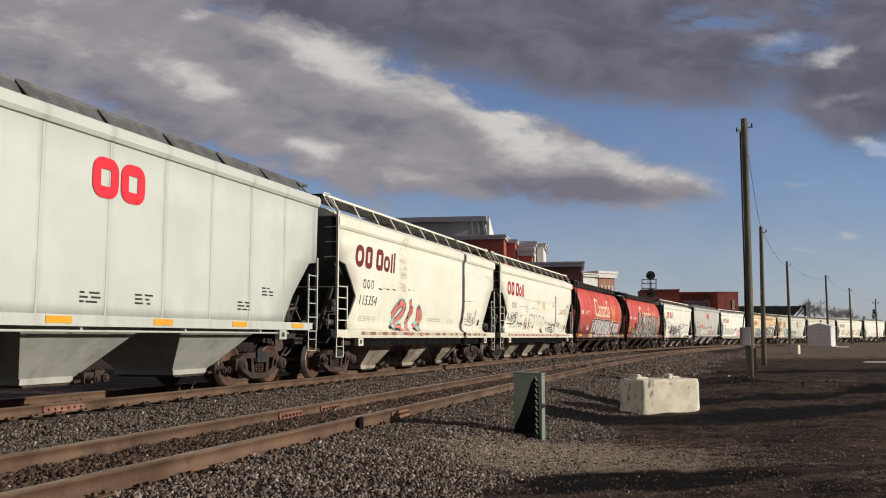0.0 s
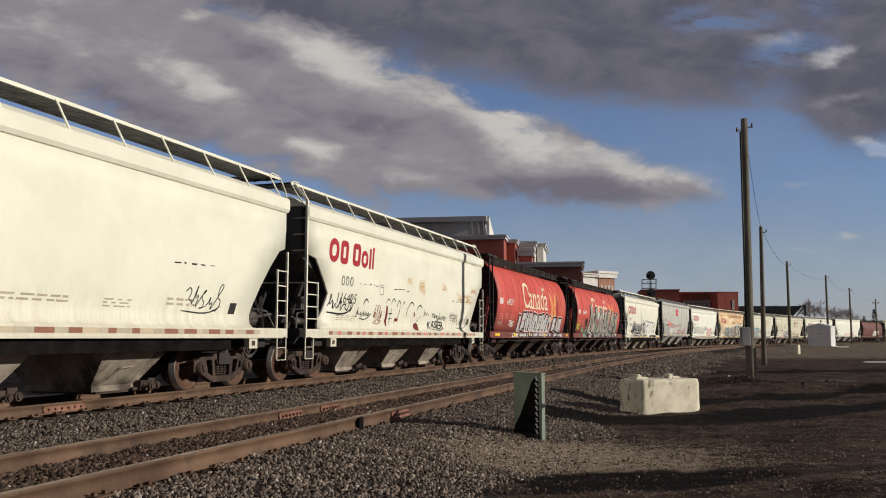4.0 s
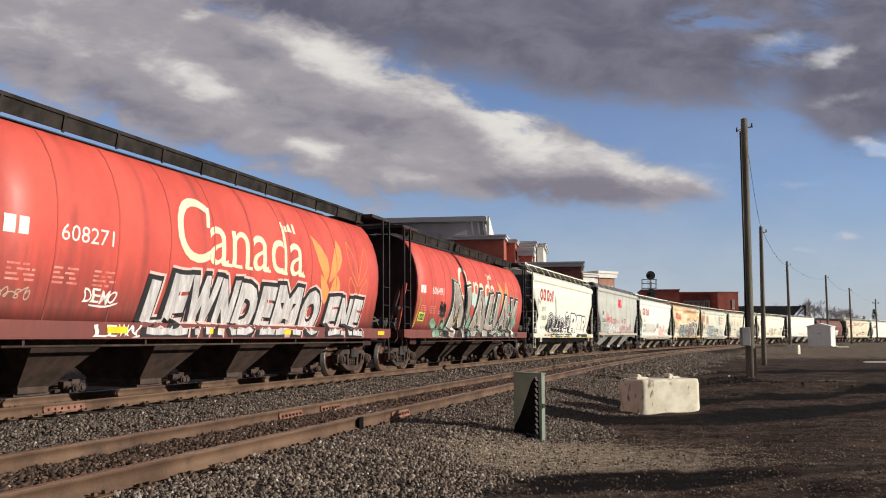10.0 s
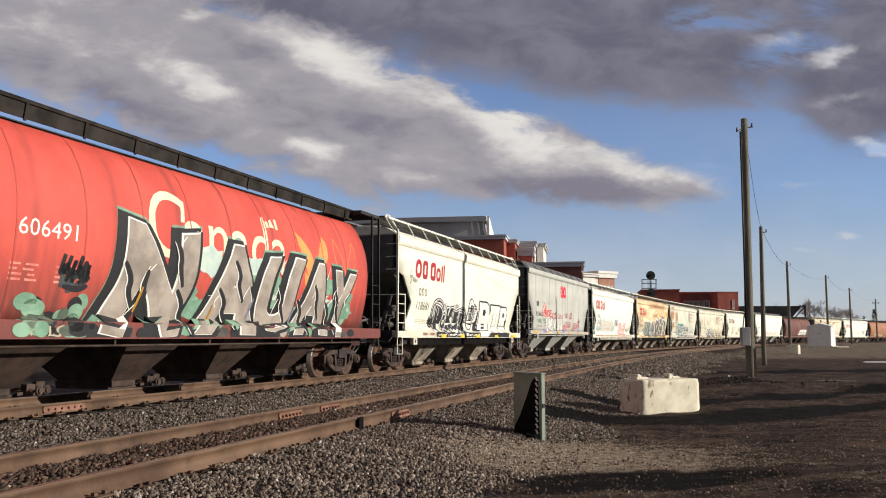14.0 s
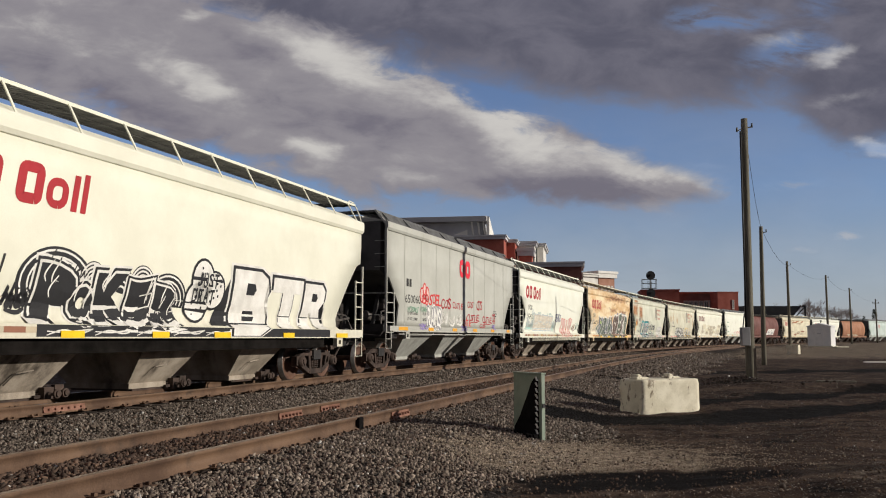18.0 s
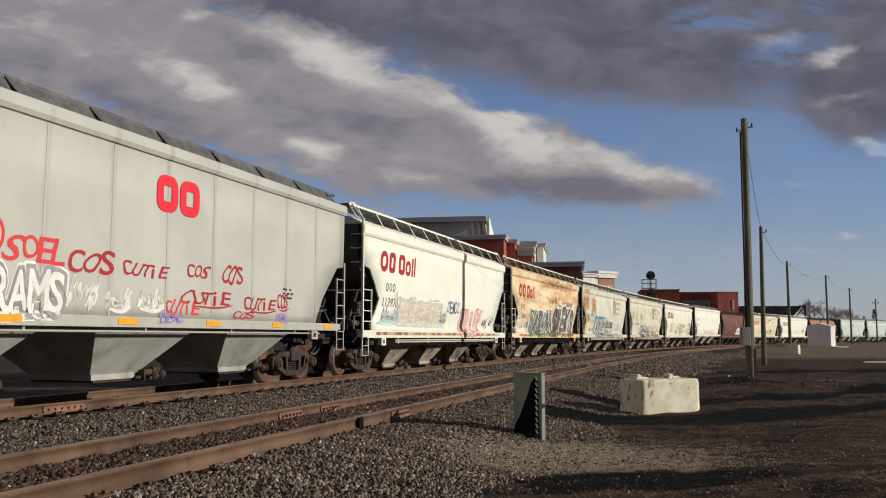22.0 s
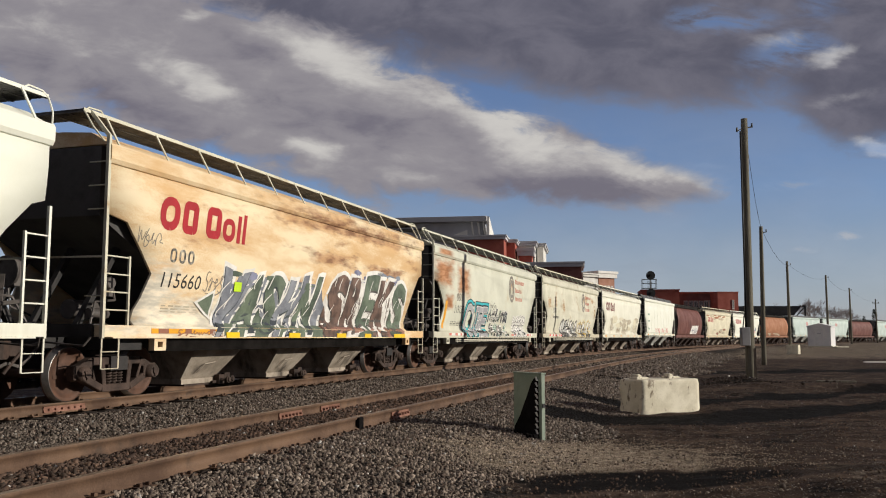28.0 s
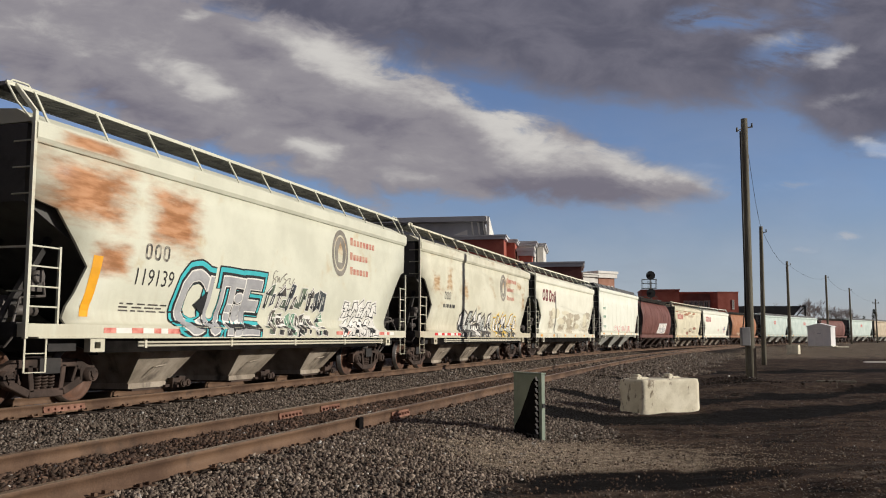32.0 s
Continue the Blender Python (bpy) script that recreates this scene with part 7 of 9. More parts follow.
for i, (ch, a, b, lo, hi) in enumerate((("B", 1.60, 3.15, 1.10, 2.50), ("T", 3.25, 4.70, 1.30, 2.42), ("R", 4.80, 5.98, 1.30, 2.38))):
    bm = bmesh.new()
    body, holes = BLOCK_LETTERS[ch]
    for grow, lift, mi in ((0.15, 0.0065, 1), (0.085, 0.0085, 0), (0.0, 0.0115, 1)):
        flat_shape(bm, "A", [(a - grow + (b - a + 2 * grow) * x + 0.10 * z, max(lo - grow * 0.2, 1.065) + (hi + grow - lo) * z) for x, z in body], lift + 0.0004 * i, mi)
    for hole in holes:
        flat_shape(bm, "A", [(a + (b - a) * x + 0.10 * z, lo + (hi - lo) * z) for x, z in hole], 0.0135 + 0.0004 * i, 0)
    mark("graffiti_letter", bm, c, ["spray_black", "spray_white"], "bold white graffiti letter outlined in black")
lettered_piece(c, "A", (("P", -3.75, -2.95, 1.32, 2.16), ("O", -3.0, -2.50, 1.34, 1.86), ("K", -2.45, -1.62, 1.32, 2.12), ("E", -1.66, -1.02, 1.34, 2.06), ("R", -0.95, -0.10, 1.32, 2.02)),
    ((0.12, 0.13, 0.0, 0.0, ["spray_white"]), (0.11, 0.09, 0.0, 0.0, ["spray_black"]), (0.10, 0.045, 0.0, 0.0, ["spray_white"]), (0.085, 0.0, 0.0, 0.0, ["spray_black"])), 76, 0.12, 0.06, "black graffiti letter edged in white", "spray_white")


def swirl(x, z, rx, rz, a0, a1, lift=0.0032):
    """Fan of white stripes on a black round."""
    bm = bmesh.new()
    patch(bm, "A", [(x + rx * math.cos(a0 + (a1 - a0) * k / 18), z + rz * math.sin(a0 + (a1 - a0) * k / 18)) for k in range(19)], lift)
    for q in (0.9, 0.72, 0.54, 0.36):
        ribbon(bm, "A", [(x + rx * q * math.cos(a0 + (a1 - a0) * k / 14), z + rz * q * math.sin(a0 + (a1 - a0) * k / 14)) for k in range(15)], 0.035, lift + 0.002, 1)
    mark("graffiti_swirl", bm, c, ["spray_black", "spray_white"])


swirl(-3.35, 1.88, 0.80, 0.58, 0.1, 3.7), swirl(-0.55, 1.72, 0.62, 0.52, -0.2, 3.3), swirl(-1.85, 1.75, 0.40, 0.50, 0.0, 2.9), swirl(-1.3, 1.95, 0.35, 0.38, 0.0, 3.2), swirl(-2.55, 1.95, 0.32, 0.35, 0.0, 3.2)
for x, z, rx, rz in ((0.55, 2.16, 0.40, 0.46), (0.95, 2.0, 0.40, 0.40), (0.42, 1.76, 0.44, 0.42)):
    bm = bmesh.new()
    for k, mi in ((1.0, 0), (0.88, 1)):
        patch(bm, "A", [(x + rx * k * math.cos(a * math.tau / 20), z + rz * k * math.sin(a * math.tau / 20)) for a in range(20)], 0.0225 - 0.006 * k, mi)
    for a in range(9):
        px, pz = x + rx * 0.6 * math.cos(a * 2.4) * (0.4 + 0.07 * a), z + rz * 0.7 * math.sin(a * 2.4) * (0.4 + 0.07 * a)
        ribbon(bm, "A", [(px - 0.025, pz), (px + 0.025, pz)], 0.05, 0.0205, 0)
    mark("graffiti_bubble", bm, c, ["spray_black", "spray_white"])
for i in range(5):
    bm = bmesh.new()
    x = -3.6 + 1.05 * i
    for k in (0.0, 0.06):
        ribbon(bm, "A", rounded([(x, 1.10 + k), (x + 0.35, 1.20 - k), (x + 0.7, 1.11 + k), (x + 1.0, 1.2)]), 0.028, 0.0062, 0, True)
    mark("graffiti_stroke", bm, c, ["spray_white"])
amber_strips(c, ((-3.81, -3.3), (-1.58, -1.1), (0.38, 0.97), (3.21, 3.73), (6.07, 6.76)))
for word, a, b, lo in (("JUST", 0.34, 1.08, 2.06), ("DRAT", 0.20, 0.98, 1.74)):
    bm = bmesh.new()
    for i, ch in enumerate(word):
        w = (b - a) / 4
        glyph(bm, "A", ch, a + w * i + 0.02, a + w * (i + 0.92), lo - 0.03 * (i % 2), lo + 0.27, 0.027, 0, 0.016, lambda px, pz: (px + 0.15 * (pz - 0.5), pz))
    mark("tag", bm, c, ["spray_black"], "thin spray-painted word")
scrawl(c, "A", -4.35, -3.9, 1.45, 1.85, "spray_black", 77, 5, 0.07)
scrawl(c, "A", -3.6, -2.7, 1.9, 2.4, "lettering_black", 75, 4, 0.03)
c = cars[6]
block_emblem(c, "C", 0.42, 3.36, 1.06)
number(c, "C", "650060", -5.25, -3.85, 2.17, 2.44, "lettering_black")
bm = bmesh.new()
patch(bm, "C", [(-5.14, 2.70), (-4.95, 2.70), (-4.95, 2.95), (-5.14, 2.95)], 0.005), patch(bm, "C", [(-4.88, 2.70), (-4.70, 2.70), (-4.70, 2.95), (-4.88, 2.95)], 0.005)
mark("owner_mark", bm, c, ["lettering_black"])
for txt, a, b, z in (("LD LMT 226600", -5.02, -4.12, 1.80), ("LT WT  59400", -5.05, -4.15, 1.61), ("102750 KG", -3.64, -3.08, 1.80), ("26950 KG", -3.64, -3.12, 1.61)):
    number(c, "C", txt, a, b, z, z + 0.10, "lettering_black")
small_print(c, "C", 5.2, 5.7, 1.9, 2.2, 3, 83)
for x, z, rx, rz in ((-3.72, 2.48, 0.17, 0.24), (-3.45, 2.62, 0.17, 0.26), (-3.2, 2.52, 0.18, 0.24), (-3.5, 2.36, 0.20, 0.15), (-3.24, 2.34, 0.15, 0.17)):
    bm = bmesh.new()
    patch(bm, "C", [(x + rx * math.cos(a * math.tau / 18), z + rz * math.sin(a * math.tau / 18)) for a in range(18)], 0.0045, 1)
    ribbon(bm, "C", [(x + rx * math.cos(a * math.tau / 18), z + rz * math.sin(a * math.tau / 18)) for a in range(19)], 0.06, 0.0065, 0)
    mark("graffiti_bubble", bm, c, ["spray_red", "spray_pale_pink"])
tag_text(c, "C", "SOEL", -2.95, -1.75, 2.18, 2.62, "spray_red", 85)
lettered_piece(c, "C", (("R", -3.18, -2.88, 1.45, 2.05), ("A", -2.86, -2.52, 1.45, 2.05), ("M", -2.50, -2.12, 1.45, 2.05), ("S", -2.10, -1.82, 1.45, 2.05)), ((0.13, 0.13, 0.0, 0.0, ["spray_white"]), (0.12, 0.09, 0.0, 0.0, ["spray_pewter"]), (0.02, 0.02, 0.0, 0.0, ["spray_white"])), 86, 0.05, 0.05, "white-lined graffiti letter on a grey cloud")
discs(c, "C", [(-3.15 + 0.2 * k, 1.40, 0.11, 0.07) for k in range(7)], ["spray_white"])
for i, (txt, a, b, lo, hi, col) in enumerate((("COS", -1.7, -0.6, 2.06, 2.50, "lettering_red"), ("CUTiE", -0.42, 0.85, 2.12, 2.40, "lettering_red"), ("COS", 1.42, 2.15, 2.20, 2.50, "lettering_red"), ("COS", 2.66, 3.45, 2.15, 2.58, "lettering_red"), ("CUTiE", 1.30, 3.0, 1.70, 2.0, "lettering_red"), ("CUTiE", 0.78, 1.85, 1.48, 1.78, "spray_red"),
        ("CUTiE", 3.5, 4.85, 1.65, 1.95, "lettering_red"), ("COS", 4.95, 5.45, 1.72, 2.12, "lettering_red"), ("COS", 3.1, 3.9, 1.45, 1.62, "lettering_red"), ("DEMO", 0.6, 1.3, 1.32, 1.52, "spray_purple"), ("DEMO", -3.95, -3.25, 1.32, 1.53, "spray_purple"), ("DEMO", 4.9, 5.4, 1.44, 1.62, "spray_purple"), ("WORMS", -5.05, -4.05, 1.88, 2.08, "spray_green"), ("WORMS", -3.92, -3.2, 1.92, 2.10, "spray_green"))):
    tag_text(c, "C", txt, a, b, lo, hi, col, 90 + i, 0.35)
for i, (a, b, lo, hi) in enumerate(((-1.72, -1.05, 1.5, 2.1), (-0.85, -0.2, 1.5, 1.86), (0.0, 0.7, 1.54, 1.9))):
    scrawl(c, "C", a, b, lo, hi, "spray_white", 110 + i, 6, 0.07)
c = cars[7]
rail_car_marks(c, "113970", "lettering_red", 17, x=-5.88)
stripe(c, "A", -6.9, 6.8, STRIPE + ["old_gold"], 7)
cloud_patch(c, "A", -5.5, 0.2, 1.42, 1.62, ["spray_pale_teal", "spray_aqua", "spray_pale_teal"], 101, 16)
cloud_patch(c, "A", -4.4, -0.1, 2.15, 2.36, ["spray_pale_teal", "white_clean", "spray_pale_teal"], 100, 10)
edges = (-4.25, -3.35, -2.45, -1.5, -0.95, -0.2)
for i, (a, b) in enumerate(zip(edges, edges[1:])):
    bm = bmesh.new()
    q = 0.12 if i % 2 else -0.06
    out = [(a + 0.02, 1.46), (b - 0.06, 1.44), (b - 0.03 + q * 0.4, 1.86), (b + 0.03, 2.26 - 0.02 * i), ((a + b) / 2 + q, 2.20), (a + 0.06, 2.30 - 0.02 * i)]
    patch(bm, "A", grown(out, 0.05), 0.0088 + 0.0004 * (i % 2), 0)
    flat_shape(bm, "A", out, 0.0112 + 0.0004 * (i % 2), 1)
    ribbon(bm, "A", rounded([(a + 0.15, 1.95), ((a + b) / 2, 1.75 + q), (b - 0.1, 1.9)]), 0.06, 0.0135, 0, True)
    mark("graffiti_shape", bm, c, ["spray_haze_blue", "spray_tan"], "washed-out tan graffiti block")
for a, b, seed in ((-5.6, -4.3, 106), (-0.25, 0.45, 107)):
    scrawl(c, "A", a, b, 1.45, 2.1, "spray_haze_blue", seed, 5, 0.09)
    scrawl(c, "A", a, b, 1.45, 2.0, "spray_pale_teal", seed + 5, 5, 0.10)
for k in range(5):
    bm = bmesh.new()
    g = 1.6 + k * 0.42
    ribbon(bm, "A", [(-4.42 + 0.08 * math.cos(g), 2.24 + 0.08 * math.sin(g)), (-4.42 + 0.26 * math.cos(g), 2.24 + 0.26 * math.sin(g))], 0.06, 0.006, 0, True)
    mark("graffiti_stroke", bm, c, ["spray_haze_blue"])
cloud_patch(c, "A", -4.2, 0.1, 1.42, 1.56, ["spray_aqua", "spray_pale_teal"], 98, 14)
tag_text(c, "A", "DEMOZ", 0.5, 1.95, 1.95, 2.42, "spray_steel", 103, 0.1)
lettered_piece(c, "A", (("D", 2.05, 2.75, 1.12, 2.14), ("R", 2.80, 3.45, 1.14, 2.08), ("U", 3.50, 4.20, 1.14, 2.10), ("Y", 4.20, 4.95, 1.14, 2.14)), ((0.09, 0.05, 0.0, 0.0, ["lettering_pale_red"]), (0.075, 0.0, 0.0, 0.0, ["spray_pale_pink"])), 104, 0.1, 0.06, "pale pink graffiti letter")
tag_text(c, "A", "MAK", 5.2, 5.95, 1.5, 1.86, "spray_brown", 105)
scrawl(c, "A", 6.15, 7.0, 1.6, 2.1, "spray_pale_teal", 108, 5, 0.05)
c = cars[8]
rail_car_marks(c, "115660", "lettering_red", 18, far_end=False)
stripe(c, "A", -6.6, -4.4, ["reflector", "spray_brown", "reflector"], 8)
bm = bmesh.new()
patch(bm, "A", [(-3.6, 1.06), (0.9, 1.06), (0.9, 1.36), (-3.6, 1.36)], 0.0045, 0)
patch(bm, "A", [(0.9, 1.06), (6.7, 1.06), (6.7, 1.36), (0.9, 1.36)], 0.0045, 1)
mark("graffiti_ground", bm, c, ["spray_moss", "spray_rust"])
cloud_patch(c, "A", 1.8, 6.4, 2.55, 2.9, ["spray_blue_grey", "spray_steel"], 110, 12)
cloud_patch(c, "A", -3.3, 0.5, 2.1, 2.4, ["spray_steel", "spray_moss"], 109, 10)
bm = bmesh.new()
flat_shape(bm, "A", [(-3.7, 1.36), (1.15, 1.36), (1.2, 1.75), (0.95, 2.1), (0.9, 2.38), (-0.6, 2.34), (-1.9, 2.40), (-3.0, 2.36), (-3.35, 1.9)], 0.0046, 0)
mark("graffiti_ground", bm, c, ["spray_slate"])
lettered_piece(c, "A", (("V", -3.95, -2.95, 1.10, 2.44), ("A", -3.05, -2.0, 1.10, 2.46), ("S", -2.05, -1.25, 1.10, 2.44), ("H", -1.25, -0.3, 1.10, 2.46), ("N", -0.35, 0.6, 1.10, 2.44)),
    ((0.125, 0.11, 0.0, 0.0, ["spray_white"]), (0.06, 0.02, 0.0, -0.02, ["spray_deep"]), (0.05, 0.0, 0.012, 0.012, ["spray_slate", "spray_moss", "spray_moss", "spray_slate", "spray_moss"])), 111, 0.62, 0.09, "grey-green graffiti letter edged in white", "spray_white")
bm = bmesh.new()
flat_shape(bm, "A", [(1.15, 1.36), (6.75, 1.36), (6.9, 2.05), (6.75, 2.52), (5.9, 2.66), (4.6, 2.60), (3.2, 2.68), (2.3, 2.60), (1.75, 2.15), (1.2, 1.75)], 0.0046, 0)
rnd = random.Random(118)
for k in range(64):
    x, z = rnd.uniform(1.3, 6.7), rnd.uniform(1.7, 2.35)
    ribbon(bm, "A", [(x, z), (x - 0.05, z - rnd.uniform(0.2, 0.5))], rnd.uniform(0.02, 0.05), 0.0078, 1, True)
mark("graffiti_ground", bm, c, ["spray_white", "spray_brownish"], "white ground with brown drips behind the letters")
amber_strips(c, ((-4.21, -3.72), (-1.56, -1.02), (1.04, 1.6), (2.86, 3.3), (5.1, 6.02)))
lettered_piece(c, "A", (("S", 1.15, 2.35, 1.10, 2.74), ("R", 2.38, 3.42, 1.10, 2.78), ("E", 3.45, 4.42, 1.10, 2.78), ("K", 4.45, 5.65, 1.10, 2.76), ("S", 5.65, 6.75, 1.10, 2.72)),
    ((0.13, 0.13, 0.0, 0.0, ["spray_white"]), (0.06, 0.02, 0.0, -0.02, ["spray_soot"]), (0.05, 0.0, 0.012, 0.012, ["spray_brownish", "spray_brownish", "spray_moss", "spray_brownish", "spray_moss"])), 112, 0.45, 0.09, "brown graffiti letter edged in white", "spray_white")
bm = bmesh.new()
for d, lift, mi in ((0.05, 0.0185, 0), (0.0, 0.021, 1)):
    patch(bm, "A", grown([(-4.42, 1.74), (-3.92, 1.95), (-3.98, 1.50)], d), lift, mi)
mark("graffiti_arrow", bm, c, ["spray_white", "spray_moss"])
bm = bmesh.new()
patch(bm, "A", [(-3.2, 2.02), (-2.92, 2.02), (-2.92, 2.22), (-3.2, 2.22)], 0.028)
mark("sticker", bm, c, ["sticker_green"])
scrawl(c, "A", -4.3, -3.6, 1.9, 2.4, "spray_grey", 115, 4, 0.025)
scrawl(c, "A", -6.4, -5.7, 2.6, 3.1, "spray_grey", 116, 4, 0.02)
scrawl(c, "A", -5.2, -3.6, 1.08, 1.22, "spray_brown", 117, 7, 0.025)


def round_emblem(car, x, z, rx, rz):
    bm = bmesh.new()
    for k, mi in ((1.0, 0), (0.78, 1), (0.70, 0)):
        patch(bm, "A", [(x + rx * k * math.cos(a * math.tau / 28), z + rz * k * math.sin(a * math.tau / 28)) for a in range(28)], 0.005 + 0.003 * (1 - k), mi)
    patch(bm, "A", [(x - rx * 0.25, z - rz * 0.4), (x + rx * 0.25, z - rz * 0.4), (x + rx * 0.3, z + rz * 0.1), (x, z + rz * 0.5), (x - rx * 0.3, z + rz * 0.1)], 0.0075, 1)
    mark("round_emblem", bm, car, ["spray_grey", "worn_beige"], "grey round emblem")
    for i, w in enumerate((1.75, 1.25, 1.30)):
        zz = z + 0.28 - i * 0.40
        xx = x + rx + 0.14
        bm = bmesh.new()
        n = round(w / 0.22)
        for k in range(n):
            a, hi = xx + w * k / n, 0.21 if k == 0 else 0.16
            patch(bm, "A", [(a, zz), (a + w / n * 0.74, zz), (a + w / n * 0.74, zz + hi), (a, zz + hi)], 0.005)
        mark("emblem_bar", bm, car, ["lettering_red_worn"])


c = cars[9]
round_emblem(c, 3.44, 3.30, 0.50, 0.62)
rings(c, "A", -4.72, -3.95, 2.44, 2.74, "lettering_black")
number(c, "A", "119139", -4.90, -3.80, 1.98, 2.28, "lettering_black", 0.12)
small_print(c, "A", -5.2, -3.9, 1.48, 1.66, 3, 121, "spray_soot")
stripe(c, "A", -6.2, -3.4, ["lettering_pale_red", "lettering_white"], 9)
stripe(c, "A", 2.7, 6.8, ["lettering_pale_red", "lettering_white"], 10)
lettered_piece(c, "A", (("C", -3.62, -2.76, 1.10, 2.36), ("U", -2.70, -2.14, 1.14, 2.24), ("T", -2.25, -1.42, 1.10, 2.30), ("i", -1.72, -1.42, 1.12, 2.0), ("E", -1.38, -0.70, 1.12, 2.32)),
    ((0.09, 0.20, 0.0, 0.02, ["spray_black"]), (0.08, 0.165, 0.0, 0.02, ["spray_teal"]), (0.06, 0.09, 0.0, 0.0, ["spray_black"]), (0.035, 0.03, 0.0, 0.0, ["spray_white"]), (0.02, 0.0, 0.0, 0.0, ["spray_light_grey"])), 131, 0.18, 0.05, "grey graffiti letter with a teal glow")
bm = bmesh.new()
patch(bm, "A", [(-3.10, 1.70), (-2.74, 1.50), (-2.68, 1.98)], 0.031)
mark("graffiti_stroke", bm, c, ["spray_black"])
burner(c, "A", -0.45, 2.55, 1.72, 2.30, 6, "spray_white", ["spray_moss", "spray_soot", "spray_deep"], 123, None, 0.2, 0.02, 0.05, "spray_white", "spray_black")
burner(c, "A", -0.30, 2.60, 1.10, 1.70, 6, "spray_white", ["spray_moss", "spray_soot", "spray_green"], 126, None, 0.2, 0.02, 0.05, "spray_white", "spray_black")
burner(c, "A", 3.75, 6.0, 1.62, 2.08, 5, "spray_black", ["spray_white"], 124, "spray_white", 0.2, 0.025, 0.05)
burner(c, "A", 3.65, 6.05, 1.10, 1.60, 5, "spray_black", ["spray_white"], 127, "spray_white", 0.2, 0.025, 0.05)
scrawl(c, "A", -0.2, 1.0, 2.2, 2.6, "spray_grey", 125, 5, 0.03)
bm = bmesh.new()
patch(bm, "A", [(-6.15, 1.40), (-5.95, 1.40), (-5.75, 2.40), (-5.98, 2.40)], 0.005)
mark("paint_bar", bm, c, ["reflector"])
c = cars[10]
round_emblem(c, 3.4, 3.28, 0.5, 0.6)
rings(c, "A", -4.72, -3.95, 2.44, 2.74, "lettering_black")
small_print(c, "A", -4.8, -3.5, 1.98, 2.28, 1, 131)
stripe(c, "A", -6.4, -3.4, ["spray_red", "lettering_white"], 11)
burner(c, "A", -2.8, 1.4, 1.10, 2.05, 6, "spray_soot", ["spray_white", "spray_washed", "spray_white"], 132, "spray_soot", 0.3, 0.03, 0.05, None, "spray_black")
burner(c, "A", 2.0, 5.6, 1.10, 2.05, 5, "spray_soot", ["spray_white", "spray_washed"], 133, "reflector_bright", 0.3, 0.03, 0.04, None, "spray_black")
c = cars[11]
emblem_word(c, "A", -5.78, 3.03, "lettering_maroon")
cloud_patch(c, "A", -4.5, 6.2, 1.4, 2.5, ["spray_dirty", "cream_paint"], 141, 16)
c = cars[12]
for z in (1.6, 2.3, 2.9):
    small_print(c, "C", -5.4, -4.6, z, z + 0.35, 1, int(z * 100), "spray_green")
piece(c, "C", -2.0, 4.5, 1.5, 2.0, 6, "spray_red", ["white_clean", "spray_pale_pink"], 142, None, 0.14, 0.0, 0.02)
c = cars[13]
bm = bmesh.new()
patch(bm, "B", [(0.2, 1.45), (4.4, 1.45), (5.0, 2.45), (1.0, 2.40)], 0.005)
mark("graffiti_panel", bm, c, ["spray_white"])
scrawl(c, "B", 1.0, 4.2, 1.6, 2.2, "spray_blue_grey", 143, 7, 0.08)
c = cars[14]
cloud_patch(c, "A", -6.0, 6.5, 3.4, 3.95, ["rust_brown_paint", "tan_paint"], 144, 14)
cloud_patch(c, "A", -5.0, 5.5, 1.5, 2.2, ["spray_dirty", "spray_brown"], 145, 8)
emblem_word(c, "A", -5.78, 3.03, "lettering_red")
c = cars[15]
emblem_word(c, "A", -5.78, 3.03, "lettering_red")
cloud_patch(c, "A", 1.0, 5.8, 1.4, 2.4, ["spray_pale_pink", "spray_blue_grey"], 146, 5)
c = cars[16]
cloud_patch(c, "B", -5.0, 4.0, 1.4, 1.8, ["spray_dirty"], 147, 8)
for i in (17, 18, 20):
    block_emblem(cars[i], "C", 0.42, 3.2, 0.9, "spray_pink")

for i in (7, 9, 10):
    bm = bmesh.new()
    for z in (0.98, 0.92):
        tube(bm, (-5.2, -1.46, z), (6.2, -1.46, z), 0.022, 8)
    for x in (-5.0, -2.2, 0.6, 3.4, 6.0):
        box(bm, x - 0.03, x + 0.03, -1.49, -1.40, 0.88, 1.06)
    part("train_pipe", bm, M["white_paint"], cars[i], "pair of pale pipes under the sill")

# ---- beside the line ----


def gz(x, y):
    return float(ground_z(np.array([x]), np.array([y]))[0])


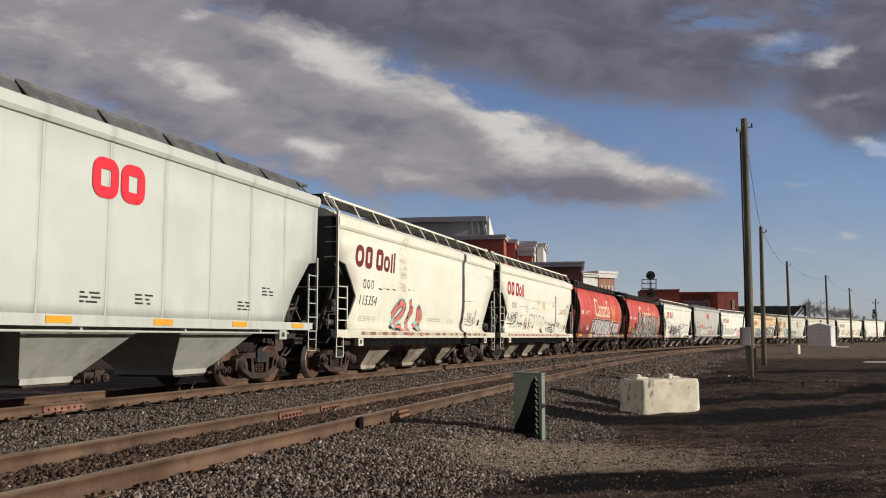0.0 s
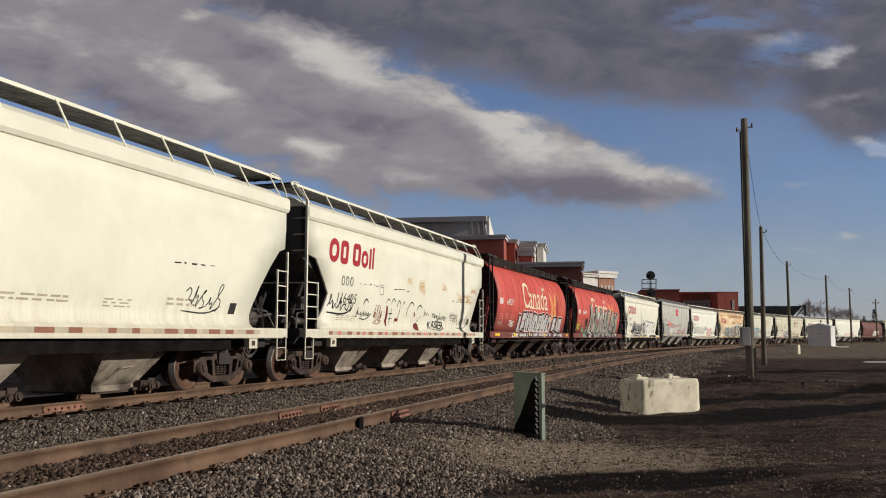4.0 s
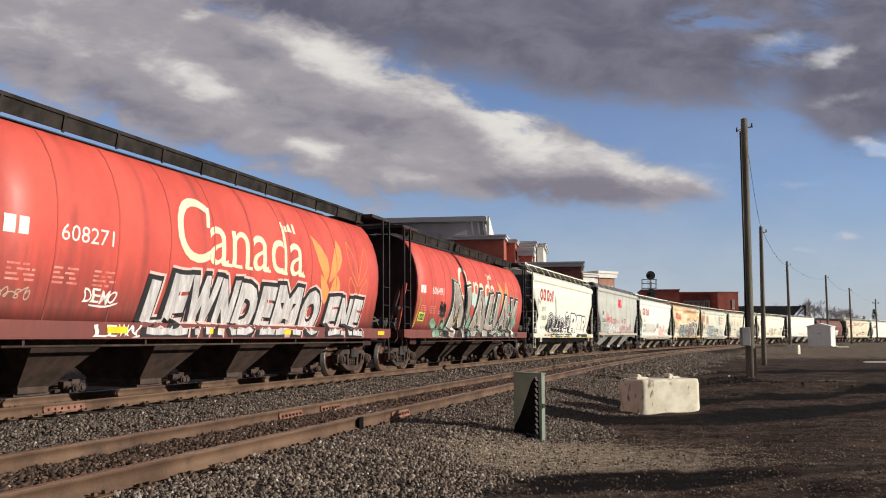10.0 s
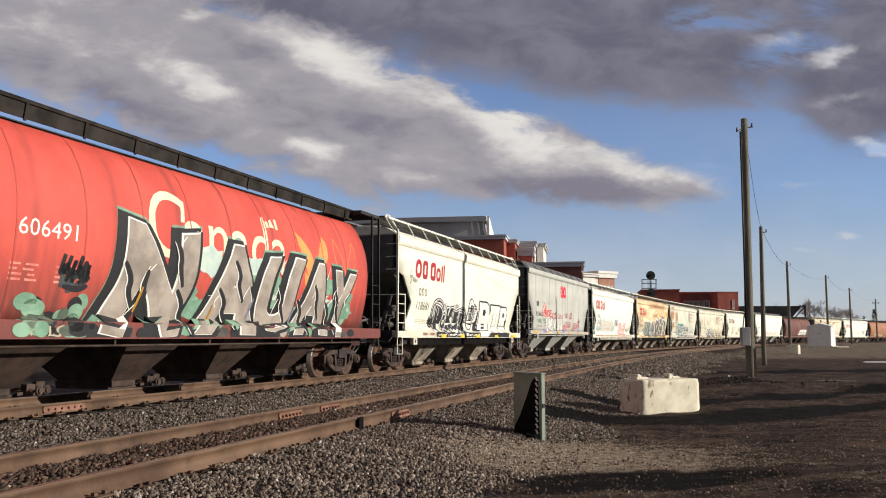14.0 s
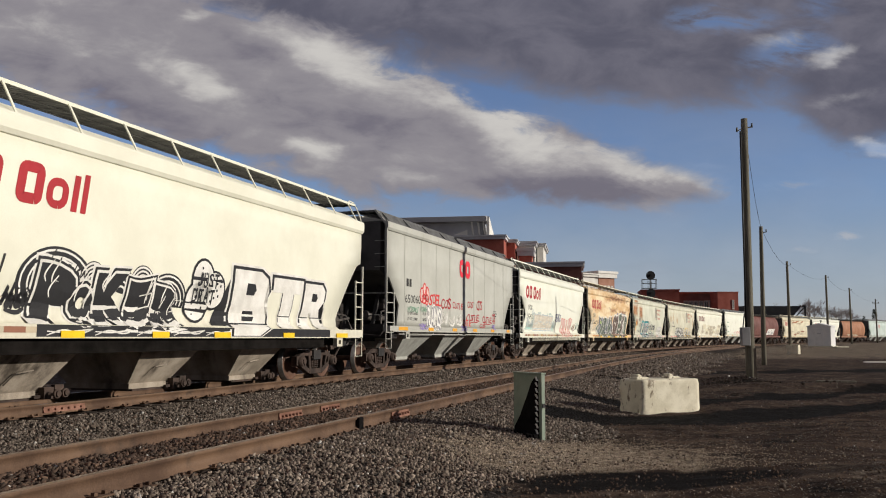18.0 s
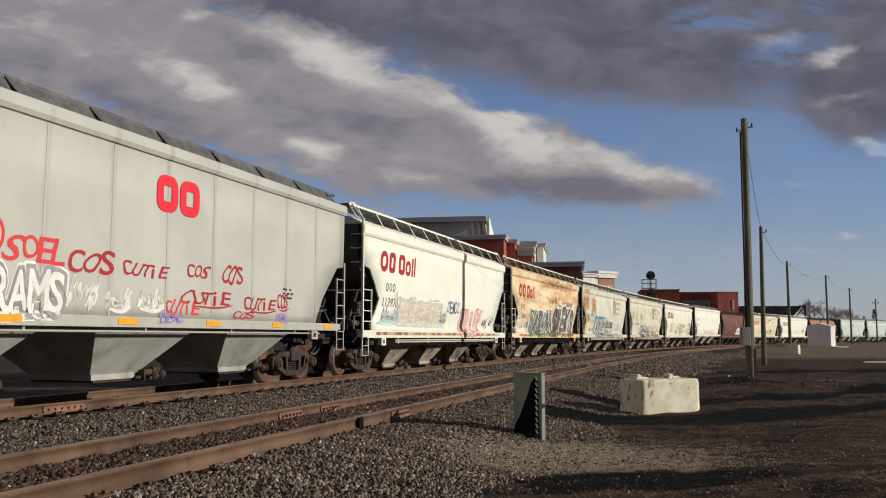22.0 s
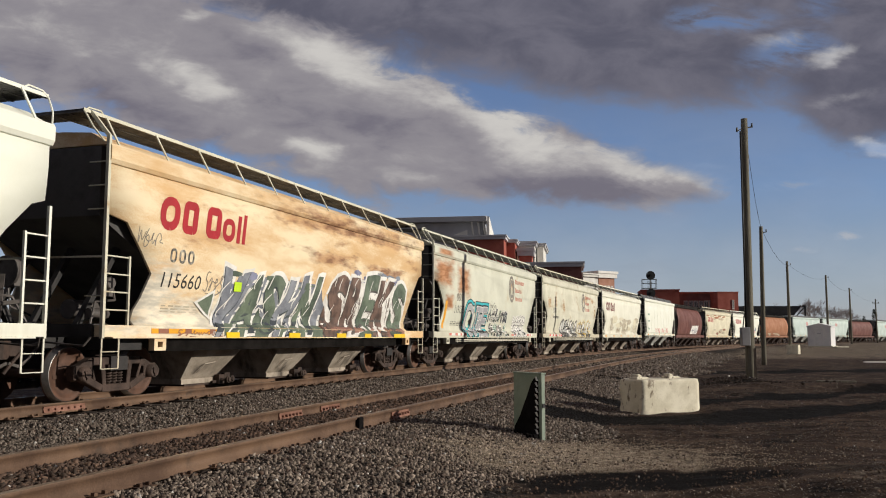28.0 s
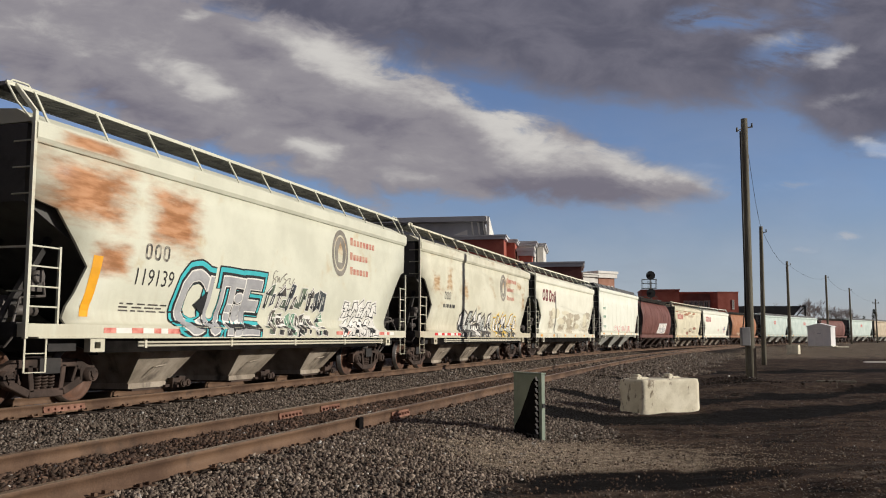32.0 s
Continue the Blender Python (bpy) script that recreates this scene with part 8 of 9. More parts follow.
def utility_pole(x, y, top, lean=0.0, r=0.15, crossarm=False, label="weathered grey wooden utility pole"):
    z = gz(x, y)
    pole = tagged(empty("utility_pole", pose(x, y, z)), label, "utility pole", group="poles along the line")
    bm = bmesh.new()
    n, prev = 10, None
    H = top - z
    for i in range(9):
        t = -0.04 + 1.04 * i / 8
        rr = r * (1.0 - 0.30 * max(t, 0))
        ring = [bm.verts.new((lean * t + rr * math.cos(k * math.tau / n) * random.uniform(0.97, 1.03), rr * math.sin(k * math.tau / n), H * t)) for k in range(n)]
        if prev:
            for k in range(n):
                bm.faces.new((prev[k], prev[(k + 1) % n], ring[(k + 1) % n], ring[k])).smooth = True
        else:
            bm.faces.new(ring[::-1])
        prev = ring
    bm.faces.new(prev)
    part("shaft", bm, M["pole_wood"], pole)
    bm = bmesh.new()
    beam(bm, (lean - 0.02, 0, H - 0.35), (lean + 0.30, 0, H - 0.30), 0.04, 0.05)
    tube(bm, (lean + 0.28, 0, H - 0.29), (lean + 0.28, 0, H - 0.16), 0.035, 8)
    part("bracket", bm, M["galvanised"], pole)
    if crossarm:
        bm = bmesh.new()
        box(bm, lean - 0.6, lean + 0.6, -0.06, 0.06, H - 0.75, H - 0.62)
        for dx in (-0.5, 0.5):
            tube(bm, (lean + dx, 0, H - 0.62), (lean + dx, 0, H - 0.48), 0.04, 8)
        part("crossarm", bm, M["pole_wood"], pole)
    return pole


POLES = [(11.10, 31.45, 9.15), (17.35, 47.0, 7.12), (29.6, 74.0, 7.57), (43.1, 97.0, 8.05), (53.7, 114.0, 7.55), (74.1, 148.0, 7.6)]
for i, (x, y, top) in enumerate(POLES):
    pl = utility_pole(x, y, top, lean=0.10 if i < 2 else 0.0, r=0.175 if i == 0 else 0.14, crossarm=i == 5,
                      label="tall weathered wooden utility pole with grey meter box" if i == 0 else "weathered grey wooden utility pole")
    if i == 0:
        H = top - gz(x, y)
        bm = bmesh.new()
        box(bm, -0.36, -0.05, -0.30, -0.05, 1.44, 2.10)
        part("meter_box", bm, M["box_grey"], pl, "grey steel meter box", 0.02)
        bm = bmesh.new()
        tube(bm, (-0.14, -0.14, 1.9), (-0.10, -0.13, H - 0.5), 0.035, 8)
        tube(bm, (-0.28, -0.12, 1.9), (-0.20, -0.16, 2.6), 0.02, 6)
        part("conduit", bm, M["signal_black"], pl, "dark cable conduit")
        bm = bmesh.new()
        box(bm, 0.06, 0.19, -0.15, 0.10, 0.0, 1.35)
        part("guard_board", bm, M["tie_wood"], pl, "split brown board at the foot", 0.01)
        bm = bmesh.new()
        tube(bm, (-0.05, -0.1, H - 0.4), (-0.22, -0.12, H - 0.5), 0.02, 6)
        tube(bm, (-0.22, -0.12, H - 0.52), (-0.22, -0.12, H - 0.36), 0.035, 8)
        part("cable_bracket", bm, M["galvanised"], pl)


def wire(p, q, sag):
    bm = bmesh.new()
    pts = [Vector(p).lerp(Vector(q), t / 14) - Vector((0, 0, sag * 4 * (t / 14) * (1 - t / 14))) for t in range(15)]
    for a, b in zip(pts, pts[1:]):
        tube(bm, a, b, 0.009, 5, caps=False)
    tagged(placed("overhead_cable", finish(bm, "overhead_cable", M["signal_black"])), "thin black overhead cable slung between poles", "cable", group="cables between the poles")


for (xa, ya, ta), (xb, yb, tb) in zip(POLES, POLES[1:]):
    ka = 1.35 if ya < 40 else 0.35
    wire((xa + 0.22, ya, ta - ka), (xb + 0.2, yb, tb - 0.3), 0.55)


def concrete_block():
    b = tagged(empty("concrete_block", pose(4.40, 17.75, gz(4.4, 17.2) - 0.03, 0, 0, 27.0)), "large chipped off-white concrete block on the ground", "concrete block")
    bm = bmesh.new()
    box(bm, -0.74, 0.74, -0.36, 0.36, 0.0, 0.70)
    bmesh.ops.subdivide_edges(bm, edges=bm.edges[:], cuts=15, use_grid_fill=True)
    rad = 0.03
    for v in bm.verts:
        core = Vector((min(max(v.co.x, -0.74 + rad), 0.74 - rad), min(max(v.co.y, -0.36 + rad), 0.36 - rad), min(max(v.co.z, 0.0), 0.70 - rad)))
        d = v.co - core
        edge_ = sum(abs(q) > 1e-6 for q in d) > 1
        if d.length > rad:
            v.co = core + d.normalized() * rad
        k = noise.noise(v.co * 6.0 + Vector((3, 1, 7)))
        v.co += Vector(noise.noise_vector(v.co * 4.1)) * 0.005
        if edge_ and k > 0.1:
            v.co -= d.normalized() * 0.09 * (k - 0.1)
    for f in bm.faces:
        f.smooth = True
    part("block", bm, M["concrete"], b)
    for x in (-0.52, 0.30):
        bm = bmesh.new()
        box(bm, x - 0.16, x + 0.16, -0.12, 0.12, 0.66, 0.74)
        slab(bm, [(x - 0.13, 0.72), (x + 0.05, 0.72), (x - 0.02, 0.79), (x - 0.11, 0.805)], "y", -0.09, 0.09)
        part("lifting_lug", bm, M["concrete"], b, "", 0.02)


concrete_block()


def marker_cabinet():
    """Thin green steel box that stands along the line."""
    x, y = 1.25, 12.69
    c_ = tagged(empty("signal_cabinet", pose(x, y, gz(x, y) - 0.05, 0, 0, 90 + 32.0)), "narrow green steel trackside cabinet with a row of white hinges", "cabinet")
    bm = bmesh.new()
    box(bm, -0.33, 0.33, -0.034, 0.034, 0.0, 0.945)
    part("case", bm, M["green_metal"], c_, "", 0.006)
    bm = bmesh.new()
    box(bm, -0.342, 0.342, -0.046, 0.046, 0.94, 0.96)
    part("lid", bm, M["green_metal"], c_, "", 0.005)
    bm = bmesh.new()
    box(bm, -0.30, 0.31, 0.034, 0.040, 0.03, 0.92)
    part("door", bm, M["green_metal"], c_, "", 0.002)
    for i in range(10):
        bm = bmesh.new()
        z = 0.10 + i * 0.083
        slab(bm, [(-0.272, z), (-0.252, z), (-0.212, z + 0.058), (-0.236, z + 0.058)], "y", 0.040, 0.062)
        part("hinge", bm, M["lettering_white"], c_, "white hinge")
    # black patch that widens towards the foot and runs out on the stones
    bm = bmesh.new()
    slab(bm, [(-0.29, 0.0), (0.325, 0.0), (0.30, 0.16), (0.16, 0.34), (0.02, 0.58), (-0.10, 0.80), (-0.19, 0.90), (-0.27, 0.88)], "y", 0.0405, 0.0435)
    part("tar_smear", bm, M["tar"], c_, "black patch that widens to the foot")
    bm = bmesh.new()
    r = random.Random(4)
    for k in range(60):
        a, d = r.uniform(-0.28, 0.46), abs(r.gauss(0, 0.07)) + 0.06
        w = r.uniform(0.015, 0.04)
        slab(bm, [(a - w, 0.03), (a + w, 0.04), (a + w * 0.6, 0.06 + w * r.uniform(0.8, 2.2)), (a - w * 0.5, 0.06 + w)], "y", d - w, d + w)
    part("tarred_stones", bm, M["tar"], c_, "black stones heaped at the foot")
    bm = bmesh.new()
    box(bm, -0.348, -0.329, -0.02, 0.02, 0.47, 0.53)
    part("latch", bm, M["signal_black"], c_)


marker_cabinet()


def equipment_shed():
    s = tagged(empty("equipment_shed", pose(40.75, 93.4, 0.16, 0, 0, -40)), "small white steel equipment shed with a pitched roof", "shed")
    bm = bmesh.new()
    box(bm, -1.2, 1.2, -0.8, 0.8, 0.0, 2.05)
    part("wall", bm, M["shed_paint"], s, "", 0.02)
    bm = bmesh.new()
    slab(bm, [(-1.3, 2.0), (1.3, 2.0), (1.3, 2.08), (0.0, 2.42), (-1.3, 2.08)], "y", -0.88, 0.88)
    part("roof", bm, M["shed_paint"], s)
    bm = bmesh.new()
    tube(bm, (0, 0, 2.38), (0, 0, 2.66), 0.05, 8), tube(bm, (0, 0, 2.62), (0, 0, 2.74), 0.11, 8)
    part("vent", bm, M["galvanised"], s)
    bm = bmesh.new()
    box(bm, -0.40, 0.40, -0.83, -0.80, 0.1, 1.85)
    part("door", bm, M["shed_paint"], s, "", 0.005)
    bm = bmesh.new()
    box(bm, -0.22, 0.22, -0.845, -0.83, 1.25, 1.38)
    part("nameplate", bm, M["grey_trim"], s)
    bm = bmesh.new()
    box(bm, -1.4, 1.4, -1.0, 1.0, -0.35, 0.0)
    part("footing", bm, M["concrete"], s, "", 0.03)


equipment_shed()


def footing(x, y, z, w, d, h, turn, label, material="concrete"):
    f = tagged(empty("concrete_footing", pose(x, y, z, 0, 0, turn)), label, "concrete block")
    bm = bmesh.new()
    box(bm, -w / 2, w / 2, -d / 2, d / 2, 0, h)
    bmesh.ops.bevel(bm, geom=bm.edges[:], offset=0.03, segments=2, affect="EDGES")
    part("block", bm, M[material], f)


footing(28.65, 71.0, gz(28.65, 71.0) - 0.05, 1.0, 0.9, 0.78, 58, "squat concrete footing beside a pole")
footing(41.3, 90.0, gz(41.3, 90.0) - 0.02, 1.4, 0.5, 0.12, 10, "flat white concrete slab on the ground")
footing(26.6, 52.0, gz(26.6, 52.0) - 0.02, 2.9, 0.22, 0.10, 2, "long white concrete kerb piece on dirt", "white_trim")


def crest_strip(x, y, w, turn):
    """Pale strip added along the mound's crest by the pole."""
    t = tagged(empty("pale_crest_strip", pose(x, y, gz(x, y) + 0.02, 0, 0, turn)), "pale strip lying on the dirt mound", "plank")
    bm = bmesh.new()
    box(bm, -w / 2, w / 2, -0.12, 0.12, -0.03, 0.05)
    part("board", bm, M["pole_wood"], t, "", 0.01)


crest_strip(12.0, 26.6, 1.1, -8)


def signal_mast(x, y):
    z = gz(x, y)
    s = tagged(empty("railway_signal", pose(x, y, z)), "black two-head searchlight signal on a silver mast", "railway signal")
    bm = bmesh.new()
    tube(bm, (0, 0, 0), (0, 0, 9.1 - z), 0.09, 10)
    part("mast", bm, M["galvanised"], s)
    for h in (8.62 - z, 6.45 - z):
        bm = bmesh.new()
        tube(bm, (0, -0.20, h), (0, -0.24, h), 0.56, 22)
        head = part("target_disc", bm, M["signal_black"], s, "round black backing disc")
        bm = bmesh.new()
        tube(bm, (0, 0.05, h), (0, -0.20, h), 0.24, 14)
        tube(bm, (0, -0.24, h + 0.02), (0, -0.62, h - 0.02), 0.15, 12)
        part("lamp_housing", bm, M["signal_black"], head)
        bm = bmesh.new()
        tube(bm, (0, -0.24, h), (0, -0.30, h), 0.11, 12)
        part("lens", bm, M["lens_glass"], head)
    for h in (7.7 - z, 5.6 - z):
        bm = bmesh.new()
        for dx in (-0.85, 0.85):
            tube(bm, (dx, 0.3, h - 0.6), (dx, 0.3, h + 0.5), 0.03, 6)
            tube(bm, (dx, 0.9, h - 0.6), (dx, 0.9, h + 0.5), 0.03, 6)
        for k in (0.5, 0.0):
            for yy in (0.3, 0.9):
                tube(bm, (-0.85, yy, h + k), (0.85, yy, h + k), 0.025, 6)
            for dx in (-0.85, 0.85):
                tube(bm, (dx, 0.3, h + k), (dx, 0.9, h + k), 0.025, 6)
        box(bm, -0.9, 0.9, 0.25, 0.95, h - 0.66, h - 0.60)
        part("maintenance_cage", bm, M["galvanised"], s)
    bm = bmesh.new()
    for dx in (-0.22, 0.22):
        beam(bm, (dx, 0.35, 0.2), (dx, 0.35, 8.0 - z), 0.04, 0.04)
    for i in range(int((8.0 - z) / 0.32)):
        tube(bm, (-0.22, 0.35, 0.4 + i * 0.32), (0.22, 0.35, 0.4 + i * 0.32), 0.014, 6)
    part("ladder", bm, M["galvanised"], s)


signal_mast(25.5, 106.0)

# ---- houses behind the line ----


def house(name, x, y, w, d, top, wall, cornice, cornice_h, label, windows=(), side_windows=(), over=0.35, category="building", turn=-9.0):
    """A flat-roofed block; x, y: its front left corner; windows: (from left, sill height, width, height)."""
    h = tagged(empty(name, pose(x, y, -0.6, 0, 0, turn)), label, category)
    H = top + 0.6
    bm = bmesh.new()
    box(bm, 0, w, 0, d, 0, H - cornice_h)
    part("wall", bm, M[wall], h)
    bm = bmesh.new()
    box(bm, -over, w + over, -over, d + over, H - cornice_h, H - cornice_h * 0.35)
    box(bm, -over * 1.5, w + over * 1.5, -over * 1.5, d + over * 1.5, H - cornice_h * 0.35, H)
    part("roof", bm, M[cornice], h)
    for (a, s, ww, hh), side in [(q, 0) for q in windows] + [(q, 1) for q in side_windows]:
        at = pose(a, 0, s) if not side else pose(w, a, s, 0, 0, 90)
        bm = bmesh.new()
        t = 0.09
        for box_ in ((0, ww, 0, t), (0, ww, hh - t, hh), (0, t, t, hh - t), (ww - t, ww, t, hh - t), (ww / 2 - t / 2, ww / 2 + t / 2, t, hh - t)):
            box(bm, box_[0], box_[1], -0.10, 0.04, box_[2], box_[3])
        win = part("window", bm, M["white_trim"], h, "", 0.0, at)
        bm = bmesh.new()
        box(bm, t, ww - t, -0.03, 0.0, t, hh - t)
        part("pane", bm, M["glass_dark"], win)
        bm = bmesh.new()
        box(bm, -0.1, ww + 0.1, -0.16, 0.02, -0.12, -0.005)
        part("sill", bm, M["white_trim"], win)
    return h


def big_roof_house():
    """Tall grey-roofed hall with deep eaves and a curved white gable along its side."""
    h = tagged(empty("apartment_building", pose(-17.5, 150.0, -0.6, 0, 0, YAW)), "large grey-roofed building with deep eaves and white curved gable", "building")
    H = 22.35
    bm = bmesh.new()
    box(bm, 0.8, 24.5, 1.3, 26, 0, H - 0.9)
    part("wall", bm, M["grey_trim"], h)
    bm = bmesh.new()
    slab(bm, [(-0.4, H - 0.95), (-0.4, H - 0.1), (0.2, H), (4.5, H), (4.5, H - 0.95)], "x", 0.0, 25.2)
    part("roof", bm, M["grey_roof"], h)
    bm = bmesh.new()
    slab(bm, [(0.6, H - 3.6), (0.6, H - 2.9), (5.0, H - 1.9), (24.0, H - 2.9), (24.0, H - 3.6)], "x", 3.0, 17.0)
    part("lower_roof", bm, M["grey_roof"], h)
    for k, x in enumerate((22.6, 23.7, 24.7)):
        bm = bmesh.new()
        beam(bm, (x, 0.4, H - 0.95), (x + 0.5, 1.2, H - 5.5), 0.16 + 0.1 * (k == 2), 0.35)
        part("eaves_board", bm, M["white_trim"], h)
    bm = bmesh.new()
    slab(bm, [(17.5, H - 3.9), (21.8, H - 3.9), (21.8, H - 2.3)], "y", 0.7, 1.1)
    part("eaves_panel", bm, M["white_trim"], h)
    out = [(0.2, H - 6.5), (0.2, H - 0.1)]
    for i in range(13):
        t = i / 12
        out.append((1.0 + 27 * t, H - 0.3 - 2.1 * math.sin(math.pi * min(t * 1.4, 0.5)) + 0.45 * math.sin(math.pi * max(0.0, t - 0.45) / 0.55)))
    out.append((28.2, H - 6.5))
    bm = bmesh.new()
    slab(bm, out, "x", 25.2, 25.7)
    part("gable", bm, M["white_trim"], h, "white curved gable wall")


YAW = -9.0
big_roof_house()
house("brick_apartments", 2.0, 146.0, 8.35, 12.0, 18.3, "brick", "grey_trim", 0.75, "dark red brick apartment block with grey cornice")
house("brick_turret", 11.1, 150.0, 1.45, 9.0, 18.1, "brick", "grey_trim", 0.6, "narrow brick turret with pale lit cornice", side_windows=((1.2, 13.6, 1.4, 1.7), (4.2, 13.6, 1.4, 1.7), (1.2, 10.8, 1.4, 1.7), (4.2, 10.8, 1.4, 1.7)))
house("brick_bay", 13.4, 151.0, 2.2, 4.0, 16.6, "brick", "grey_roof", 1.3, "small red brick bay with a grey hipped roof")
house("grey_block", 13.2, 156.0, 3.4, 9.0, 18.4, "white_trim", "grey_trim", 0.8, "grey-clad upper storey with a metal roof")
house("grey_turret", 17.5, 160.0, 1.2, 14.0, 18.5, "white_trim", "grey_trim", 0.6, "narrow pale stair tower with grey cap")
house("low_brick_block", 12.5, 140.0, 9.9, 10.0, 13.2, "brick_dark", "grey_trim", 0.8, "low dark brick block under a grey parapet")
house("cream_wing", 24.4, 150.0, 3.67, 6.0, 12.2, "white_trim", "white_trim", 0.6, "cream-rendered low wing beside brick", turn=35.0)
house("tan_brick_wing", 27.45, 152.0, 3.95, 7.0, 12.75, "brick_tan", "white_trim", 1.2, "tan brick wing with cream cornice and narrow windows", windows=tuple((0.5 + i * 0.86, 9.2, 0.44, 1.6) for i in range(4)), turn=35.0)
house("red_brick_office", 46.0, 200.0, 8.5, 12.0, 12.1, "brick", "brick", 0.4, "red brick low office block", windows=((1.0, 8.6, 1.2, 1.6), (3.2, 8.6, 1.2, 1.6)), over=0.08)
house("glazed_brick_link", 54.8, 204.0, 9.2, 8.0, 11.7, "brick_dark", "brick", 0.5, "glazed link with tall windows under a red parapet", windows=tuple((2.0 + i * 1.15, 7.6, 0.95, 2.6) for i in range(6)), over=0.3)
house("red_brick_corner", 63.0, 198.0, 4.8, 14.0, 11.5, "brick", "brick", 0.3, "red brick corner block in low sun", windows=((3.3, 8.2, 0.5, 2.0),), over=0.06, turn=3.0)


def dark_shed():
    h = tagged(empty("dark_canopy", pose(87.7, 260.0, -0.6, 0, 0, -6)), "long dark flat-roofed canopy with an open steel end frame", "canopy")
    bm = bmesh.new()
    slab(bm, [(0, 7.4), (0, 11.0), (19.5, 11.0), (16.5, 7.4)], "y", 0, 14)
    part("roof", bm, M["dark_roof"], h)
    for x in (1.0, 8.0, 16.0):
        bm = bmesh.new()
        box(bm, x, x + 0.5, 0.2, 0.7, 0, 7.4)
        part("post", bm, M["dark_roof"], h)
    bm = bmesh.new()
    beam(bm, (19.5, 0, 10.9), (20.6, 0, 10.9), 0.4, 0.5), beam(bm, (20.4, 0, 0), (20.4, 0, 11.0), 0.4, 0.4), beam(bm, (20.4, 0, 10.8), (17.5, 0, 7.6), 0.3, 0.3)
    part("end_frame", bm, M["dark_roof"], h)


dark_shed()


def bare_tree(x, y, height, seed, spread=0.5):
    """Leafless tree: trunk, limbs and a haze of fine twigs."""
    r = random.Random(seed)
    z = gz(x, y)
    t = tagged(empty("bare_tree", pose(x, y, z - 0.1)), "leafless brown tree with fine twigs", "tree", group="bare trees far off")
    bm, twigs = bmesh.new(), bmesh.new()
    tube(bm, (0, 0, 0), (0, 0, height * 0.35), height * 0.022, 8, height * 0.016)

    def grow(p, d, length, rad, depth):
        q = p + d * length
        tube(bm if depth < 2 else twigs, p, q, rad, 5, rad * 0.6, caps=False)
        if depth < 4:
            for _ in range(4 if depth < 3 else 5):
                n = (d + Vector((r.uniform(-1, 1), r.uniform(-1, 1), r.uniform(-0.35, 0.8))) * spread * 1.3).normalized()
                grow(q if r.random() < 0.6 else p.lerp(q, r.uniform(0.5, 1)), n, length * r.uniform(0.55, 0.8), rad * 0.55, depth + 1)
    for _ in range(4):
        grow(Vector((0, 0, height * r.uniform(0.25, 0.36))), Vector((r.uniform(-0.8, 0.8), r.uniform(-0.8, 0.8), 1)).normalized(), height * 0.24, height * 0.012, 0)
    part("trunk", bm, M["bark"], t)
    part("crown", twigs, M["bark"], t, "haze of fine brown twigs")


for i, (x, y, h) in enumerate(((125.0, 330.0, 14.0), (116.5, 320.0, 12.0), (131.0, 305.0, 15.5), (138.0, 312.0, 14.0), (146.0, 318.0, 13.0), (155.0, 330.0, 11.5))):
    bare_tree(x, y, h, 40 + i)


def conifer(x, y, height, seed):
    r = random.Random(seed)
    z = gz(x, y)
    t = tagged(empty("conifer", pose(x, y, z - 0.1)), "dark green ragged spruce", "tree")
    bm = bmesh.new()
    tube(bm, (0, 0, 0), (0, 0, height), height * 0.02, 8, 0.02)
    part("trunk", bm, M["bark"], t)
    bm = bmesh.new()
    for i in range(420):
        f = r.random() ** 0.8
        zz, rad = height * (0.10 + 0.88 * f), height * 0.24 * (1 - f) + 0.15
        a, rr = r.uniform(0, math.tau), rad * r.uniform(0.35, 1.0)
        c0 = Vector((rr * math.cos(a), rr * math.sin(a), zz - 0.18 * rr))
        s = height * r.uniform(0.02, 0.05)
        vs = [bm.verts.new(c0 + Vector((r.uniform(-s, s), r.uniform(-s, s), r.uniform(-s * 0.5, s * 0.5)))) for _ in range(4)]
        for q in ((0, 1, 2), (0, 1, 3), (1, 2, 3), (0, 2, 3)):
            bm.faces.new([vs[k] for k in q])
    part("crown", bm, M["needles"], t)


conifer(130.6, 262.0, 9.6, 9)
conifer(128.4, 264.0, 7.6, 10)

# ---- rail joints ----
for s, lat, length in ((11.9, 0.755, 0.95),):
    joint(main_track, s, lat, length)
for s, lat in ((11.92, NEAR_OFF - 0.755), (13.31, NEAR_OFF - 0.755), (12.6, NEAR_OFF + 0.755)):
    joint(near_track, s, lat, 0.72)
x, y, h = line_at(11.0, NEAR_OFF + 0.755)
# black block added at the rail in place of the cabinet's shadow
bm = bmesh.new()
box(bm, -0.045, 0.075, -0.07, 0.07, -0.175, -0.012)
placed("insulated_joint", finish(bm, "insulated_joint", M["tar"], 0.012), near_track, pose(x, y, 0, 0, 0, -math.degrees(h)), None, "black block standing in for the cabinet's shadow on the rail")


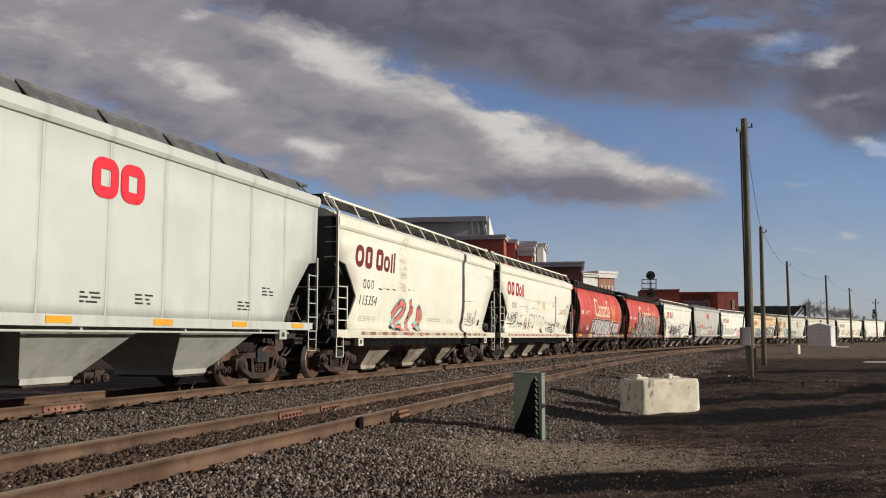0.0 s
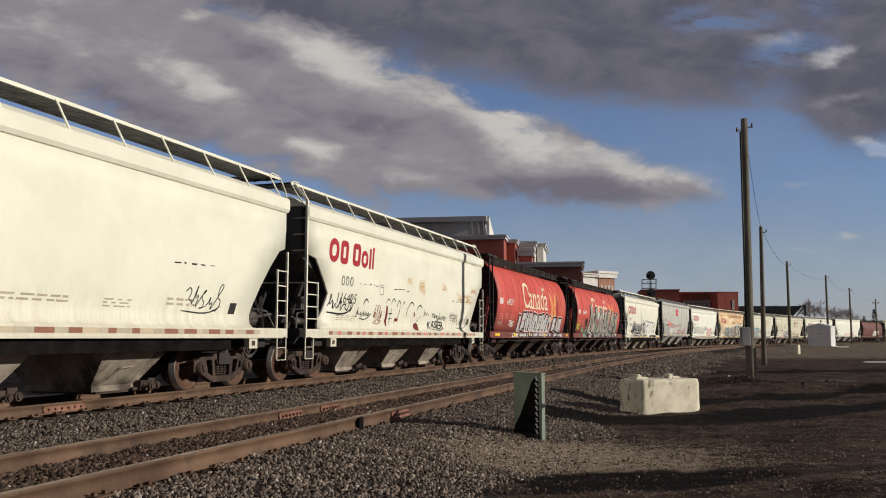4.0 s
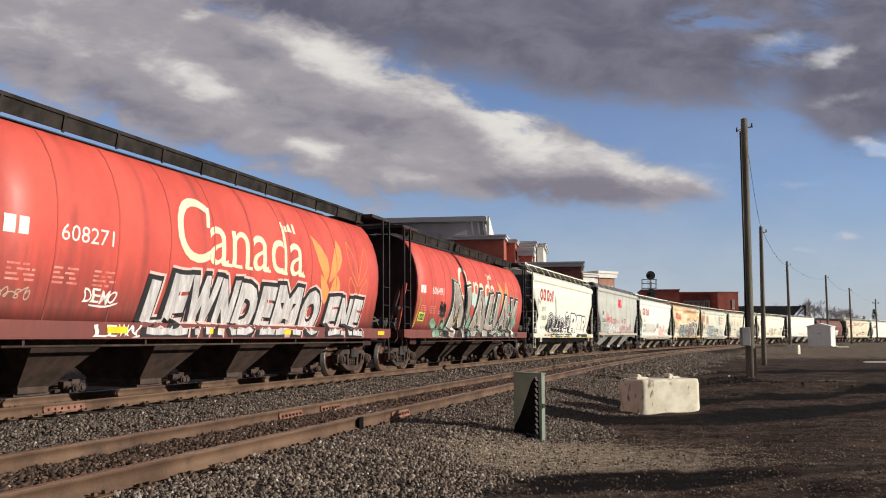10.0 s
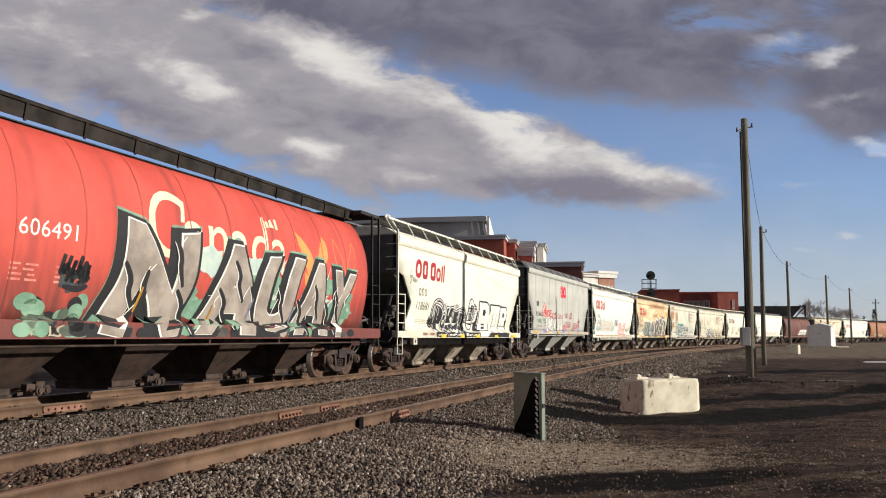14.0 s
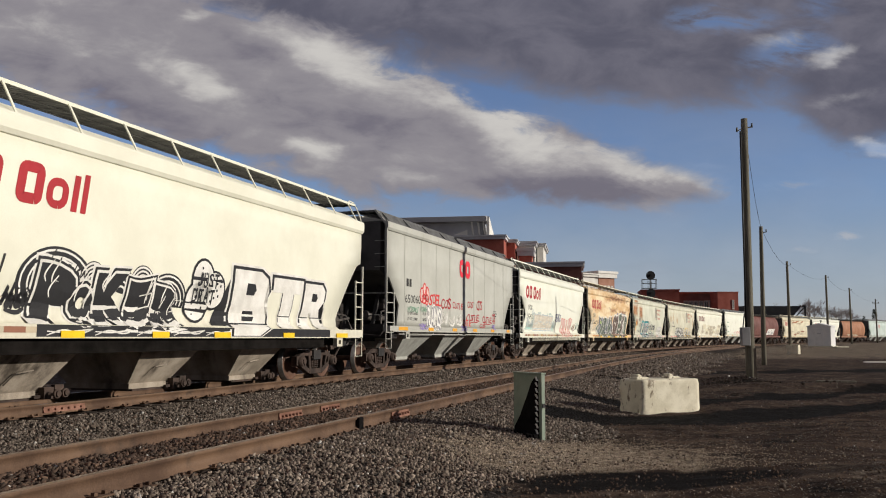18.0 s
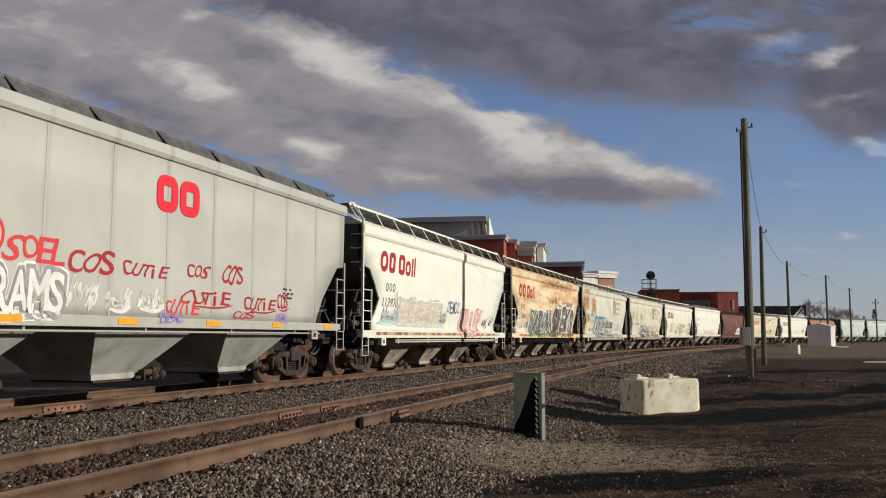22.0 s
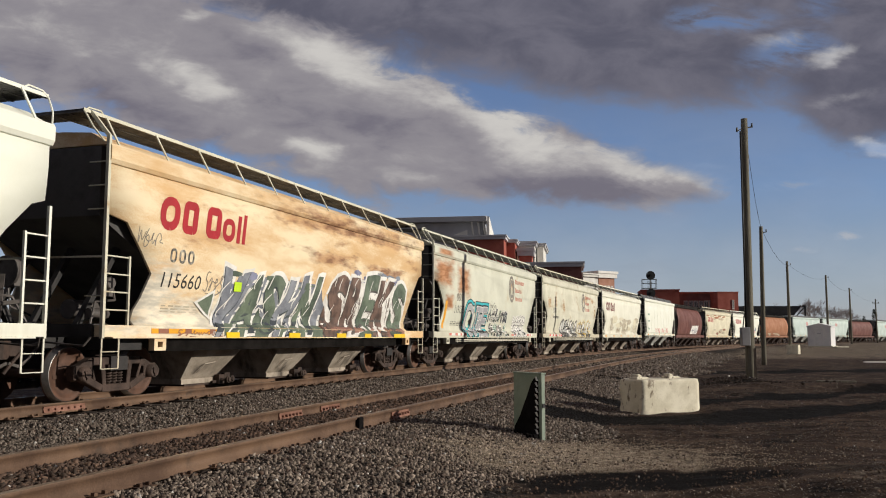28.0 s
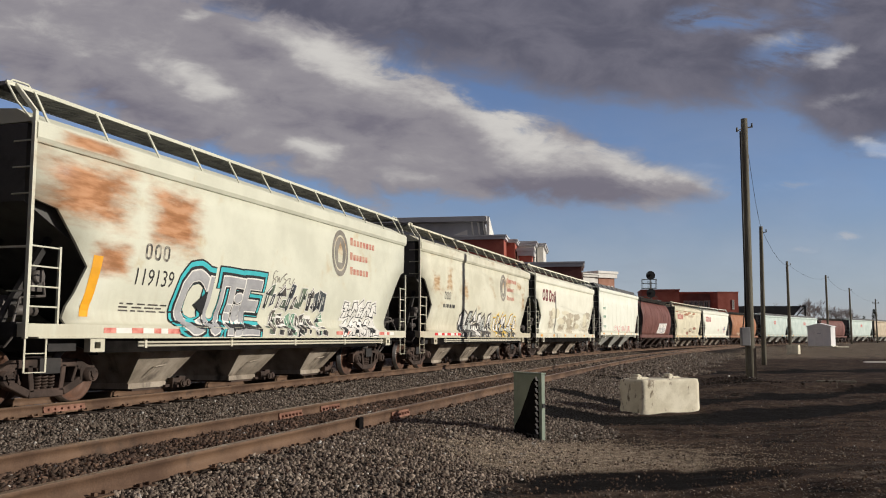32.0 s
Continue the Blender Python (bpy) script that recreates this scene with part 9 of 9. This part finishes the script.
# ---- loose stone ----


def stone_material(name="crushed_stone", tint=(1.0, 1.0, 1.0), keep=1.0):
    m = bpy.data.materials.new(name)
    m.use_nodes = True
    g = Nodes(m.node_tree)
    rnd = g.node("ShaderNodeNewGeometry").outputs["Random Per Island"]
    at = g.node("ShaderNodeTexCoord").outputs["Object"]
    n = g.noise(at, 60.0, 4.0, 0.6)
    r2 = g.node("ShaderNodeTexWhiteNoise")
    r2.noise_dimensions = "1D"
    g.put(r2.inputs["W"], g.math("MULTIPLY", rnd, 91.7))
    col = g.mix(g.math("POWER", rnd, 1.6), rgb(0.034 * tint[0], 0.026 * tint[1], 0.0205 * tint[2]), rgb(0.28 * tint[0], 0.232 * tint[1], 0.19 * tint[2]))
    col = g.mix(g.ramp(r2.outputs["Value"], 0.86, 0.94), col, rgb(0.085, 0.052, 0.038))
    col = g.mix(g.ramp(r2.outputs["Value"], 0.985, 0.995), col, rgb(0.52, 0.50, 0.46))
    col = g.mix(g.math("MULTIPLY", n, 0.45), col, rgb(0.13, 0.10, 0.078))
    b = g.node("ShaderNodeBump", Strength=0.4, Distance=0.01, Height=n)
    bsdf = g.node("ShaderNodeBsdfPrincipled", Base_Color=col, Roughness=0.88, Normal=b.outputs[0])
    bsdf.inputs["Specular IOR Level"].default_value = 0.25
    g.node("ShaderNodeOutputMaterial", Surface=bsdf.outputs[0])
    return m


def stones(name, xs, ys, sizes, material, seed, label, sink=0.25):
    """Broken stones: skewed, sharp-edged solids, joined into one sheet of rubble."""
    r = np.random.RandomState(seed)
    base = np.array([(i, j, k) for i in (-1, 1) for j in (-1, 1) for k in (-1, 1)], float) * 0.72
    tri = np.array([(0, 1, 3), (0, 3, 2), (4, 6, 7), (4, 7, 5), (0, 4, 5), (0, 5, 1), (2, 3, 7), (2, 7, 6), (0, 2, 6), (0, 6, 4), (1, 5, 7), (1, 7, 3)])
    n = len(xs)
    zs = ground_z(xs, ys)
    a, b, c3 = (r.uniform(0, math.tau, n) for _ in range(3))
    def rot(axis, ang):
        out = np.zeros((n, 3, 3))
        i, j = [(1, 2), (0, 2), (0, 1)][axis]
        out[:, axis, axis] = 1
        out[:, i, i], out[:, j, j] = np.cos(ang), np.cos(ang)
        out[:, i, j], out[:, j, i] = -np.sin(ang), np.sin(ang)
        return out
    R = rot(0, a) @ rot(1, b) @ rot(2, c3)
    shape = (base[None] * r.uniform(0.45, 1.35, (n, len(base), 1)) + r.uniform(-0.32, 0.32, (n, len(base), 3))) * np.stack([r.uniform(0.8, 1.25, n), r.uniform(0.7, 1.1, n), r.uniform(0.5, 0.9, n)], -1)[:, None]
    v = np.einsum("nij,nkj->nki", R, shape) * sizes[:, None, None]
    v += np.stack([xs, ys, zs + sizes * (0.62 - sink)], -1)[:, None]
    f = tri[None] + (np.arange(n) * len(base))[:, None, None]
    me = bpy.data.meshes.new(name)
    me.vertices.add(n * len(base))
    me.vertices.foreach_set("co", v.ravel().astype(np.float32))
    me.loops.add(n * len(tri) * 3)
    me.loops.foreach_set("vertex_index", f.ravel().astype(np.int32))
    me.polygons.add(n * len(tri))
    me.polygons.foreach_set("loop_start", np.arange(0, n * len(tri) * 3, 3, dtype=np.int32))
    me.update(calc_edges=True)
    me.materials.append(material)
    return tagged(new(name, me), label, "gravel", kind="stuff")


def scatter():
    r = np.random.RandomState(11)
    rock = stone_material()

    def field(count, s0, s1, lat0, lat1, keep):
        s, lat = r.uniform(s0, s1, count), r.uniform(lat0, lat1, count)
        x = np.interp(s, S_GRID, PX) + lat * np.cos(np.interp(s, S_GRID, HEAD))
        y = np.interp(s, S_GRID, PY) - lat * np.sin(np.interp(s, S_GRID, HEAD))
        d = np.hypot(x, y)
        ok = (y > 3.5) & (np.abs(x) < 0.62 * y + 1.0) & keep(s, lat, d)
        for c0 in (0.0, NEAR_OFF):
            for side in (-0.755, 0.755):
                ok &= np.abs(lat - c0 - side) > 0.09
        return x[ok], y[ok]
    # shoulder and the strip between the tracks
    x, y = field(240000, 2.0, 32.0, 1.0, 9.6, lambda s, lat, d: (r.rand(len(s)) < np.clip(13.5 / d, 0.25, 1.0)) & (np.abs(lat - NEAR_OFF) > 0.72) & (lat + 0.35 * np.sin(s * 1.7) < 9.3))
    kept = band_depth(x, y) < 0.3 + 0.25 * r.rand(len(x))
    kept &= (((x - 1.55) / 1.75) ** 2 + ((y - 10.9) / 1.35) ** 2 > 0.7 + 0.6 * r.rand(len(x))) | (r.rand(len(x)) < 0.12)
    x, y = x[kept], y[kept]
    lat, _ = off_line(x, y)
    out = (lat > NEAR_OFF + 0.85) & (np.hypot(x, y) < 10.5 + 2.5 * r.rand(len(x)))
    # paler tint for stones close to the camera, chosen to fit its view
    dusty = stone_material("near_pale_stone", (1.36, 1.32, 1.28))
    stones("shoulder_stones", x[out], y[out], 0.009 + 0.020 * r.rand(out.sum()) ** 1.6 + 0.0007 * np.maximum(np.hypot(x[out], y[out]) - 16, 0), dusty, 19, "grey-brown crushed stone on the shoulder, paler near the camera", 0.42)
    x, y = x[~out], y[~out]
    stones("ballast_stones", x, y, 0.010 + 0.021 * r.rand(len(x)) ** 1.4 + 0.0007 * np.maximum(np.hypot(x, y) - 16, 0), rock, 12, "dark grey crushed-stone ballast in and beside the tracks", 0.42)
    brown = stone_material("rust_dusted_stone", (0.62, 0.44, 0.36))
    x, y = field(42000, 2.0, 34.0, NEAR_OFF - 0.7, NEAR_OFF + 0.7, lambda s, lat, d: r.rand(len(s)) < np.clip(13.0 / d, 0.3, 1.0))
    stones("siding_stones", x, y, 0.012 + 0.022 * r.rand(len(x)) ** 1.4, brown, 18, "rust-brown crushed stone between the siding's rails")
    x, y = field(60000, 30.0, 75.0, 1.0, 11.0, lambda s, lat, d: (r.rand(len(s)) < 30.0 / d) & ((np.abs(lat - NEAR_OFF) > 0.75) | (r.rand(len(s)) < 0.3)) & (lat + 0.5 * np.sin(s * 0.9) < 10.0))
    stones("far_ballast_stones", x, y, 0.025 + 0.035 * r.rand(len(x)), rock, 17, "dark grey crushed stone along the far curve of the tracks")
    # small pale gravel round the cabinet
    x, y = r.normal(1.45, 1.15, 38000), r.normal(11.0, 0.90, 38000)
    ok = (y > 8.6) & (y < 14) & (band_depth(x, y) < 0.25)
    x, y = x[ok], y[ok]
    stones("pea_gravel", x, y, r.uniform(0.003, 0.009, len(x)), M["pale_gravel"], 13, "fine tan gravel spread round the cabinet")
    # loose bits on the dirt
    x, y = r.uniform(-1.0, 17.0, 14000), 7.0 + 30.0 * r.rand(14000) ** 1.4
    darkened = band_depth(x, y)
    ok = (darkened < 0.3) & (np.abs(x) < 0.6 * y) & (ripple(x, y, 21, 2.5) > -0.1)
    x, y = x[ok], y[ok]
    stones("loose_stones", x, y, 0.005 + 0.020 * r.rand(len(x)) ** 4.0, rock, 14, "scattered loose stones on dark soil")
    # crumbs of soil and grit
    x, y = r.uniform(-1.0, 14.0, 60000), 6.5 + 19.0 * r.rand(60000) ** 1.5
    lat, _ = off_line(x, y)
    ok = (np.abs(x) < 0.6 * y) & (lat + 0.5 * ripple(x, y, 22, 1.2) > 9.0) & (ripple(x, y, 23, 0.9) > -0.9 + 1.4 * r.rand(len(x))) & (band_depth(x, y) * step(y, 11, 14) < 0.25 + 0.5 * r.rand(len(x)))
    x, y = x[ok], y[ok]
    crumb = stone_material("soil_crumb", (0.62, 0.47, 0.37))
    stones("soil_crumbs", x, y, 0.004 + 0.013 * r.rand(len(x)) ** 2.2, crumb, 20, "crumbs of dark soil and grit on the trodden ground")
    # clods and rubbish round the foot of the tall pole
    x, y = r.normal(10.0, 1.7, 2400), r.normal(29.0, 1.6, 2400)
    stones("dirt_clods", x, y, 0.012 + 0.045 * r.rand(len(x)) ** 3.0, M["dark_clod"], 15, "dark clods of soil round the pole's foot")
    x, y = r.normal(10.6, 0.5, 26), r.normal(29.6, 0.35, 26)
    stones("paper_litter", x, y, r.uniform(0.02, 0.05, len(x)), M["white_trim"], 16, "small white litter by the pole's foot")


M["dark_clod"] = surface("dark_clod", (0.012, 0.0085, 0.0065), (0.045, 0.030, 0.022), scale=4.0, rough=0.95, bump=0.4)
M["pale_gravel"] = surface("pale_gravel", (0.19, 0.148, 0.108), (0.46, 0.375, 0.28), scale=9.0, rough=0.9, bump=0.3)
scatter()


def motions():
    """The train rolls by at a steady pace; its wheels turn with it."""
    for car, kind, middle in CARS:
        reach = KINDS[kind]["length"] / 2 - KINDS[kind]["truck"]
        rows = []
        for i in range(33):
            s = middle - SPEED * i
            xa, ya, _ = line_at(s - reach)
            xb, yb, _ = line_at(s + reach)
            rows.append((float(i), pose((xa + xb) / 2, (ya + yb) / 2, 0, 0, 0, math.degrees(math.atan2(yb - ya, xb - xa)))))
        walk(car, rows)
    turn = SPEED / 0.457
    spin = [(0.1 * i, pose(0, 0, 0, 0, -math.degrees(turn * 0.1 * i) % 360, 0)) for i in range(321)]
    for wheel, dx in WHEELSETS:
        at = Matrix.Translation((dx, 0, 0.457))
        walk(wheel, [(t, at @ m) for t, m in spin])


motions()
